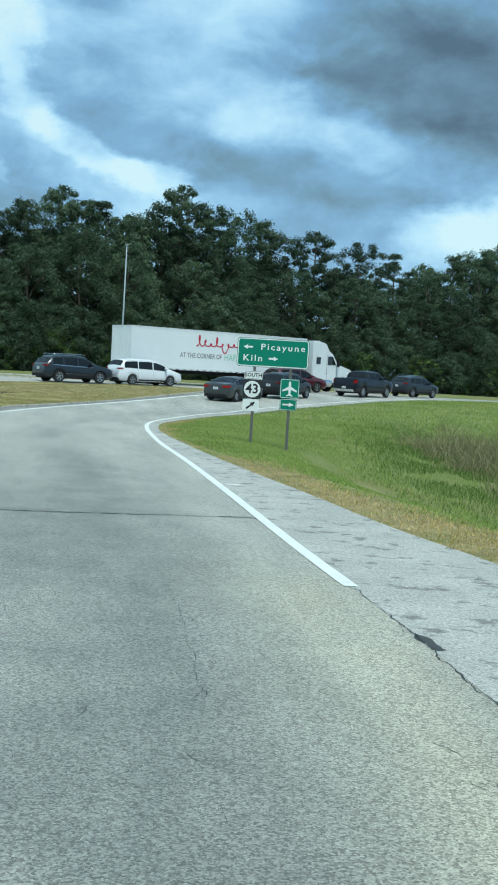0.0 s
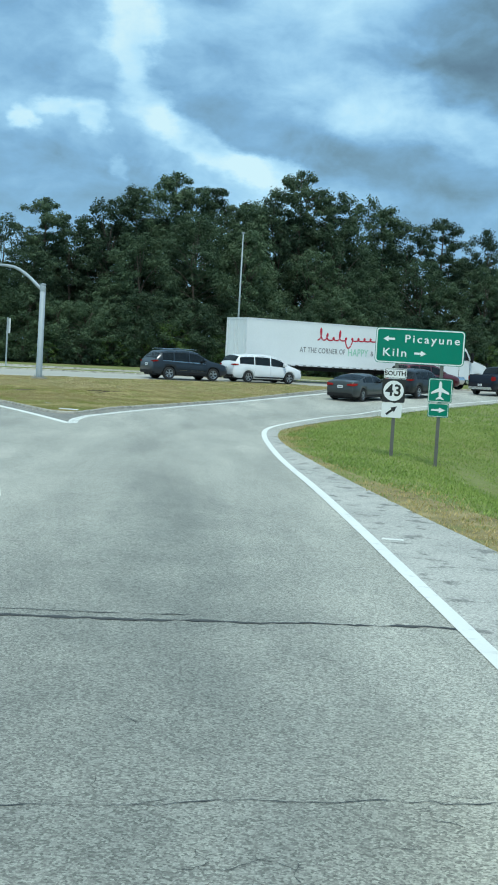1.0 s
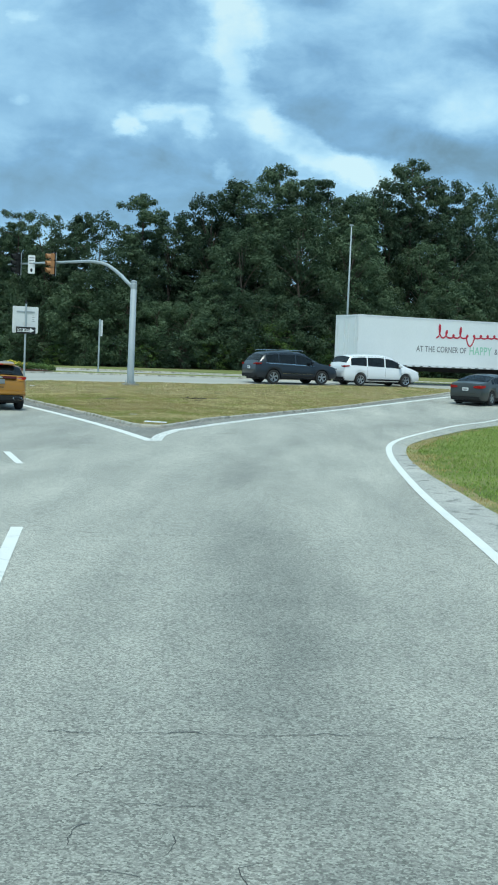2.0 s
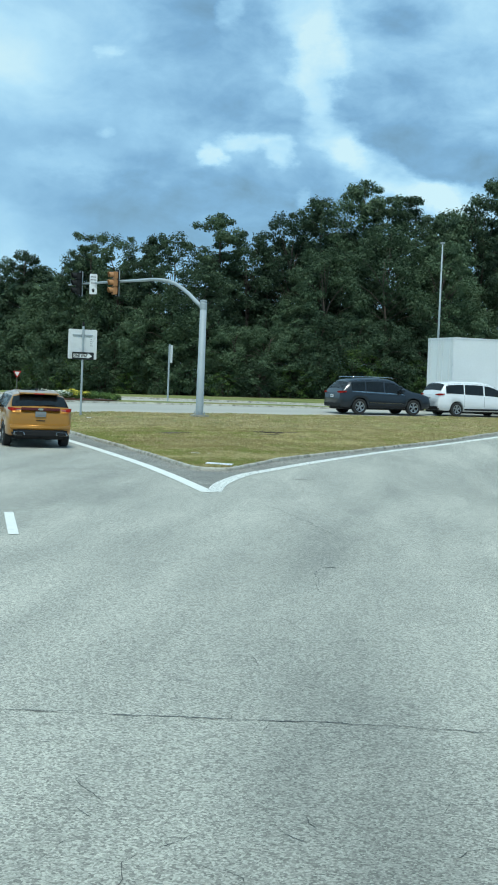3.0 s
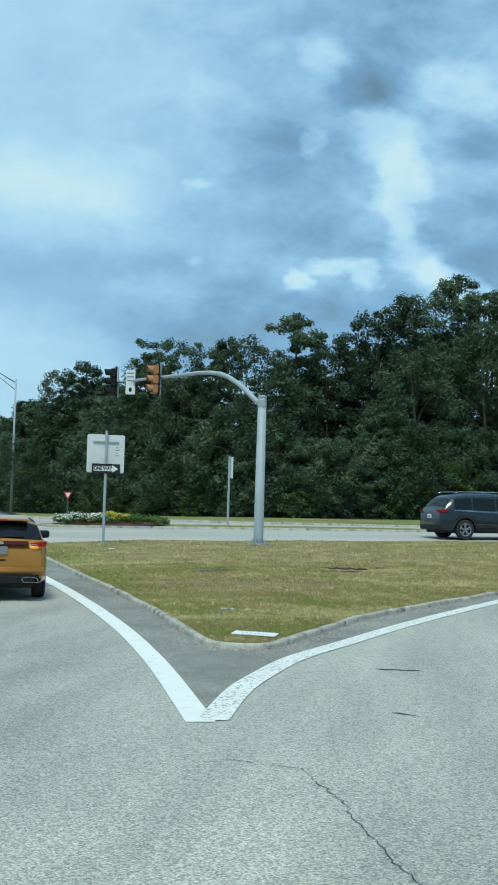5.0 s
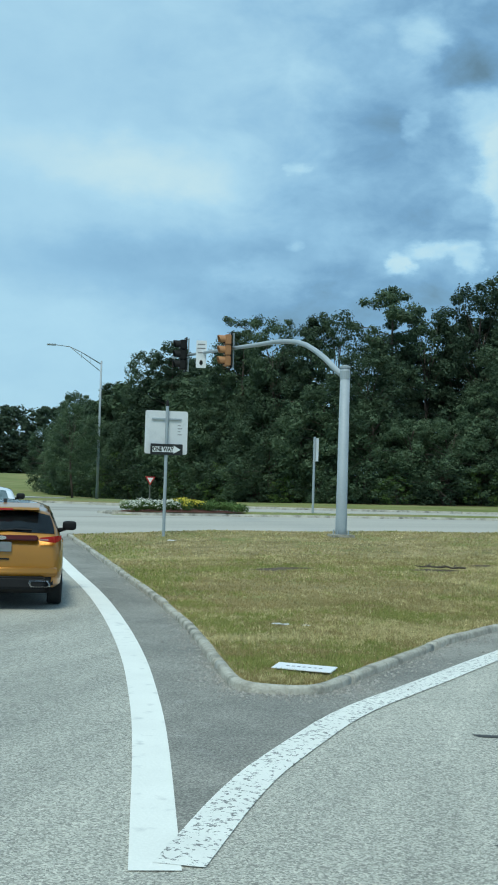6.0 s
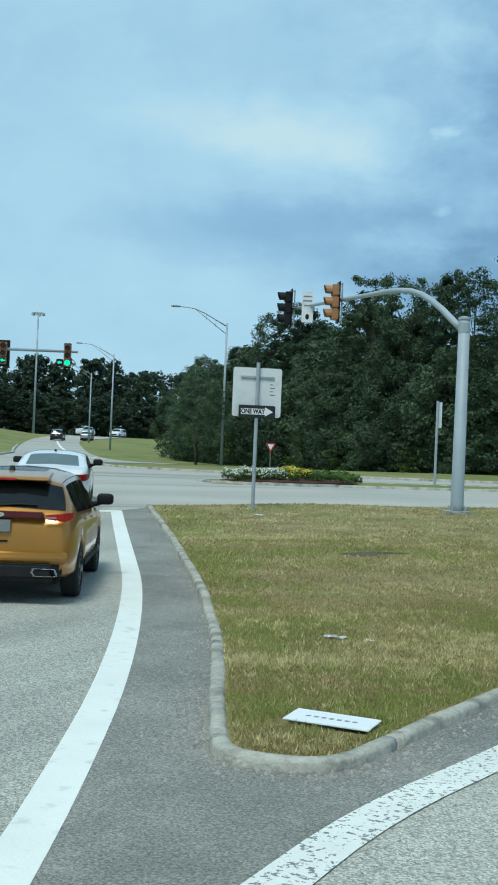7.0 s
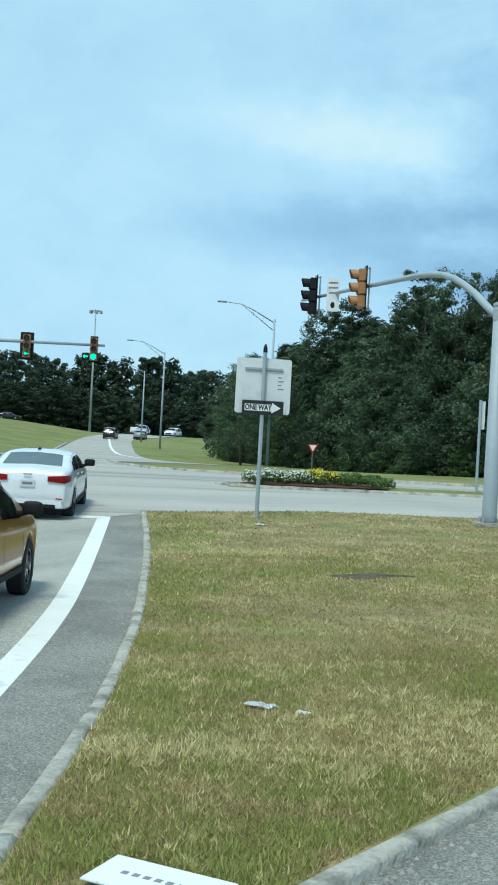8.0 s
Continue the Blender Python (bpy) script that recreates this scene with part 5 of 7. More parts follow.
def high_mast():
    x, y = -185.7, 236.0
    z0 = ground_height(x, y)
    root = empty("high_mast_lamp", pose(x, y, z0), "very tall mast with a ring of lamps", "street lamp")
    h = 30.0 - z0
    bm = bmesh.new()
    tube(bm, [(0, 0, -0.5), (0, 0, h)], [0.28, 0.14], 12)
    part("pole", bm, M_STEEL, root, smooth=True)
    bm = bmesh.new()
    tube(bm, [(1.1 * math.cos(a), 1.1 * math.sin(a), h - 0.2) for a in (2 * math.pi * k / 16 for k in range(17))], 0.09, 6)
    box(bm, -1.1, -0.06, h - 0.25, 1.1, 0.06, h - 0.15)
    part("ring", bm, M_STEEL, root)
    for k in range(6):
        a = 2 * math.pi * k / 6
        bm = bmesh.new()
        tube(bm, [(1.25 * math.cos(a), 1.25 * math.sin(a), h - 0.75), (1.25 * math.cos(a), 1.25 * math.sin(a), h - 0.1)], [0.3, 0.2], 8)
        part("lamp_head", bm, M_STEEL, root)


far_pole(), high_mast()


# ---- vehicles: x forward from the rear bumper, y to the left, z up ----
def car_section(spec):
    tx, tz = zip(*spec["top"])
    bx, bz = zip(*spec["belt"])
    L, W = spec["L"], spec["W"] / 2
    ra, zc = spec["R"] * 1.17, spec["R"]
    def sec(x):
        zt = float(np.interp(x, tx, tz))
        belt = min(float(np.interp(x, bx, bz)), zt - 0.03)
        e = min(x, L - x)
        w = W * (1 - 0.13 * math.exp(-max(0, e) / 0.16) - 0.03 * math.exp(-max(0, e) / 0.7))
        zb = spec["clear"] + 0.10 * math.exp(-max(0, e) / 0.25)
        cab = min(1.0, max(0.0, (zt - belt - 0.05) / 0.45))
        wt = w * (0.90 + (spec["tumble"] - 0.90) * cab)
        p = [[0, zb], [0.88 * w, zb], [0.975 * w, zb + 0.07], [w, zb + 0.45 * (belt - zb)], [0.99 * w, belt - 0.10], [0.955 * w, belt], [0.5 * (wt + 0.955 * w) * (1 - 0.5 * cab) + wt * 0.5 * cab, belt + 0.82 * (zt - belt)], [0.93 * wt, zt - 0.05 * cab - 0.008], [0.6 * wt, zt - 0.008], [0, zt + 0.012]]
        for ax in spec["axles"]:
            dx = abs(x - ax)
            if dx < ra:
                za = zc + math.sqrt(ra * ra - dx * dx)
                for k in (1, 2):
                    p[k][1] = max(p[k][1], za)
                p[3][1] = max(p[3][1], za + 0.03)
                p[4][1] = max(p[4][1], za + 0.05)
        return p
    def point(x, k, side=1):
        p = sec(x)
        i = min(int(k), len(p) - 2)
        f = k - i
        return Vector((x, side * (p[i][0] * (1 - f) + p[i + 1][0] * f), p[i][1] * (1 - f) + p[i + 1][1] * f))
    return sec, point


def car_patch(point, x0, x1, k0, k1, side, off, nx=8, nk=3, taper=None):
    """A pane that follows the body, proud of it."""
    bm = bmesh.new()
    rows = []
    for i in range(nx + 1):
        x = x0 + (x1 - x0) * i / nx
        row = []
        for j in range(nk + 1):
            k = k0 + (k1 - k0) * j / nk
            q = point(x, k, side)
            a = point(x + 0.02, k, side) - point(x - 0.02, k, side)
            b = point(x, k + 0.04, side) - point(x, k - 0.04, side)
            n = b.cross(a) * side
            n = n.normalized() if n.length > 1e-9 else Vector((0, 0, 1))
            row.append(bm.verts.new(q + n * off))
        rows.append(row)
    for r0, r1 in zip(rows, rows[1:]):
        for j in range(nk):
            bm.faces.new((r0[j], r0[j + 1], r1[j + 1], r1[j]))
    bmesh.ops.solidify(bm, geom=bm.faces[:], thickness=0.006)
    bmesh.ops.recalc_face_normals(bm, faces=bm.faces)
    return bm


def car_span(point, x0, x1, k0, off, nx=6, ny=8):
    """A pane across the car's middle, from side to side, above profile index k0."""
    bm = bmesh.new()
    rows = []
    for i in range(nx + 1):
        x = x0 + (x1 - x0) * i / nx
        row = []
        for j in range(ny + 1):
            s = -1 + 2 * j / ny
            k = k0 + (9 - k0) * (1 - abs(s))
            side = 1 if s >= 0 else -1
            q = point(x, k, side)
            a = point(x + 0.02, 9 - 1e-6, 1) - point(x - 0.02, 9 - 1e-6, 1)
            n = Vector((-a.z, 0, a.x)).normalized()
            row.append(bm.verts.new(q + n * off))
        rows.append(row)
    for r0, r1 in zip(rows, rows[1:]):
        for j in range(ny):
            bm.faces.new((r0[j], r0[j + 1], r1[j + 1], r1[j]))
    bmesh.ops.solidify(bm, geom=bm.faces[:], thickness=0.006)
    bmesh.ops.recalc_face_normals(bm, faces=bm.faces)
    return bm


def wheel(root, x, y, r, w, rim_mat=None, spokes=5, dual=False):
    side = 1 if y > 0 else -1
    bm = bmesh.new()
    prof = [(r * 0.66, -w / 2), (r * 0.93, -w / 2), (r, -w / 2 + 0.03), (r, w / 2 - 0.03), (r * 0.93, w / 2), (r * 0.66, w / 2)]
    seg = 28
    rings = [[bm.verts.new((x + a * math.cos(t), y + b, r + a * math.sin(t))) for a, b in prof] for t in (2 * math.pi * i / seg for i in range(seg))]
    for i in range(seg):
        r0, r1 = rings[i], rings[(i + 1) % seg]
        for k in range(len(prof)):
            bm.faces.new((r0[k], r0[(k + 1) % len(prof)], r1[(k + 1) % len(prof)], r1[k]))
    bmesh.ops.recalc_face_normals(bm, faces=bm.faces)
    t = part("tyre", bm, M_TYRE, root)
    bm = bmesh.new()
    yo = y + side * w * 0.36
    hub = [bm.verts.new((x + r * 0.67 * math.cos(a), yo - side * 0.09, r + r * 0.67 * math.sin(a))) for a in (2 * math.pi * i / seg for i in range(seg))]
    lip = [bm.verts.new((x + r * 0.67 * math.cos(a), yo + side * 0.02, r + r * 0.67 * math.sin(a))) for a in (2 * math.pi * i / seg for i in range(seg))]
    lip2 = [bm.verts.new((x + r * 0.59 * math.cos(a), yo + side * 0.012, r + r * 0.59 * math.sin(a))) for a in (2 * math.pi * i / seg for i in range(seg))]
    for i in range(seg):
        j = (i + 1) % seg
        bm.faces.new((hub[i], hub[j], lip[j], lip[i]))
        bm.faces.new((lip[i], lip[j], lip2[j], lip2[i]))
    for s in range(spokes):
        a = 2 * math.pi * s / spokes + 0.3
        for da in (-0.16, 0.16) if spokes <= 6 else (0,):
            c, q = math.cos(a + da), math.sin(a + da)
            m = Matrix(((c, 0, -q, x), (0, 1, 0, yo - side * 0.012), (q, 0, c, r), (0, 0, 0, 1)))
            box(bm, r * 0.08, -0.018, -r * 0.045, r * 0.62, 0.018, r * 0.045, 0.0, m)
    tube(bm, [(x, yo - 0.05, r), (x, yo + side * 0.022, r)], r * 0.14, 12)
    part("rim", bm, rim_mat or M_RIM, root)
    bm = bmesh.new()
    tube(bm, [(x, yo - side * 0.10, r), (x, yo - side * 0.085, r)], r * 0.64, 20)
    part("brake_disc", bm, M_TRIM, root)
    return t


def pod(bm, c, r, p=0.55):
    """A softly boxy rounded shape."""
    res = bmesh.ops.create_icosphere(bm, subdivisions=3, radius=1)
    for v in res["verts"]:
        v.co = Vector([c[i] + r[i] * math.copysign(abs(v.co[i]) ** p, v.co[i]) for i in range(3)])


def car(name, spec, mat, m, label, category="car", group="", lit=False):
    root = empty(name, m @ Matrix.Translation((0, 0, 0.0)), label, category, group)
    sec, point = car_section(spec)
    L = spec["L"]
    st = [0, 0.012, 0.03, 0.055, 0.085, 0.12]
    x = 0.17
    while x < L - 0.15:
        st.append(x)
        x += 0.065
    st += [L - 0.12, L - 0.08, L - 0.04, L - 0.015, L]
    bm = bmesh.new()
    rings = []
    for x in st:
        p = sec(x)
        ring = [bm.verts.new((x, -a, z)) for a, z in p] + [bm.verts.new((x, a, z)) for a, z in p[-2:0:-1]]
        rings.append(ring)
    k = len(rings[0])
    for r0, r1 in zip(rings, rings[1:]):
        for i in range(k):
            bm.faces.new((r0[i], r0[(i + 1) % k], r1[(i + 1) % k], r1[i]))
    bm.faces.new(rings[0][::-1]), bm.faces.new(rings[-1])
    bmesh.ops.recalc_face_normals(bm, faces=bm.faces)
    body = part("body", bm, mat, root, smooth=True)
    for a, b in spec["side"]:
        for s in (1, -1):
            part("side_window", car_patch(point, a, b, 5.08, 6.12, s, 0.006), M_GLASS, root, smooth=False)
    a, b = spec["rear_glass"]
    part("rear_window", car_span(point, a, b, spec.get("rear_k", 6.15), 0.006), spec.get("glass", M_GLASS), root)
    a, b = spec["windshield"]
    part("windshield", car_span(point, a, b, 6.6, 0.006), M_GLASS, root)
    W = spec["W"]
    for ax in spec["axles"]:
        for s in (1, -1):
            wheel(root, ax, s * (W / 2 - 0.13), spec["R"], 0.235, spokes=spec.get("spokes", 5))
        bm = bmesh.new()
        box(bm, ax - spec["R"] * 1.1, -W / 2 + 0.2, spec["clear"] + 0.03, ax + spec["R"] * 1.1, W / 2 - 0.2, spec["R"] * 2.1)
        part("wheel_well", bm, M_TRIM, root)
    # underside, bumper trim, plate, lamps
    bm = bmesh.new()
    box(bm, 0.25, -W / 2 + 0.22, spec["clear"] - 0.06, L - 0.3, W / 2 - 0.22, spec["clear"] + 0.06, 0.02)
    part("underbody", bm, M_TRIM, root)
    tl = M_TAILLIT if lit else M_TAIL
    z0, z1 = spec["tail"]
    wi = spec.get("tail_in", 0.45)
    for s in (1, -1):
        bm = bmesh.new()
        rows = []
        for i in range(9):
            t = i / 8
            # wraps from the rear face round the corner
            if t < 0.6:
                yy, xx = wi + (W / 2 - 0.12 - wi) * t / 0.6, -0.012
            else:
                q = (t - 0.6) / 0.4
                xx = spec.get("wrap", 0.30) * q
                yy = abs(point(max(0.004, xx), 3.6, 1).y) + 0.012
            lo = z0 + (0.03 if t < 0.05 else 0.03 * (1 - t / 0.6) if t < 0.6 else 0.05 * (t - 0.6) / 0.4)
            hi = z1 - (0.03 * (1 - t / 0.6) if t < 0.6 else 0.0)
            xs_ = [xx, xx]
            if spec.get("rake"):
                xs_ = [xx + spec["rake"] * (lo - z0), xx + spec["rake"] * (hi - z0)]
            rows.append((bm.verts.new((xs_[0], s * yy, lo)), bm.verts.new((xs_[1], s * yy, hi))))
        for (a0, a1), (b0, b1) in zip(rows, rows[1:]):
            bm.faces.new((a0, a1, b1, b0))
        bmesh.ops.solidify(bm, geom=bm.faces[:], thickness=0.03)
        bmesh.ops.recalc_face_normals(bm, faces=bm.faces)
        part("tail_lamp", bm, tl, root)
        hz = spec["head"]
        bm = bmesh.new()
        box(bm, L - 0.42, s * (W / 2 - 0.33) - 0.22, hz - 0.08, L - 0.06, s * (W / 2 - 0.33) + 0.22, hz + 0.08, 0.04)
        part("headlight", bm, M_CLEAR, root)
        mx, mz = spec["mirror"]
        bm = bmesh.new()
        pod(bm, (mx + 0.01, s * (W / 2 + 0.115), mz + 0.15), (0.085, 0.125, 0.085))
        tube(bm, [(mx + 0.03, s * (W / 2 - 0.08), mz + 0.06), (mx + 0.03, s * (W / 2 + 0.05), mz + 0.09)], [0.045, 0.03], 8)
        part("wing_mirror", bm, spec.get("mirror_mat", mat), root, smooth=True)
        for hx in spec["handles"]:
            q = point(hx, 4.35, s)
            bm = bmesh.new()
            box(bm, hx - 0.11, q.y - 0.02, q.z - 0.015, hx + 0.11, q.y + 0.02, q.z + 0.015, 0.008)
            part("door_handle", bm, spec.get("handle_mat", mat), root)
    bm = bmesh.new()
    pz = spec["plate"]
    box(bm, -0.022, -0.155, pz - 0.075, 0.01, 0.155, pz + 0.075, 0.006)
    plate = part("number_plate", bm, spec.get("plate_mat", M_PLATE), root)
    bm = bmesh.new()
    box(bm, -0.026, -0.11, pz - 0.028, -0.022, 0.11, pz + 0.028)
    part("bar", bm, M_TEXTGREY, plate)
    bm = bmesh.new()
    box(bm, -0.015, -W / 2 + 0.16, spec["clear"] + 0.06, 0.10, W / 2 - 0.16, spec["clear"] + 0.26, 0.03)
    part("bumper_trim", bm, spec.get("bumper_mat", M_TRIM), root)
    bm = bmesh.new()
    box(bm, L - 0.10, -W / 2 + 0.35, spec["clear"] + 0.14, L + 0.006, W / 2 - 0.35, spec["head"] - 0.04, 0.03)
    part("grille", bm, M_TRIM, root)
    # sill strips and door seams
    for s in (1, -1):
        bm = bmesh.new()
        xa, xb = spec["axles"][0] + spec["R"] * 1.25, spec["axles"][1] - spec["R"] * 1.25
        q = point((xa + xb) / 2, 2.2, s)
        box(bm, xa, q.y - 0.02, q.z - 0.07, xb, q.y + 0.012, q.z + 0.02, 0.01)
        part("sill", bm, M_TRIM, root)
        for sx in spec["seams"]:
            bm = car_patch(point, sx - 0.006, sx + 0.006, 2.6, 5.0, s, 0.002, 1, 6)
            part("door_seam", bm, M_TRIM, root)
    return root, body, point


SUV = dict(L=4.78, W=1.93, clear=0.30, R=0.365, axles=(1.0, 3.84), tumble=0.76, spokes=5,
           top=((0, 0.72), (0.03, 0.98), (0.10, 1.10), (0.20, 1.22), (0.50, 1.55), (0.62, 1.66), (1.2, 1.72), (2.0, 1.745), (2.6, 1.735), (2.95, 1.69), (3.3, 1.45), (3.72, 1.16), (4.2, 1.07), (4.6, 0.95), (4.78, 0.72)),
           belt=((0, 1.06), (0.6, 1.10), (1.5, 1.06), (3.7, 0.98), (4.78, 0.9)), side=((0.75, 1.33), (1.38, 2.18), (2.26, 3.30)), rear_glass=(0.19, 0.55), windshield=(3.0, 3.66),
           tail=(1.02, 1.13), tail_in=0.56, head=0.80, mirror=(3.18, 1.02), handles=(1.55, 2.5), plate=0.88, seams=(1.36, 2.22, 3.36))
SEDAN = dict(L=4.9, W=1.85, clear=0.20, R=0.335, axles=(1.02, 3.85), tumble=0.72, spokes=5,
             top=((0, 0.60), (0.03, 0.98), (0.10, 1.06), (0.35, 1.09), (0.62, 1.12), (1.0, 1.26), (1.5, 1.41), (2.0, 1.455), (2.6, 1.44), (2.95, 1.37), (3.3, 1.20), (3.7, 1.0), (4.3, 0.88), (4.7, 0.76), (4.9, 0.60)),
             belt=((0, 0.95), (0.6, 1.0), (1.5, 0.98), (3.6, 0.90), (4.9, 0.75)), side=((1.05, 1.30), (1.36, 2.22), (2.30, 3.25)), rear_glass=(0.68, 1.44), windshield=(2.95, 3.62),
             tail=(0.82, 0.97), tail_in=0.42, head=0.66, mirror=(3.1, 0.93), handles=(1.6, 2.6), plate=0.78, seams=(1.34, 2.26, 3.3))
CROSS = dict(SUV, L=4.7, W=1.88, top=((0, 0.75), (0.03, 1.0), (0.12, 1.12), (0.55, 1.55), (0.7, 1.62), (1.3, 1.68), (2.0, 1.70), (2.6, 1.68), (2.9, 1.62), (3.3, 1.38), (3.7, 1.12), (4.2, 1.02), (4.55, 0.92), (4.7, 0.72)))
BIGSUV = dict(SUV, L=5.1, W=2.0, axles=(1.05, 4.07), R=0.38,
              top=((0, 0.78), (0.03, 1.02), (0.14, 1.18), (0.42, 1.56), (0.6, 1.70), (1.2, 1.78), (2.2, 1.80), (2.8, 1.76), (3.1, 1.68), (3.5, 1.45), (3.95, 1.2), (4.5, 1.1), (4.95, 0.95), (5.1, 0.75)),
              side=((0.62, 1.35), (1.42, 2.38), (2.46, 3.5)), rear_glass=(0.20, 0.48), windshield=(3.15, 3.88), mirror=(3.35, 1.05), handles=(1.65, 2.7), seams=(1.4, 2.42, 3.58))
VAN = dict(SUV, L=5.08, W=1.98, clear=0.24, axles=(1.05, 4.08), R=0.345, tumble=0.82,
           top=((0, 0.8), (0.03, 1.05), (0.12, 1.25), (0.34, 1.62), (0.5, 1.71), (1.2, 1.77), (2.4, 1.78), (3.0, 1.72), (3.35, 1.6), (3.9, 1.25), (4.3, 1.1), (4.85, 0.9), (5.08, 0.68)),
           side=((0.42, 1.45), (1.52, 2.62), (2.70, 3.72)), rear_glass=(0.15, 0.38), windshield=(3.25, 4.05), mirror=(3.6, 1.02), handles=(2.4, 2.9), seams=(1.48, 2.66, 3.75))
PICKUP = dict(SUV, L=5.8, W=2.02, clear=0.34, R=0.40, axles=(1.15, 4.72), tumble=0.80, spokes=6,
              top=((0, 0.85), (0.02, 1.30), (0.05, 1.33), (1.84, 1.34), (1.90, 1.36), (2.02, 1.70), (2.15, 1.86), (2.6, 1.92), (3.4, 1.92), (3.75, 1.85), (4.05, 1.62), (4.35, 1.34), (4.9, 1.26), (5.5, 1.16), (5.8, 0.95)),
              belt=((0, 1.30), (2, 1.30), (4.3, 1.24), (5.8, 1.1)), side=((2.16, 2.95), (3.03, 4.05)), rear_glass=(1.93, 2.12), windshield=(3.75, 4.28), tail=(0.98, 1.26), tail_in=0.80, head=0.98, mirror=(4.05, 1.28), handles=(2.35, 3.2), plate=0.68, seams=(1.88, 2.98, 4.12), bumper_mat=M_CHROME)


def put(u, n, heading, dz=0.0):
    p = at(u, n, dz)
    # stands on the slope below it
    f = Vector((math.cos(radians(heading)), math.sin(radians(heading))))
    z0, z1 = height(p.x, p.y), height(p.x + 4 * f.x, p.y + 4 * f.y)
    return pose(p.x, p.y, p.z, 0, -math.degrees(math.atan2(z1 - z0, 4.0)), heading)


def roof_rails(root, x0, x1, y, z, mat):
    for s in (1, -1):
        bm = bmesh.new()
        tube(bm, [(x0, s * y, z - 0.05), (x0 + 0.12, s * y, z), ((x0 + x1) / 2, s * y, z + 0.015), (x1 - 0.12, s * y, z), (x1, s * y, z - 0.05)], 0.018, 6)
        part("roof_rail", bm, mat, root, smooth=True)


def orange_suv():
    root, body, point = car("orange_suv", dict(SUV, mirror_mat=M_TRIM, top=tuple((x, z if z < 1.1 else 1.1 + (z - 1.1) * 0.84) for x, z in SUV["top"]), tail=(1.045, 1.155), plate=0.975, tail_in=0.58, tumble=0.67, wrap=0.2, plate_mat=M_PLATEDULL), M_ORANGE, put(18.77, 51.2, HEAD_N - 4.3), "orange-gold sport utility car waiting in the lane, brake lamps lit", "car", lit=True)
    # lamp bar, badge, spoiler, high brake lamp, wiper, exhausts, lower skirt
    bm = bmesh.new()
    box(bm, -0.014, -0.56, 1.075, 0.12, 0.56, 1.155, 0.02)
    part("lamp_bar", bm, M_TAILDARK, root)
    bm = bmesh.new()
    tube(bm, [(0.0, 0, 1.115), (-0.022, 0, 1.115)], 0.04, 20)
    bmesh.ops.scale(bm, vec=(1, 1.9, 0.8), verts=bm.verts, space=Matrix.Translation((0, 0, -1.115)))
    part("badge", bm, M_CHROME, root)
    bm = bmesh.new()
    slab(bm, [(0.36, 1.533), (0.42, 1.572), (0.9, 1.632), (0.9, 1.60), (0.46, 1.515)], -0.56, 0.56)
    bmesh.ops.bevel(bm, geom=bm.edges[:], offset=0.012, segments=2, affect="EDGES", clamp_overlap=True)
    part("spoiler", bm, M_ORANGE, root)
    bm = bmesh.new()
    box(bm, 0.345, -0.15, 1.528, 0.40, 0.15, 1.556, 0.004)
    part("high_brake_lamp", bm, M_TAILLIT, root)
    bm = bmesh.new()
    tube(bm, [(0.17, 0.05, 1.215), (0.205, -0.2, 1.235), (0.21, -0.45, 1.23)], 0.014, 6)
    part("wiper", bm, M_TRIM, root)
    bm = bmesh.new()
    slab(bm, [(-0.06, 0.34), (-0.055, 0.50), (0.0, 0.55), (0.14, 0.55), (0.18, 0.27), (0.05, 0.27)], -0.68, 0.68)
    bmesh.ops.bevel(bm, geom=bm.edges[:], offset=0.02, segments=2, affect="EDGES", clamp_overlap=True)
    part("lower_bumper", bm, M_TRIM, root)
    bm = bmesh.new()
    slab(bm, [(-0.045, 0.53), (-0.055, 0.62), (0.0, 0.68), (0.15, 0.68), (0.15, 0.51), (0.0, 0.51)], -0.86, 0.86)
    bmesh.ops.bevel(bm, geom=bm.edges[:], offset=0.025, segments=3, affect="EDGES", clamp_overlap=True)
    part("bumper", bm, M_ORANGE, root, smooth=True)
    for s in (1, -1):
        bm = bmesh.new()
        o = [(-0.17, -0.035), (-0.13, 0.05), (0.15, 0.05), (0.17, 0.0), (0.13, -0.05), (-0.13, -0.05)]
        ring = []
        for f, x in ((1.0, -0.066), (0.84, -0.07), (0.84, 0.03)):
            ring.append([bm.verts.new((x, s * 0.60 + a_ * f, 0.415 + b_ * f)) for a_, b_ in o])
        for r0, r1 in zip(ring, ring[1:]):
            for k in range(6):
                bm.faces.new((r0[k], r0[(k + 1) % 6], r1[(k + 1) % 6], r1[k]))
        bmesh.ops.solidify(bm, geom=bm.faces[:], thickness=0.008)
        part("exhaust_tip", bm, M_CHROME, root)
        bm = bmesh.new()
        box(bm, -0.028, s * 0.64 - 0.08, 1.078, -0.008, s * 0.64 + 0.07, 1.105, 0.008)
        part("reverse_lamp", bm, M_LAMPPINK, root)
    bm = bmesh.new()
    box(bm, -0.012, -0.13, 0.775, 0.0, 0.13, 0.80, 0.006)
    part("tailgate_handle", bm, M_TRIM, root)
    bm = bmesh.new()
    slab(bm, [(0.86, 1.61), (0.98, 1.69), (1.06, 1.69), (1.12, 1.625)], -0.025, 0.025)
    part("aerial", bm, M_TRIM, root)
    bm = car_span(point, 0.95, 2.75, 8.0, 0.004, 6, 6)
    part("glass_roof", bm, M_GLASS, root)


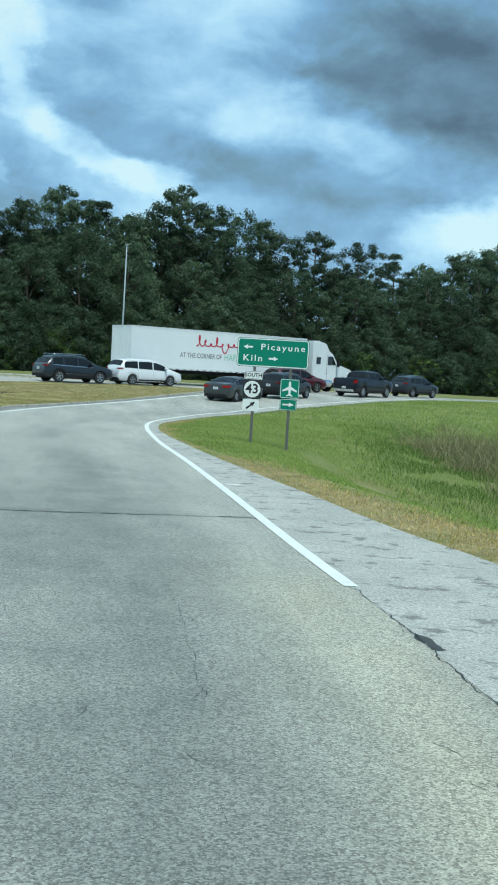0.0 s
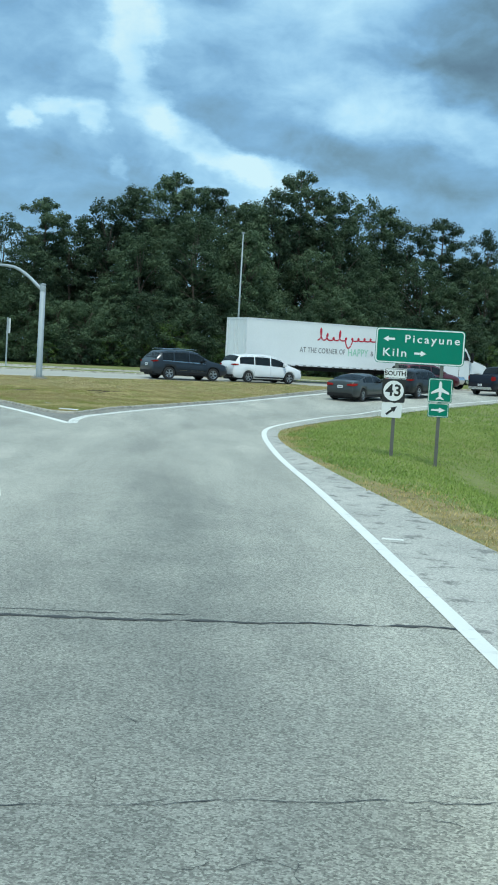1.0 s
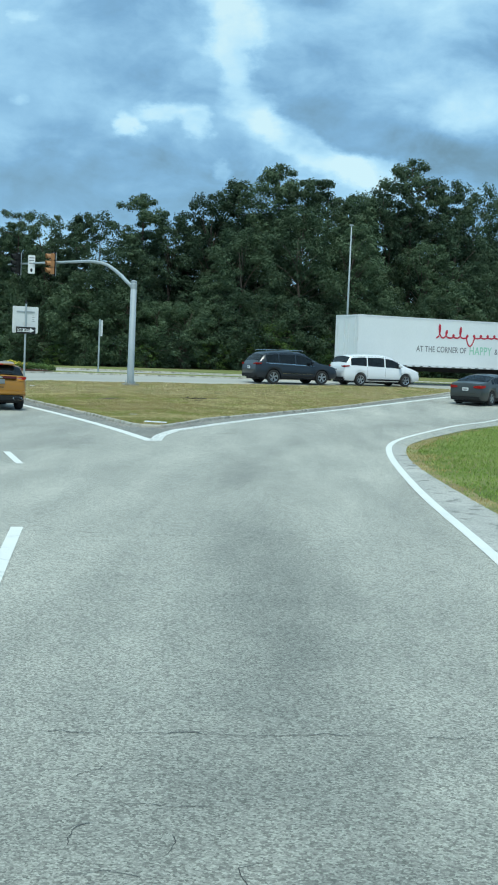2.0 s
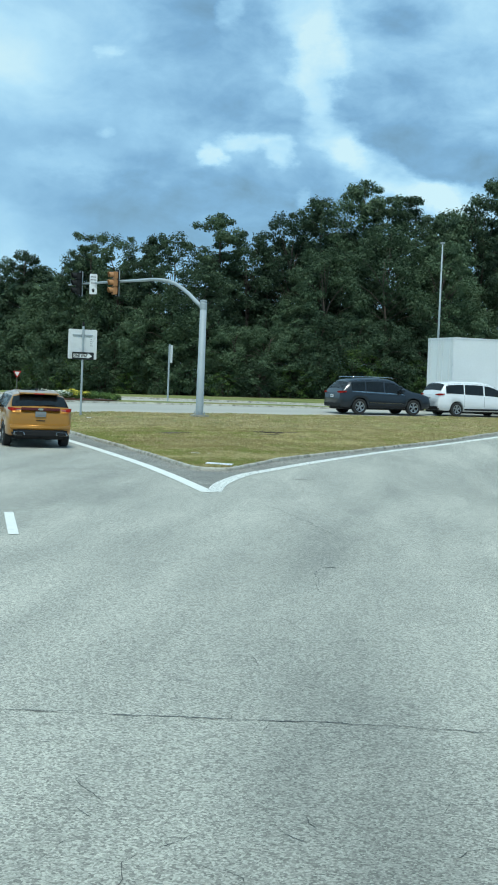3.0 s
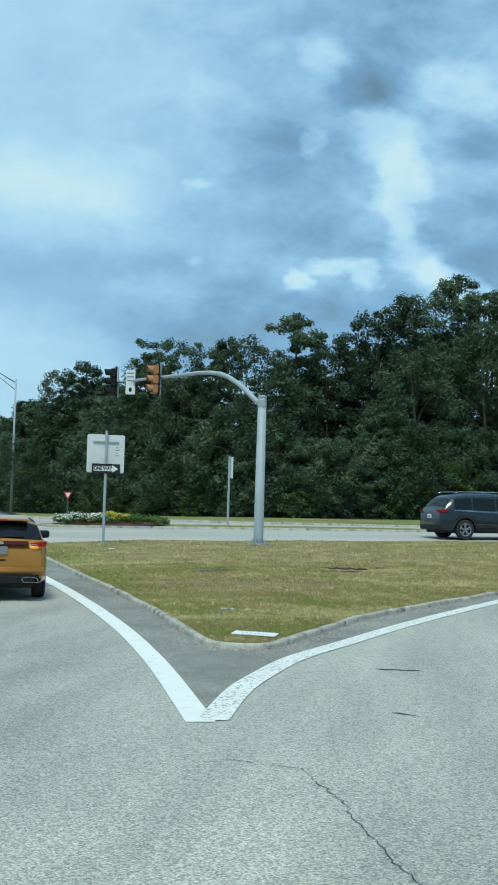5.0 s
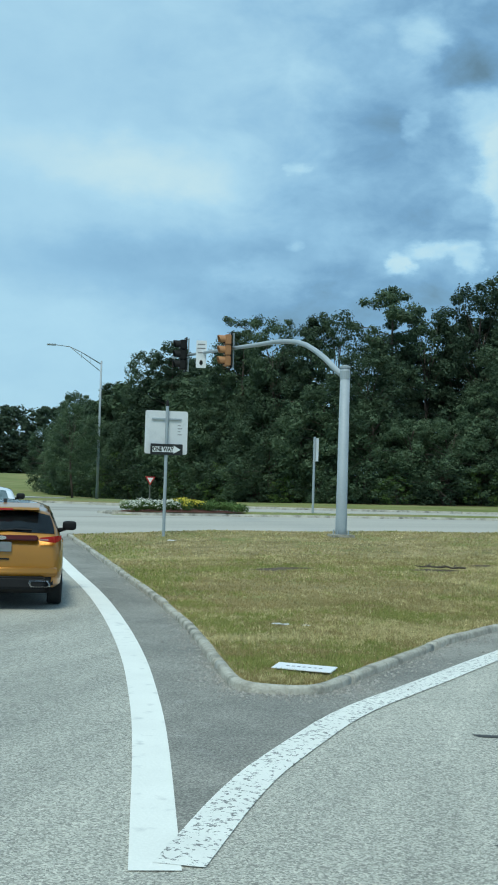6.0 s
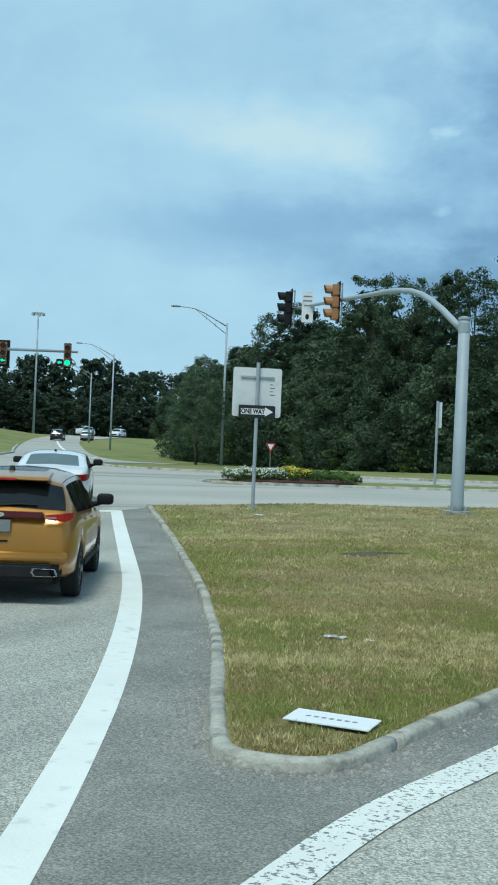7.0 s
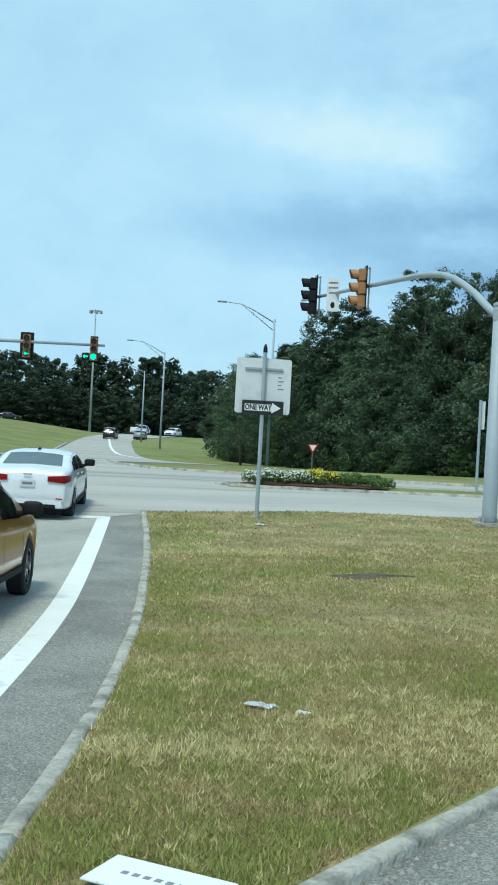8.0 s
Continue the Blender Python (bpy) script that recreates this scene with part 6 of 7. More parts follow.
def white_sedan():
    root, body, point = car("white_sedan", dict(SEDAN, mirror_mat=M_TRIM, glass=M_SKYGLASS, bumper_mat=M_CARW, tail_in=0.42, tail=(0.80, 0.97), rear_k=7.35, top=tuple((x, z if z < 1.08 else 1.08 + (z - 1.08) * 0.86) for x, z in SEDAN["top"])), M_CARW, put(18.8, 65.0, HEAD_N - 1), "white sedan waiting at the stop bar", "car")
    bm = bmesh.new()
    box(bm, -0.016, -0.09, 0.95, 0.004, 0.09, 0.985, 0.006)
    part("badge", bm, M_CHROME, root)
    bm = bmesh.new()
    box(bm, 1.75, -0.03, 1.38, 1.95, 0.03, 1.45, 0.02)
    part("aerial", bm, M_TRIM, root)
    bm = bmesh.new()
    slab(bm, [(-0.02, 0.26), (-0.02, 0.36), (0.12, 0.37), (0.12, 0.25)], -0.62, 0.62)
    bmesh.ops.bevel(bm, geom=bm.edges[:], offset=0.015, segments=2, affect="EDGES", clamp_overlap=True)
    part("diffuser", bm, M_TRIM, root)
    for s in (1, -1):
        bm = bmesh.new()
        box(bm, -0.019, s * 0.68 - 0.07, 0.46, 0.02, s * 0.68 + 0.07, 0.485, 0.006)
        part("reflector", bm, M_TAIL, root)


orange_suv(), white_sedan()
# queue in the turning lane
car("grey_sedan", SEDAN, M_CARSAGE, put(43.0, 58.0, HEAD_U + 27), "dark grey sedan queuing in the turning lane", "car", "turning lane queue", lit=True)
r, b, p = car("grey_crossover", CROSS, M_CARGREY, put(49.2, 60.9, HEAD_U + 24), "dark grey crossover queuing in the turning lane", "car", "turning lane queue")
roof_rails(r, 0.8, 2.7, 0.62, 1.73, M_TRIM)
r, b, p = car("blue_pickup", PICKUP, M_CARBLUE, put(59.3, 65.0, HEAD_U + 18), "dark blue pickup truck with a chrome rear bumper", "pickup truck", "turning lane queue")
bm = bmesh.new()
box(bm, 0.08, -0.84, 1.30, 1.86, 0.84, 1.352, 0.02)
part("bed_cover", bm, M_TRIM, r)
r, b, p = car("blue_crossover", CROSS, M_CARSLATE, put(69.0, 69.6, HEAD_U + 10), "dark blue crossover leaving the turning lane", "car", "turning lane queue")
roof_rails(r, 0.8, 2.7, 0.62, 1.73, M_CHROME)
car("maroon_suv", BIGSUV, M_CARMAR, put(56.5, 70.4, HEAD_U), "maroon sport utility car on the highway", "car")
# traffic on the highway
r, b, p = car("slate_suv", BIGSUV, M_CARSLATE, put(37.65, 70.4, HEAD_U), "slate grey sport utility car with chrome rails on the highway", "car")
roof_rails(r, 0.7, 3.0, 0.68, 1.83, M_CHROME)
for s_ in (1, -1):
    for k_ in (5.0, 6.14):
        part("window_trim", car_patch(p, 0.6, 3.55, k_, k_ + 0.09, s_, 0.009, 14, 1), M_CHROME, r, "bright chrome window line")
    part("side_strip", car_patch(p, 1.55, 3.5, 2.75, 2.82, s_, 0.012, 10, 1), M_CHROME, r)
car("white_minivan", VAN, M_CARW, put(43.2, 70.4, HEAD_U), "white minivan on the highway", "car")
# far road
for u_, n_, h_ in ((-33.0, 300, 60), (-13.5, 290, 50)):
    q_ = Vector((*xy(u_, n_), 0))
    car("black_sedan", SEDAN, M_CARBLK, pose(q_.x, q_.y, ground_height(q_.x, q_.y), 0, 0, HEAD_U + h_ - 50), "dark car far off on the grassy rise", "car", "cars on the rise")
car("black_suv", BIGSUV, M_CARBLK, put(12.6, 226, HEAD_N - 4), "black sport utility car driving away uphill", "car")
car("silver_sedan", SEDAN, M_CARSILV, put(17.0, 232, HEAD_N - 6), "silver sedan driving away uphill", "car")
car("white_pickup", PICKUP, M_CARW, put(15.5, 262, HEAD_N - 20), "white pickup truck on the distant road", "pickup truck")
car("silver_suv", BIGSUV, M_CARSILV, put(17.2, 264, HEAD_N + 176), "silver sport utility car on the distant road", "car")
car("white_suv", BIGSUV, M_CARW, put(23.5, 276, HEAD_N + 160), "white sport utility car on the distant road", "car")


# ---- articulated lorry ----
def semi_truck():
    m = put(46.15, 74.3, HEAD_U)
    root = empty("semi_truck", m, "white articulated lorry with a long box trailer", "truck")
    L, W, z0, z1 = 16.15, 2.6, 1.12, 4.1
    bm = bmesh.new()
    box(bm, 0.0, -W / 2, z0 + 0.12, L, W / 2, z1, 0.02)
    tr = part("trailer", bm, M_TRAILER, root, "white box trailer")
    for s in (1, -1):
        bm = bmesh.new()
        box(bm, 0, s * W / 2 - 0.02, z0, L, s * W / 2 + 0.02, z0 + 0.14, 0.01)
        part("side_rail", bm, M_ALU, tr)
        bm = bmesh.new()
        box(bm, 0, s * W / 2 - 0.02, z1 - 0.08, L, s * W / 2 + 0.015, z1 + 0.01, 0.01)
        part("top_rail", bm, M_ALU, tr)
        bm = bmesh.new()
        for k in range(27):
            box(bm, 0.3 + 0.6 * k, s * (W / 2 + 0.022) - 0.003, z0 + 0.02, 0.55 + 0.6 * k, s * (W / 2 + 0.022) + 0.003, z0 + 0.06)
        part("reflector_tape", bm, M_TRIM, tr)
    bm = bmesh.new()
    for y0, y1, a, b in ((-W / 2, -W / 2 + 0.09, z0, z1), (W / 2 - 0.09, W / 2, z0, z1), (-W / 2 + 0.09, W / 2 - 0.09, z1 - 0.12, z1), (-W / 2 + 0.09, W / 2 - 0.09, z0, z0 + 0.16)):
        box(bm, -0.05, y0, a, -0.004, y1, b, 0.01)
    part("rear_frame", bm, M_ALU, tr)
    for s in (1, -1):
        bm = bmesh.new()
        box(bm, -0.03, s * 0.6 - 0.58, z0 + 0.17, -0.004, s * 0.6 + 0.58, z1 - 0.13, 0.01)
        d = part("rear_door", bm, M_TRAILER, tr)
        for yy in (s * 0.25, s * 0.95):
            bm = bmesh.new()
            tube(bm, [(-0.05, yy, z0 + 0.1), (-0.05, yy, z1 - 0.1)], 0.018, 6)
            part("lock_rod", bm, M_ALU, d)
        bm = bmesh.new()
        box(bm, -0.07, s * 1.0 - 0.2, z0 - 0.16, 0.0, s * 1.0 + 0.2, z0 - 0.02, 0.01)
        part("tail_lamp", bm, M_TAIL, tr)
    bm = bmesh.new()
    box(bm, -0.04, -1.1, 0.45, 0.06, 1.1, 0.58, 0.02)
    for s in (-0.6, 0.6):
        box(bm, -0.02, s - 0.05, 0.5, 0.05, s + 0.05, z0, 0.01)
    part("underrun_guard", bm, M_TRIM, tr)
    bm = bmesh.new()
    box(bm, 1.2, -0.5, z0 - 0.28, L - 0.5, 0.5, z0 + 0.02, 0.03)
    part("chassis", bm, M_TRIM, tr)
    for s in (0.9, -0.9):
        bm = bmesh.new()
        box(bm, 12.2, s - 0.06, 0.45, 12.35, s + 0.06, z0, 0.01)
        box(bm, 12.1, s - 0.13, 0.40, 12.45, s + 0.13, 0.45, 0.01)
        part("landing_leg", bm, M_TRIM, tr)
    # plain red flourish in place of the mark, and the line of words, on both sides
    for s in (-1, 1):
        y = s * (W / 2 + 0.004)
        face = 0 if s < 0 else 180
        holder = new("side_lettering")
        holder.parent = tr
        holder.matrix_basis = pose(8.1, y, 0, 0, 0, face)
        bm = bmesh.new()
        # one running stroke: two tall swings, then small loops with a tall one and a tail among them
        run = []
        for k in range(241):
            t = k / 240
            tall = 0.62 * math.exp(-((t - 0.07) / 0.09) ** 2) + 0.5 * math.exp(-((t - 0.36) / 0.035) ** 2)
            drop = 0.5 * math.exp(-((t - 0.52) / 0.035) ** 2)
            ph = 2 * math.pi * 9.5 * t
            run.append((-2.5 + 5.0 * t + 0.16 * math.sin(ph), 0, 2.95 + (0.2 + tall) * (0.5 - 0.5 * math.cos(ph)) - drop * (0.5 + 0.5 * math.cos(ph)) + 0.12 * t))
        tube(bm, run, 0.052, 6)
        bmesh.ops.scale(bm, vec=(1, 0.08, 1), verts=bm.verts)
        bmesh.ops.translate(bm, vec=(0, -0.009, 0), verts=bm.verts)
        part("flourish", bm, M_LOGORED, holder, "red script-like flourish")
        xx = -3.9
        for word, mat_, size in (("AT THE CORNER OF", M_TEXTGREY, 0.50), ("HAPPY", M_TEXTGRN, 0.72), ("&", M_TEXTGREY, 0.5), ("HEALTHY", M_TEXTPALE, 0.66)):
            o = lettering("slogan", word, size, mat_, holder, xx, -0.008, 2.22, "LEFT", 1.05, 0.004, 0, 0.78)
            xx += 0.78 * max(v.co.x for v in o.data.vertices) + 0.22
    for x in (2.0, 3.3, 14.6, 15.95):
        for s in (1, -1):
            wheel(root, x, s * 1.12, 0.51, 0.3, M_TRIM if x < 10 else M_RIM, 8)
            wheel(root, x, s * 0.78, 0.51, 0.28, M_TRIM, 8)
    # tractor
    bm = bmesh.new()
    outline = [(17.0, 0.95), (17.0, 3.95), (17.45, 4.05), (18.35, 3.85), (18.75, 3.25), (19.15, 3.0), (19.65, 2.25), (20.15, 2.12), (21.1, 1.85), (21.5, 1.55), (21.55, 0.75), (20.95, 0.75), (20.75, 1.2), (20.35, 1.25), (19.95, 1.2), (19.75, 0.75), (17.2, 0.75)]
    slab(bm, outline, -1.12, 1.12)
    bmesh.ops.bevel(bm, geom=[e for e in bm.edges], offset=0.06, segments=2, affect="EDGES", clamp_overlap=True)
    cab = part("cab", bm, M_TRUCKW, root, "white tractor cab with a tall roof fairing", smooth=False)
    for s in (1, -1):
        y = s * 1.135
        for o in ([(18.55, 2.15), (18.55, 2.85), (19.05, 2.85), (19.42, 2.2)], [(17.35, 2.2), (17.35, 2.75), (17.8, 2.75), (17.8, 2.2)]):
            bm = bmesh.new()
            slab(bm, o, y - 0.008, y + 0.008)
            part("side_window", bm, M_GLASS, cab)
        bm = bmesh.new()
        for o in ([(18.45, 0.95), (18.47, 0.95), (18.47, 2.95), (18.45, 2.95)], [(19.5, 0.95), (19.52, 0.95), (19.52, 2.2), (19.5, 2.2)]):
            slab(bm, o, y - 0.004, y + 0.004)
        part("door_seam", bm, M_TRIM, cab)
        bm = bmesh.new()
        box(bm, 19.35, s * 1.42 - 0.12, 2.05, 19.5, s * 1.42 + 0.12, 2.75, 0.03)
        tube(bm, [(19.42, s * 1.1, 2.7), (19.42, s * 1.42, 2.7)], 0.02, 6)
        part("wing_mirror", bm, M_TRIM, cab)
        bm = bmesh.new()
        tube(bm, [(17.35, s * 0.95, 0.72), (19.0, s * 0.95, 0.72)], 0.32, 16)
        part("fuel_tank", bm, M_CHROME, cab)
        wheel(root, 20.35, s * 1.0, 0.51, 0.3, M_RIM, 8)
        bm = bmesh.new()
        box(bm, 21.2, s * 0.9 - 0.2, 1.05, 21.52, s * 0.9 + 0.2, 1.3, 0.05)
        part("headlight", bm, M_CLEAR, cab)
        bm = bmesh.new()
        box(bm, 21.05, s * 1.2 - 0.1, 1.85, 21.15, s * 1.2 + 0.1, 2.1, 0.03)
        part("hood_mirror", bm, M_TRIM, cab)
    bm = bmesh.new()
    box(bm, 0, -0.98, 0, 0.02, 0.98, 0.78, 0.005, pose(19.66, 0, 2.3, 0, -35, 0) @ Matrix.Translation((0.015, 0, 0)))
    part("windshield", bm, M_GLASS, cab)
    bm = bmesh.new()
    box(bm, 21.35, -0.6, 0.95, 21.58, 0.6, 1.6, 0.05)
    part("grille", bm, M_CHROME, cab)
    bm = bmesh.new()
    box(bm, 21.2, -1.15, 0.42, 21.7, 1.15, 0.8, 0.08)
    part("bumper", bm, M_CHROME, cab)
    bm = bmesh.new()
    box(bm, 14.0, -0.45, 0.75, 20.9, 0.45, 1.0, 0.03)
    part("frame", bm, M_TRIM, root)


semi_truck()


# ---- flower bed on the median's nose ----
def flower_bed():
    c = at(27.4, 78.3)
    root = empty("flower_bed", Matrix(), "mulched flower bed with white and yellow flowers on the median nose", "flower bed")
    def mound(u, n):
        return 0.13 * max(0.0, 1 - ((u - 26.7) / 2.7) ** 2) * max(0.0, 1 - ((n - 78.3) / 1.7) ** 2) ** 0.5
    bm = bmesh.new()
    o = [(26.7 + 2.6 * math.cos(a), 78.3 + 1.5 * math.sin(a)) for a in (2 * math.pi * k / 40 for k in range(40))]
    rings = []
    for s in (1.0, 0.8, 0.55, 0.25):
        rings.append([bm.verts.new(at(26.7 + (u - 26.7) * s, 78.3 + (n - 78.3) * s, 0.06 + mound(26.7 + (u - 26.7) * s, 78.3 + (n - 78.3) * s))) for u, n in o])
    for r0, r1 in zip(rings, rings[1:]):
        for k in range(40):
            bm.faces.new((r0[k], r0[(k + 1) % 40], r1[(k + 1) % 40], r1[k]))
    bm.faces.new(rings[-1])
    bmesh.ops.recalc_face_normals(bm, faces=bm.faces)
    part("mulch", bm, M_MULCH, root)
    rng = np.random.default_rng(8)
    def clump(name, u, n, mat, fl):
        h = 0.22 + 0.16 * rng.random() ** 1.5
        cen = np.array([[0, 0, h * 0.5]])
        v, f = leaf_cloud(cen, np.array([0.25]), 240, 0.05, rng, 0.75, 0.3)
        ob = new(name, arrays_mesh(name, v, f, M_LEAFB))
        q = at(u, n, 0.1 + mound(u, n))
        ob.parent = root
        ob.matrix_basis = Matrix.Translation(q)
        if fl is not None:
            v, f = leaf_cloud(cen + np.array([0, 0, h * 0.3]), np.array([0.23]), 80, 0.05, rng, 0.6, 0.85)
            fo = new("blossoms", arrays_mesh("blossoms", v, f, fl))
            fo.parent = ob
    for k in range(26):
        u = 24.4 + 4.6 * k / 25 + rng.uniform(-0.1, 0.1)
        for n in (77.5, 78.3, 79.1):
            if ((u - 26.7) / 2.5) ** 2 + ((n - 78.3) / 1.45) ** 2 > 0.98 or rng.random() < 0.25:
                continue
            fl = M_FLW if u < 26.3 else M_FLY if u < 27.2 else (M_FLW if rng.random() < 0.12 else None)
            clump("flower_clump", u, n + rng.uniform(-0.2, 0.2), M_LEAFB, fl)


flower_bed()


# ---- cracks, seals, litter, dirt ----
def crack(name, pts, w, label, seed, rough=1.0):
    """A ragged dark crack whose width and course wander, with short side branches."""
    rnd = random.Random(seed)
    bm = bmesh.new()
    def strand(pts, w, z):
        dense, run = [], 0.0
        for a, b in zip(pts, pts[1:]):
            a, b = Vector(a), Vector(b)
            k = max(2, int((b - a).length / 0.05))
            nrm = Vector((-(b - a).y, (b - a).x)).normalized()
            for i in range(k):
                q = a.lerp(b, i / k)
                o = 0.05 * noise.noise((q.x * 2.2, q.y * 2.2, seed)) + 0.022 * noise.noise((q.x * 9, q.y * 9, seed + 3.0)) + 0.008 * rnd.gauss(0, 1)
                dense.append(tuple(q + nrm * o * rough))
        dense.append(tuple(pts[-1]))
        ws = [w * max(0.12, 0.62 + 1.1 * noise.noise((q[0] * 5, q[1] * 5, seed + 9.0)) + rnd.uniform(-0.25, 0.25)) for q in dense]
        ws[0] = ws[-1] = w * 0.15
        o = stripe(dense, ws)
        m = len(dense)
        vs = [bm.verts.new((x, y, height(x, y) + z)) for x, y in o]
        for i in range(m - 1):
            bm.faces.new((vs[i], vs[2 * m - 1 - i], vs[2 * m - 2 - i], vs[i + 1]))
        return dense
    d = strand(pts, w, 0.0045)
    if 0.009 < w < 0.06:
        for _ in range(int(len(d) / 22)):
            i = rnd.randrange(2, len(d) - 2)
            e = Vector(d[i])
            t = Vector((rnd.uniform(-1, 1), rnd.uniform(-1, 1))).normalized() * rnd.uniform(0.08, 0.3)
            strand([tuple(e), tuple(e + t)], w * 0.4, 0.0038)
    bmesh.ops.recalc_face_normals(bm, faces=bm.faces)
    for f in bm.faces:
        if f.normal.z < 0:
            f.normal_flip()
    return tagged(mesh_object(name, bm, M_TAR), label, "road crack", "road cracks", "structure")


crack("pavement_crack", [(-4.5, 15.7), (-2.5, 16.15), (-0.9, 16.6), (0.62, 17.05), (1.0, 17.1)], 0.085, "dark transverse crack across the asphalt", 1)
crack("pavement_crack", [(-4.5, 15.95), (-2.6, 16.4), (-1.2, 16.75)], 0.024, "thin crack beside the open transverse joint", 23)
crack("pavement_crack", [(-4.0, 11.5), (-1.4, 12.4), (-0.4, 12.75), (1.2, 13.2)], 0.010, "fine transverse crack across the asphalt", 2)
crack("pavement_crack", [(-5.6, 18.9), (-3.5, 19.7), (-1.8, 20.25), (0.0, 20.8)], 0.008, "fine transverse crack across the asphalt", 3)
crack("pavement_crack", [(-7.0, 26.4), (-3.5, 27.4), (-1.0, 27.9)], 0.012, "fine transverse crack across the asphalt", 4)
crack("pavement_crack", [(-8.7, 40.6), (-8.0, 40.6), (-7.31, 39.5), (-6.54, 38.1), (-6.06, 37.2), (-5.6, 36.2)], 0.012, "wandering dark crack in the turning lane", 5)
crack("pavement_crack", [(-5.4, 33.6), (-5.16, 32.8), (-4.94, 31.96)], 0.008, "fine crack in the turning lane", 15)
crack("tar_seal", [(-8.95, 46.5), (-8.42, 46.62)], 0.085, "short black tar seal", 6)
crack("tar_seal", [(-5.33, 33.68), (-5.15, 33.77)], 0.06, "short black tar seal", 7)
crack("tar_seal", [(-8.0, 43.4), (-7.6, 43.35)], 0.05, "short black tar seal", 8)
crack("pavement_crack", [(1.96, 11.85), (2.2, 10.6), (2.38, 9.6), (2.64, 7.9), (2.95, 6.2)], 0.016, "ragged dark joint along the shoulder's edge", 9)
crack("pothole", [(2.34, 9.92), (2.38, 9.72), (2.43, 9.52), (2.46, 9.32)], 0.13, "dark broken hole at the pavement joint", 10, 0.35)


def fine_cracks():
    """Short hair cracks and torn pits in the worn lane, too small to pick apart."""
    rng = np.random.default_rng(61)
    vs, fs = [], []
    axis = LANE_MIDDLES[0]
    for k in range(260):
        t = rng.uniform(0, 26)
        cx, cy = axis[int(t)]
        x, y = cx + rng.normal(-0.5, 1.5), cy + rng.uniform(-1.5, 1.5)
        a = rng.choice([0.25, 1.75]) + rng.normal() * 0.45
        steps, w = int(rng.integers(3, 11)), rng.uniform(0.0015, 0.0045)
        line = [(x, y)]
        for _ in range(steps):
            a += rng.normal() * 0.45
            line.append((line[-1][0] + 0.045 * math.cos(a), line[-1][1] + 0.045 * math.sin(a)))
        if not all(inside(APPROACH, np.array(line))):
            continue
        ws = [w * (0.2 if i in (0, steps) else rng.uniform(0.5, 1.5)) for i in range(steps + 1)]
        o, m, b = stripe(line, ws), steps + 1, len(vs)
        vs += [(px, py, height(px, py) + 0.0032) for px, py in o]
        fs += [(b + i + 1, b + 2 * m - 2 - i, b + 2 * m - 1 - i, b + i) for i in range(m - 1)]
    me = bpy.data.meshes.new("hair_cracks")
    me.from_pydata(vs, [], fs)
    me.materials.append(M_TAR)
    tagged(new("hair_cracks", me), "fine dark hair cracks in the worn asphalt", "road crack", kind="stuff")


fine_cracks()
crack("pavement_crack", [(0.05, 12.2), (0.42, 10.4), (0.66, 9.0), (0.85, 7.6)], 0.004, "fine crack that runs along the lane", 21)
crack("pavement_crack", [(-6.2, 29.0), (-5.2, 29.5), (-4.4, 29.6), (-3.7, 30.0)], 0.006, "fine transverse crack across the asphalt", 22)


def lying_sign():
    p = Vector((-11.43, 48.66, 0))
    z = height(p.x, p.y) + 0.10
    root = empty("fallen_sign", pose(-11.33, 48.47, z, 2, 1, 10), "white rectangular sign lying on the grass", "sign")
    bm = bmesh.new()
    box(bm, -0.33, -0.17, 0.0, 0.33, 0.17, 0.012, 0.004)
    b = part("panel", bm, M_WHITE, root)
    for k in range(7):
        bm = bmesh.new()
        box(bm, -0.2 + 0.06 * k, -0.025, 0.0125, -0.165 + 0.06 * k, 0.012, 0.0135)
        part("bar", bm, M_TEXTGREY, b)


def patch_of_dirt(u, n, ru, rn, seed):
    rnd = random.Random(seed)
    bm = bmesh.new()
    k = 22
    rim = [0.45 + 0.8 * rnd.random() for _ in range(k)]
    rings = []
    for s in (1.0, 0.6, 0.25):
        ring = []
        for i in range(k):
            a = 2 * math.pi * i / k
            q = at(u + ru * s * rim[i] * math.cos(a), n + rn * s * rim[i] * math.sin(a))
            ring.append(bm.verts.new((q.x, q.y, q.z + 0.07 + island_lift(q.x, q.y) + (0.03 * rnd.random() if s < 1 else -0.03))))
        rings.append(ring)
    for r0, r1 in zip(rings, rings[1:]):
        for i in range(k):
            bm.faces.new((r0[i], r0[(i + 1) % k], r1[(i + 1) % k], r1[i]))
    bm.faces.new(rings[-1])
    bmesh.ops.recalc_face_normals(bm, faces=bm.faces)
    tagged(mesh_object("dirt_patch", bm, M_DIRT), "dark bare soil patch in the turf", "dirt", "bare patches", "structure")


lying_sign()
patch_of_dirt(28.2, 56.7, 0.85, 0.3, 1), patch_of_dirt(24.75, 56.9, 0.9, 0.35, 2), patch_of_dirt(29.7, 57.6, 0.4, 0.15, 3)


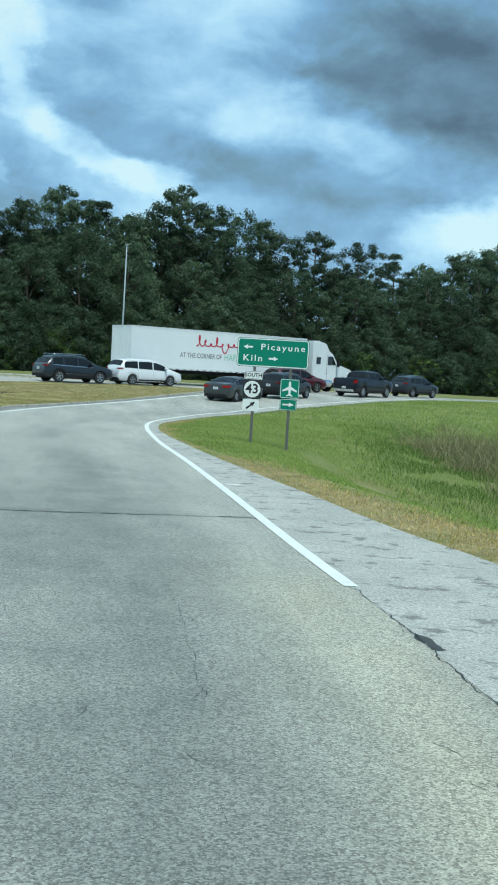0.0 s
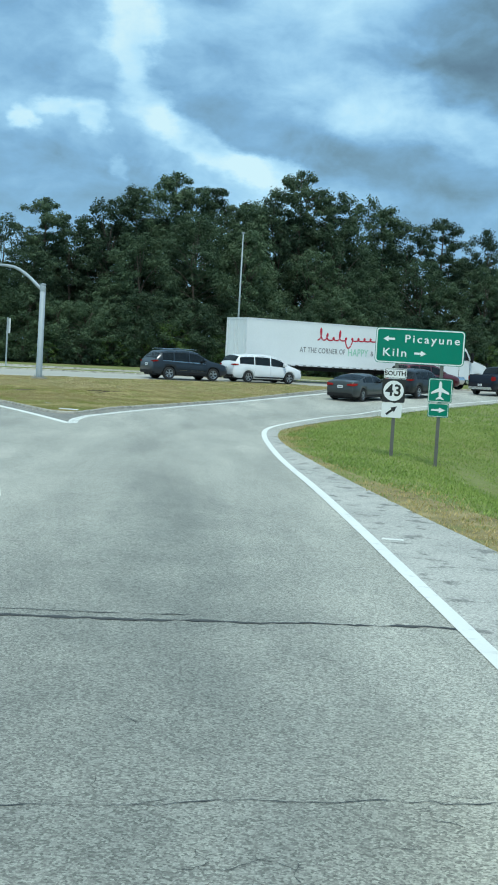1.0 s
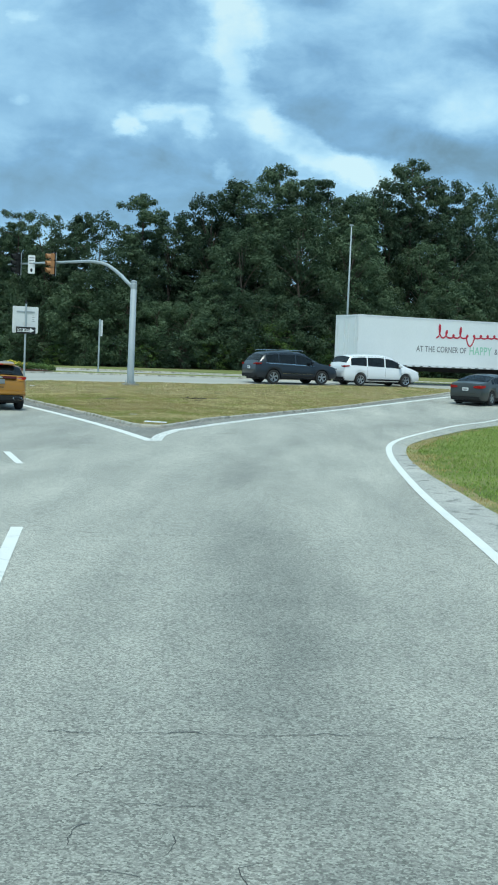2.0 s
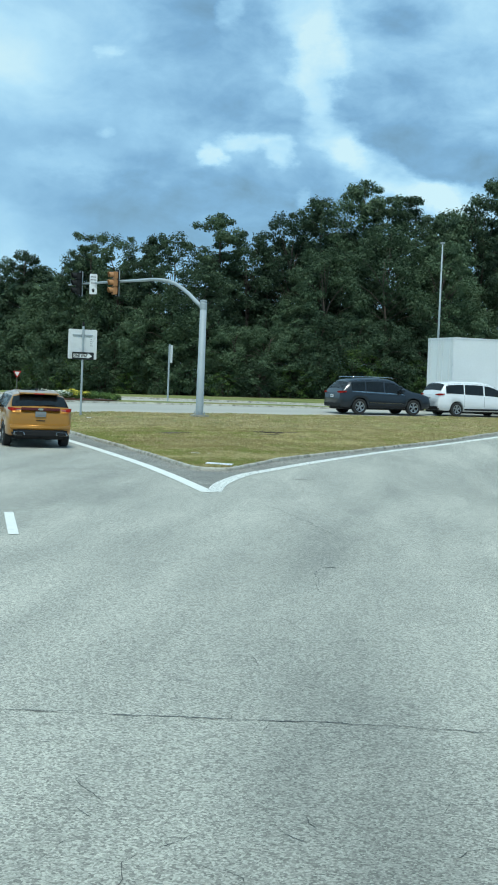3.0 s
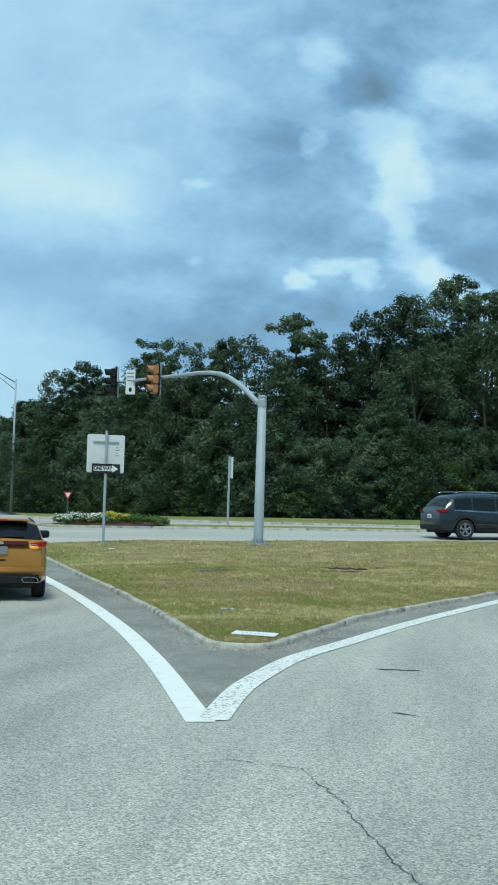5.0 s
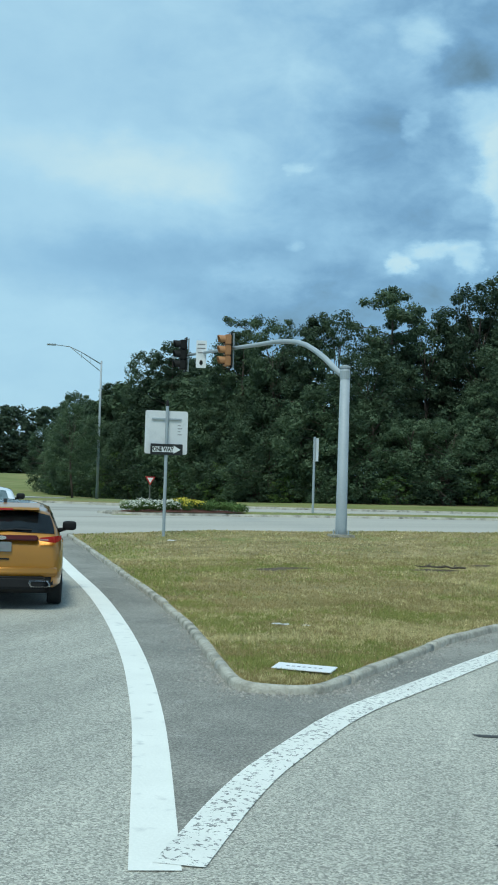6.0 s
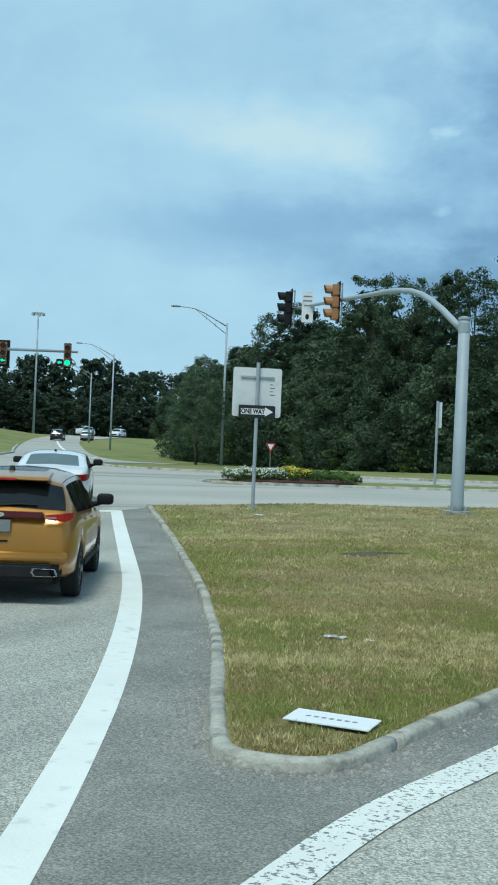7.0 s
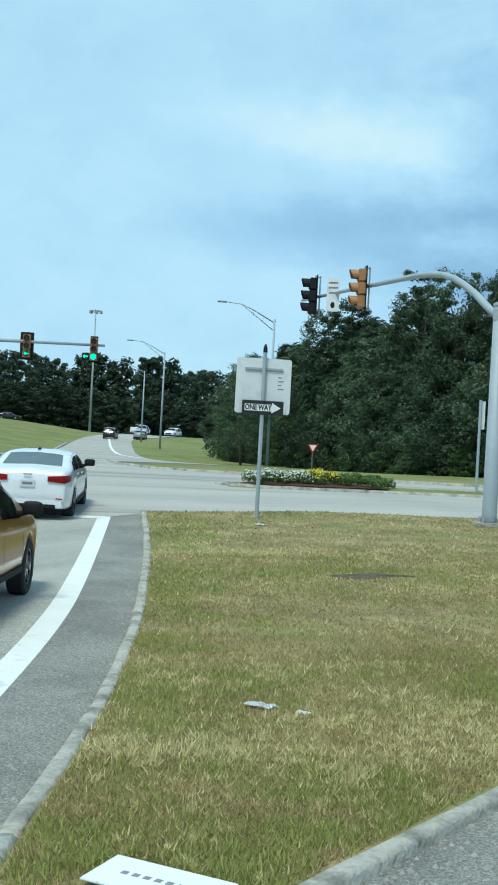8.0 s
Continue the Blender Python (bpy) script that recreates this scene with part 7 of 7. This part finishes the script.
def fallen_branch(u, n, turn, seed):
    """A dark broken bough with forked side twigs, lying on the turf."""
    rnd = random.Random(seed)
    c = at(u, n)
    root = empty("fallen_branch", pose(c.x, c.y, c.z + 0.13 + island_lift(c.x, c.y), 0, 0, turn), "dark broken branch lying on bare soil", "branch", "fallen branches")
    path = [Vector((-0.55 + 0.14 * k, 0.05 * rnd.uniform(-1, 1), 0.01 + 0.035 * rnd.random())) for k in range(9)]
    bm = bmesh.new()
    tube(bm, path, [0.02, 0.026, 0.024, 0.022, 0.024, 0.018, 0.016, 0.012, 0.006], 6)
    part("bough", bm, M_BARK, root, smooth=True)
    for k in range(7):
        a, w = path[1 + k], rnd.choice((-1, 1))
        e = a + Vector((rnd.uniform(-0.2, 0.25), w * rnd.uniform(0.1, 0.3), rnd.uniform(0.0, 0.08)))
        bm = bmesh.new()
        tube(bm, [a, a.lerp(e, 0.5) + Vector((0, 0, 0.02)), e], [0.012, 0.009, 0.004], 5)
        part("twig", bm, M_BARK, root)


fallen_branch(28.3, 56.65, HEAD_U + 150, 3)


def litter():
    rnd = random.Random(12)
    for x, y, s in ((-13.13, 51.9, 0.12), (-22.16, 64.9, 0.12), (-12.75, 51.9, 0.05)):
        bm = bmesh.new()
        z = height(x, y) + 0.08 + island_lift(x, y)
        g = [[bm.verts.new((x + s * (i - 2) * 0.5, y + s * (j - 2) * 0.35, z + 0.03 * rnd.random())) for j in range(5)] for i in range(5)]
        for i in range(4):
            for j in range(4):
                bm.faces.new((g[i][j], g[i + 1][j], g[i + 1][j + 1], g[i][j + 1]))
        bmesh.ops.solidify(bm, geom=bm.faces[:], thickness=0.004)
        tagged(mesh_object("paper_litter", bm, M_WHITE), "crumpled scrap of white paper on the grass", "litter", "litter")


litter()


# ---- grass ----
def blades(name, pts, zs, hmin, hmax, width, mat, label, seed, lean=0.5):
    rng = np.random.default_rng(seed)
    n = len(pts)
    h = hmin + (hmax - hmin) * rng.random(n) ** 1.6
    a = rng.random(n) * 2 * np.pi
    w = width * (0.6 + 0.8 * rng.random(n))
    l = lean * h * rng.random(n)
    b = rng.random(n) * 2 * np.pi
    base = np.stack([pts[:, 0], pts[:, 1], zs], 1)
    dx = np.stack([np.cos(a) * w, np.sin(a) * w, np.zeros(n)], 1)
    tip = base + np.stack([np.cos(b) * l, np.sin(b) * l, h], 1)
    v = np.stack([base - dx, base + dx, tip], 1).reshape(-1, 3)
    f = np.arange(n * 3).reshape(-1, 3)
    return tagged(new(name, arrays_mesh(name, v, f, mat)), label, "grass", kind="stuff")


def island_grass():
    rng = np.random.default_rng(21)
    def sample(count, n0, n1):
        q = np.stack([rng.uniform(20.5, 26.0 if n1 < 48 else 31.0 if n1 < 53 else 40 if n1 < 61 else 52, count), rng.uniform(n0, n1, count)], 1)
        p = np.stack([0.776 * q[:, 0] - 0.631 * q[:, 1], 0.631 * q[:, 0] + 0.776 * q[:, 1]], 1)
        p, q = p[inside(CURB_IN, p)], q[inside(CURB_IN, p)]
        rim = np.array([tuple(Vector(a).lerp(Vector(b), t)) for a, b in zip(CURB_IN, CURB_IN[1:]) for t in (0, 0.25, 0.5, 0.75)])
        clear = np.concatenate([np.min(np.hypot(rim[:, None, 0] - c[None, :, 0], rim[:, None, 1] - c[None, :, 1]), 0) for c in np.array_split(p, 60)])
        edge = clear > 0.11 + 0.05 * rng.random(len(p))
        # thin growth over bare soil, none through the fallen sign
        for zu, zn, ru, rn in ((28.2, 56.7, 0.8, 0.3), (24.75, 56.9, 0.85, 0.35), (29.7, 57.6, 0.4, 0.15)):
            edge &= (((q[:, 0] - zu) / ru) ** 2 + ((q[:, 1] - zn) / rn) ** 2 > 0.9) | (rng.random(len(p)) < 0.2)
        edge &= np.maximum(abs(p[:, 0] + 11.33), abs(p[:, 1] - 48.47) * 1.5) > 0.36
        return p[edge], q[edge]
    sets = {"dry": [], "green": [], "straw": []}
    # patches of the turf: place (u, n), half sizes, how green and how straw-like
    zones = ((22.1, 45.2, 1.5, 0.95, 0.6, -0.3), (21.7, 47.2, 0.5, 0.3, -0.5, 0.6), (23.1, 47.25, 1.0, 0.4, -0.2, 0.42), (24.4, 48.0, 1.0, 0.5, 0.0, 0.4), (22.0, 49.4, 1.0, 0.6, 0.6, 0.05), (24.9, 49.6, 1.1, 0.5, 0.7, -0.1),
             (23.4, 51.2, 1.6, 0.8, -0.9, -0.5), (24.4, 53.4, 2.6, 1.0, -0.8, -0.5), (21.9, 54.0, 0.5, 3.5, 0.7, -0.2), (24.0, 57.2, 1.9, 0.6, 0.8, -0.4), (27.0, 56.6, 1.2, 0.5, 0.5, -0.2), (22.5, 59.8, 1.5, 0.35, 0.0, 1.1), (22.0, 63.5, 0.9, 3.5, 0.8, -0.4))
    zones += ((26.8, 63.5, 4.2, 2.4, -0.9, -0.1), (30.0, 56.8, 2.4, 0.6, 0.2, 0.4), (29.5, 54.0, 1.6, 0.6, 0.1, 0.6), (31.5, 60.0, 4.0, 1.6, -0.6, 0.0))
    for n0, n1, count, w in ((43.5, 47, 170000, 0.005), (47, 52, 270000, 0.005), (52, 60, 200000, 0.008), (60, 67, 80000, 0.012)):
        p, q = sample(count, n0, n1)
        for (x, y), (u, n) in zip(p, q):
            g = 0.7 * noise.noise((u * 0.8, n * 0.8, 3.0)) + 0.6 * noise.noise((u * 2.6, n * 2.6, 7.0)) + 0.22 * rng.normal()
            s = 0.5 * noise.noise((u * 1.2, n * 1.2, 11.0)) + 0.4 * noise.noise((u * 4.2, n * 4.2, 5.0)) + 0.75 * noise.noise((u * 9.0, n * 9.0, 8.0)) + 0.2 * rng.normal()
            for zu, zn, ru, rn, zg, zs in zones:
                k = ((u - zu) / ru) ** 2 + ((n - zn) / rn) ** 2
                if k < 4:
                    f = math.exp(-k)
                    g += zg * f
                    s += zs * f
            if s > 0.36:
                sets["straw"].append((x, y, w * 1.35))
            elif g > 0.25 and rng.random() < 0.8:
                sets["green"].append((x, y, w))
            elif g > -0.5 or rng.random() < 0.4:
                sets["dry"].append((x, y, w))
    for kind, mat, h0, h1, lab in (("dry", M_BLADE, 0.010, 0.042, "short dry brownish grass on the island"), ("green", M_ISLEG, 0.015, 0.06, "green tufts of grass on the island"), ("straw", M_STRAW, 0.018, 0.062, "straw-coloured mown grass on the island")):
        a = np.array(sets[kind])
        blades("island_grass", a[:, :2], heights(a) + 0.07 + lifts(a), h0, h1, a[:, 2], mat, lab, 5 + len(kind), 1.2)


def verge_grass():
    rng = np.random.default_rng(33)
    edge = np.array(EDGE_R)
    def scatter(x0, x1, y0, y1, count):
        p = np.stack([rng.uniform(x0, x1, count), rng.uniform(y0, y1, count)], 1)
        d = np.min(np.hypot(edge[:, None, 0] - p[None, :, 0], edge[:, None, 1] - p[None, :, 1]), 0)
        ok = ~inside(APPROACH, p) | (d < 0.12)
        p, d = p[ok], d[ok]
        return p, d, np.array([ground_height(x, y) for x, y in p])
    p, d, z = scatter(-4, 16, 9, 62, 330000)
    mott = np.array([1.1 * noise.noise((x * 0.5, y * 0.5, 5.0)) + 0.6 * noise.noise((x * 1.9, y * 1.9, 2.0)) for x, y in p]) + 0.3 * rng.normal(size=len(p))
    dry = d + 1.0 * mott < np.clip(1.9 - 0.15 * (p[:, 1] - 18), 0.15, 1.9)
    blades("verge_edge_grass", p[dry], z[dry] + 0.01, 0.02, 0.07, 0.011, M_VERGE, "dry yellowish grass along the shoulder", 9, 1.3)
    blades("verge_grass", p[~dry], z[~dry], 0.02, 0.075, 0.011, M_BLADEG, "green verge grass", 7, 1.3)
    p, d, z = scatter(-2, 34, 55, 100, 90000)
    far = (np.array([un(x, y)[1] for x, y in p]) < 66.5) & ((p[:, 1] > 62) | (p[:, 0] > 15))
    blades("verge_grass", p[far], z[far] - 0.01, 0.04, 0.12, 0.03, M_BLADEG, "green verge grass", 17, 1.2)
    # tall growth in the ditch: lush grass, then brown reeds in ragged clumps
    q = np.stack([rng.normal(7.5, 2.0, 30000), rng.normal(46.0, 8.0, 30000)], 1)
    keep = (q[:, 0] > 3.4) & (~inside(APPROACH, q)) & np.array([noise.noise((x * 0.5, y * 0.35, 2.0)) > -0.2 for x, y in q])
    q = q[keep]
    blades("ditch_grass", q, np.array([ground_height(x, y) for x, y in q]) - 0.02, 0.05, 0.26, 0.012, M_LUSH, "lush green grass in the ditch", 18, 1.1)
    q = []
    for _ in range(130):
        c = (rng.normal(10.6, 2.1), rng.normal(47.5, 4.2))
        if c[0] < 6.8:
            continue
        r = rng.uniform(0.15, 0.6)
        k = int(150 * r / 0.5)
        q.append(np.stack([rng.normal(c[0], r, k), rng.normal(c[1], r, k)], 1))
    q = np.concatenate(q)
    blades("ditch_reeds", q, np.array([ground_height(x, y) for x, y in q]) - 0.02, 0.2, 1.1, 0.014, M_REED, "tall brown reeds in the ditch", 8, 1.7)


def kerb_gravel():
    rng = np.random.default_rng(44)
    vs, fs = [], []
    line = [p for p in CURB_IN if un(*p)[1] < 63][2:]
    spots = []
    for _ in range(2600):
        i = rng.integers(0, len(line) - 1)
        a, b = Vector(line[i]), Vector(line[i + 1])
        t = (b - a)
        if t.length > 1e-6:
            nrm = Vector((t.y, -t.x)).normalized()
            spots.append(a.lerp(b, rng.random()) + nrm * abs(rng.normal()) * 0.22)
    hidden = inside(CURB_IN, np.array([tuple(q) for q in spots]))
    for q, h_ in zip(spots, hidden):
        if h_:
            continue
        s = 0.006 + 0.018 * rng.random() ** 2.5
        z = height(q.x, q.y) + 0.004
        k = len(vs)
        vs += [(q.x + s * math.cos(m) * (0.7 + 0.5 * rng.random()), q.y + s * math.sin(m), z) for m in (0.3, 1.9, 3.4, 5.0)] + [(q.x, q.y, z + s)]
        fs += [(k, k + 1, k + 4), (k + 1, k + 2, k + 4), (k + 2, k + 3, k + 4), (k + 3, k, k + 4)]
    me = bpy.data.meshes.new("kerb_gravel")
    me.from_pydata(vs, [], fs)
    me.materials.append(M_STONE)
    tagged(new("kerb_gravel", me), "loose pale gravel along the kerb", "gravel", kind="stuff")


island_grass(), verge_grass(), kerb_gravel()
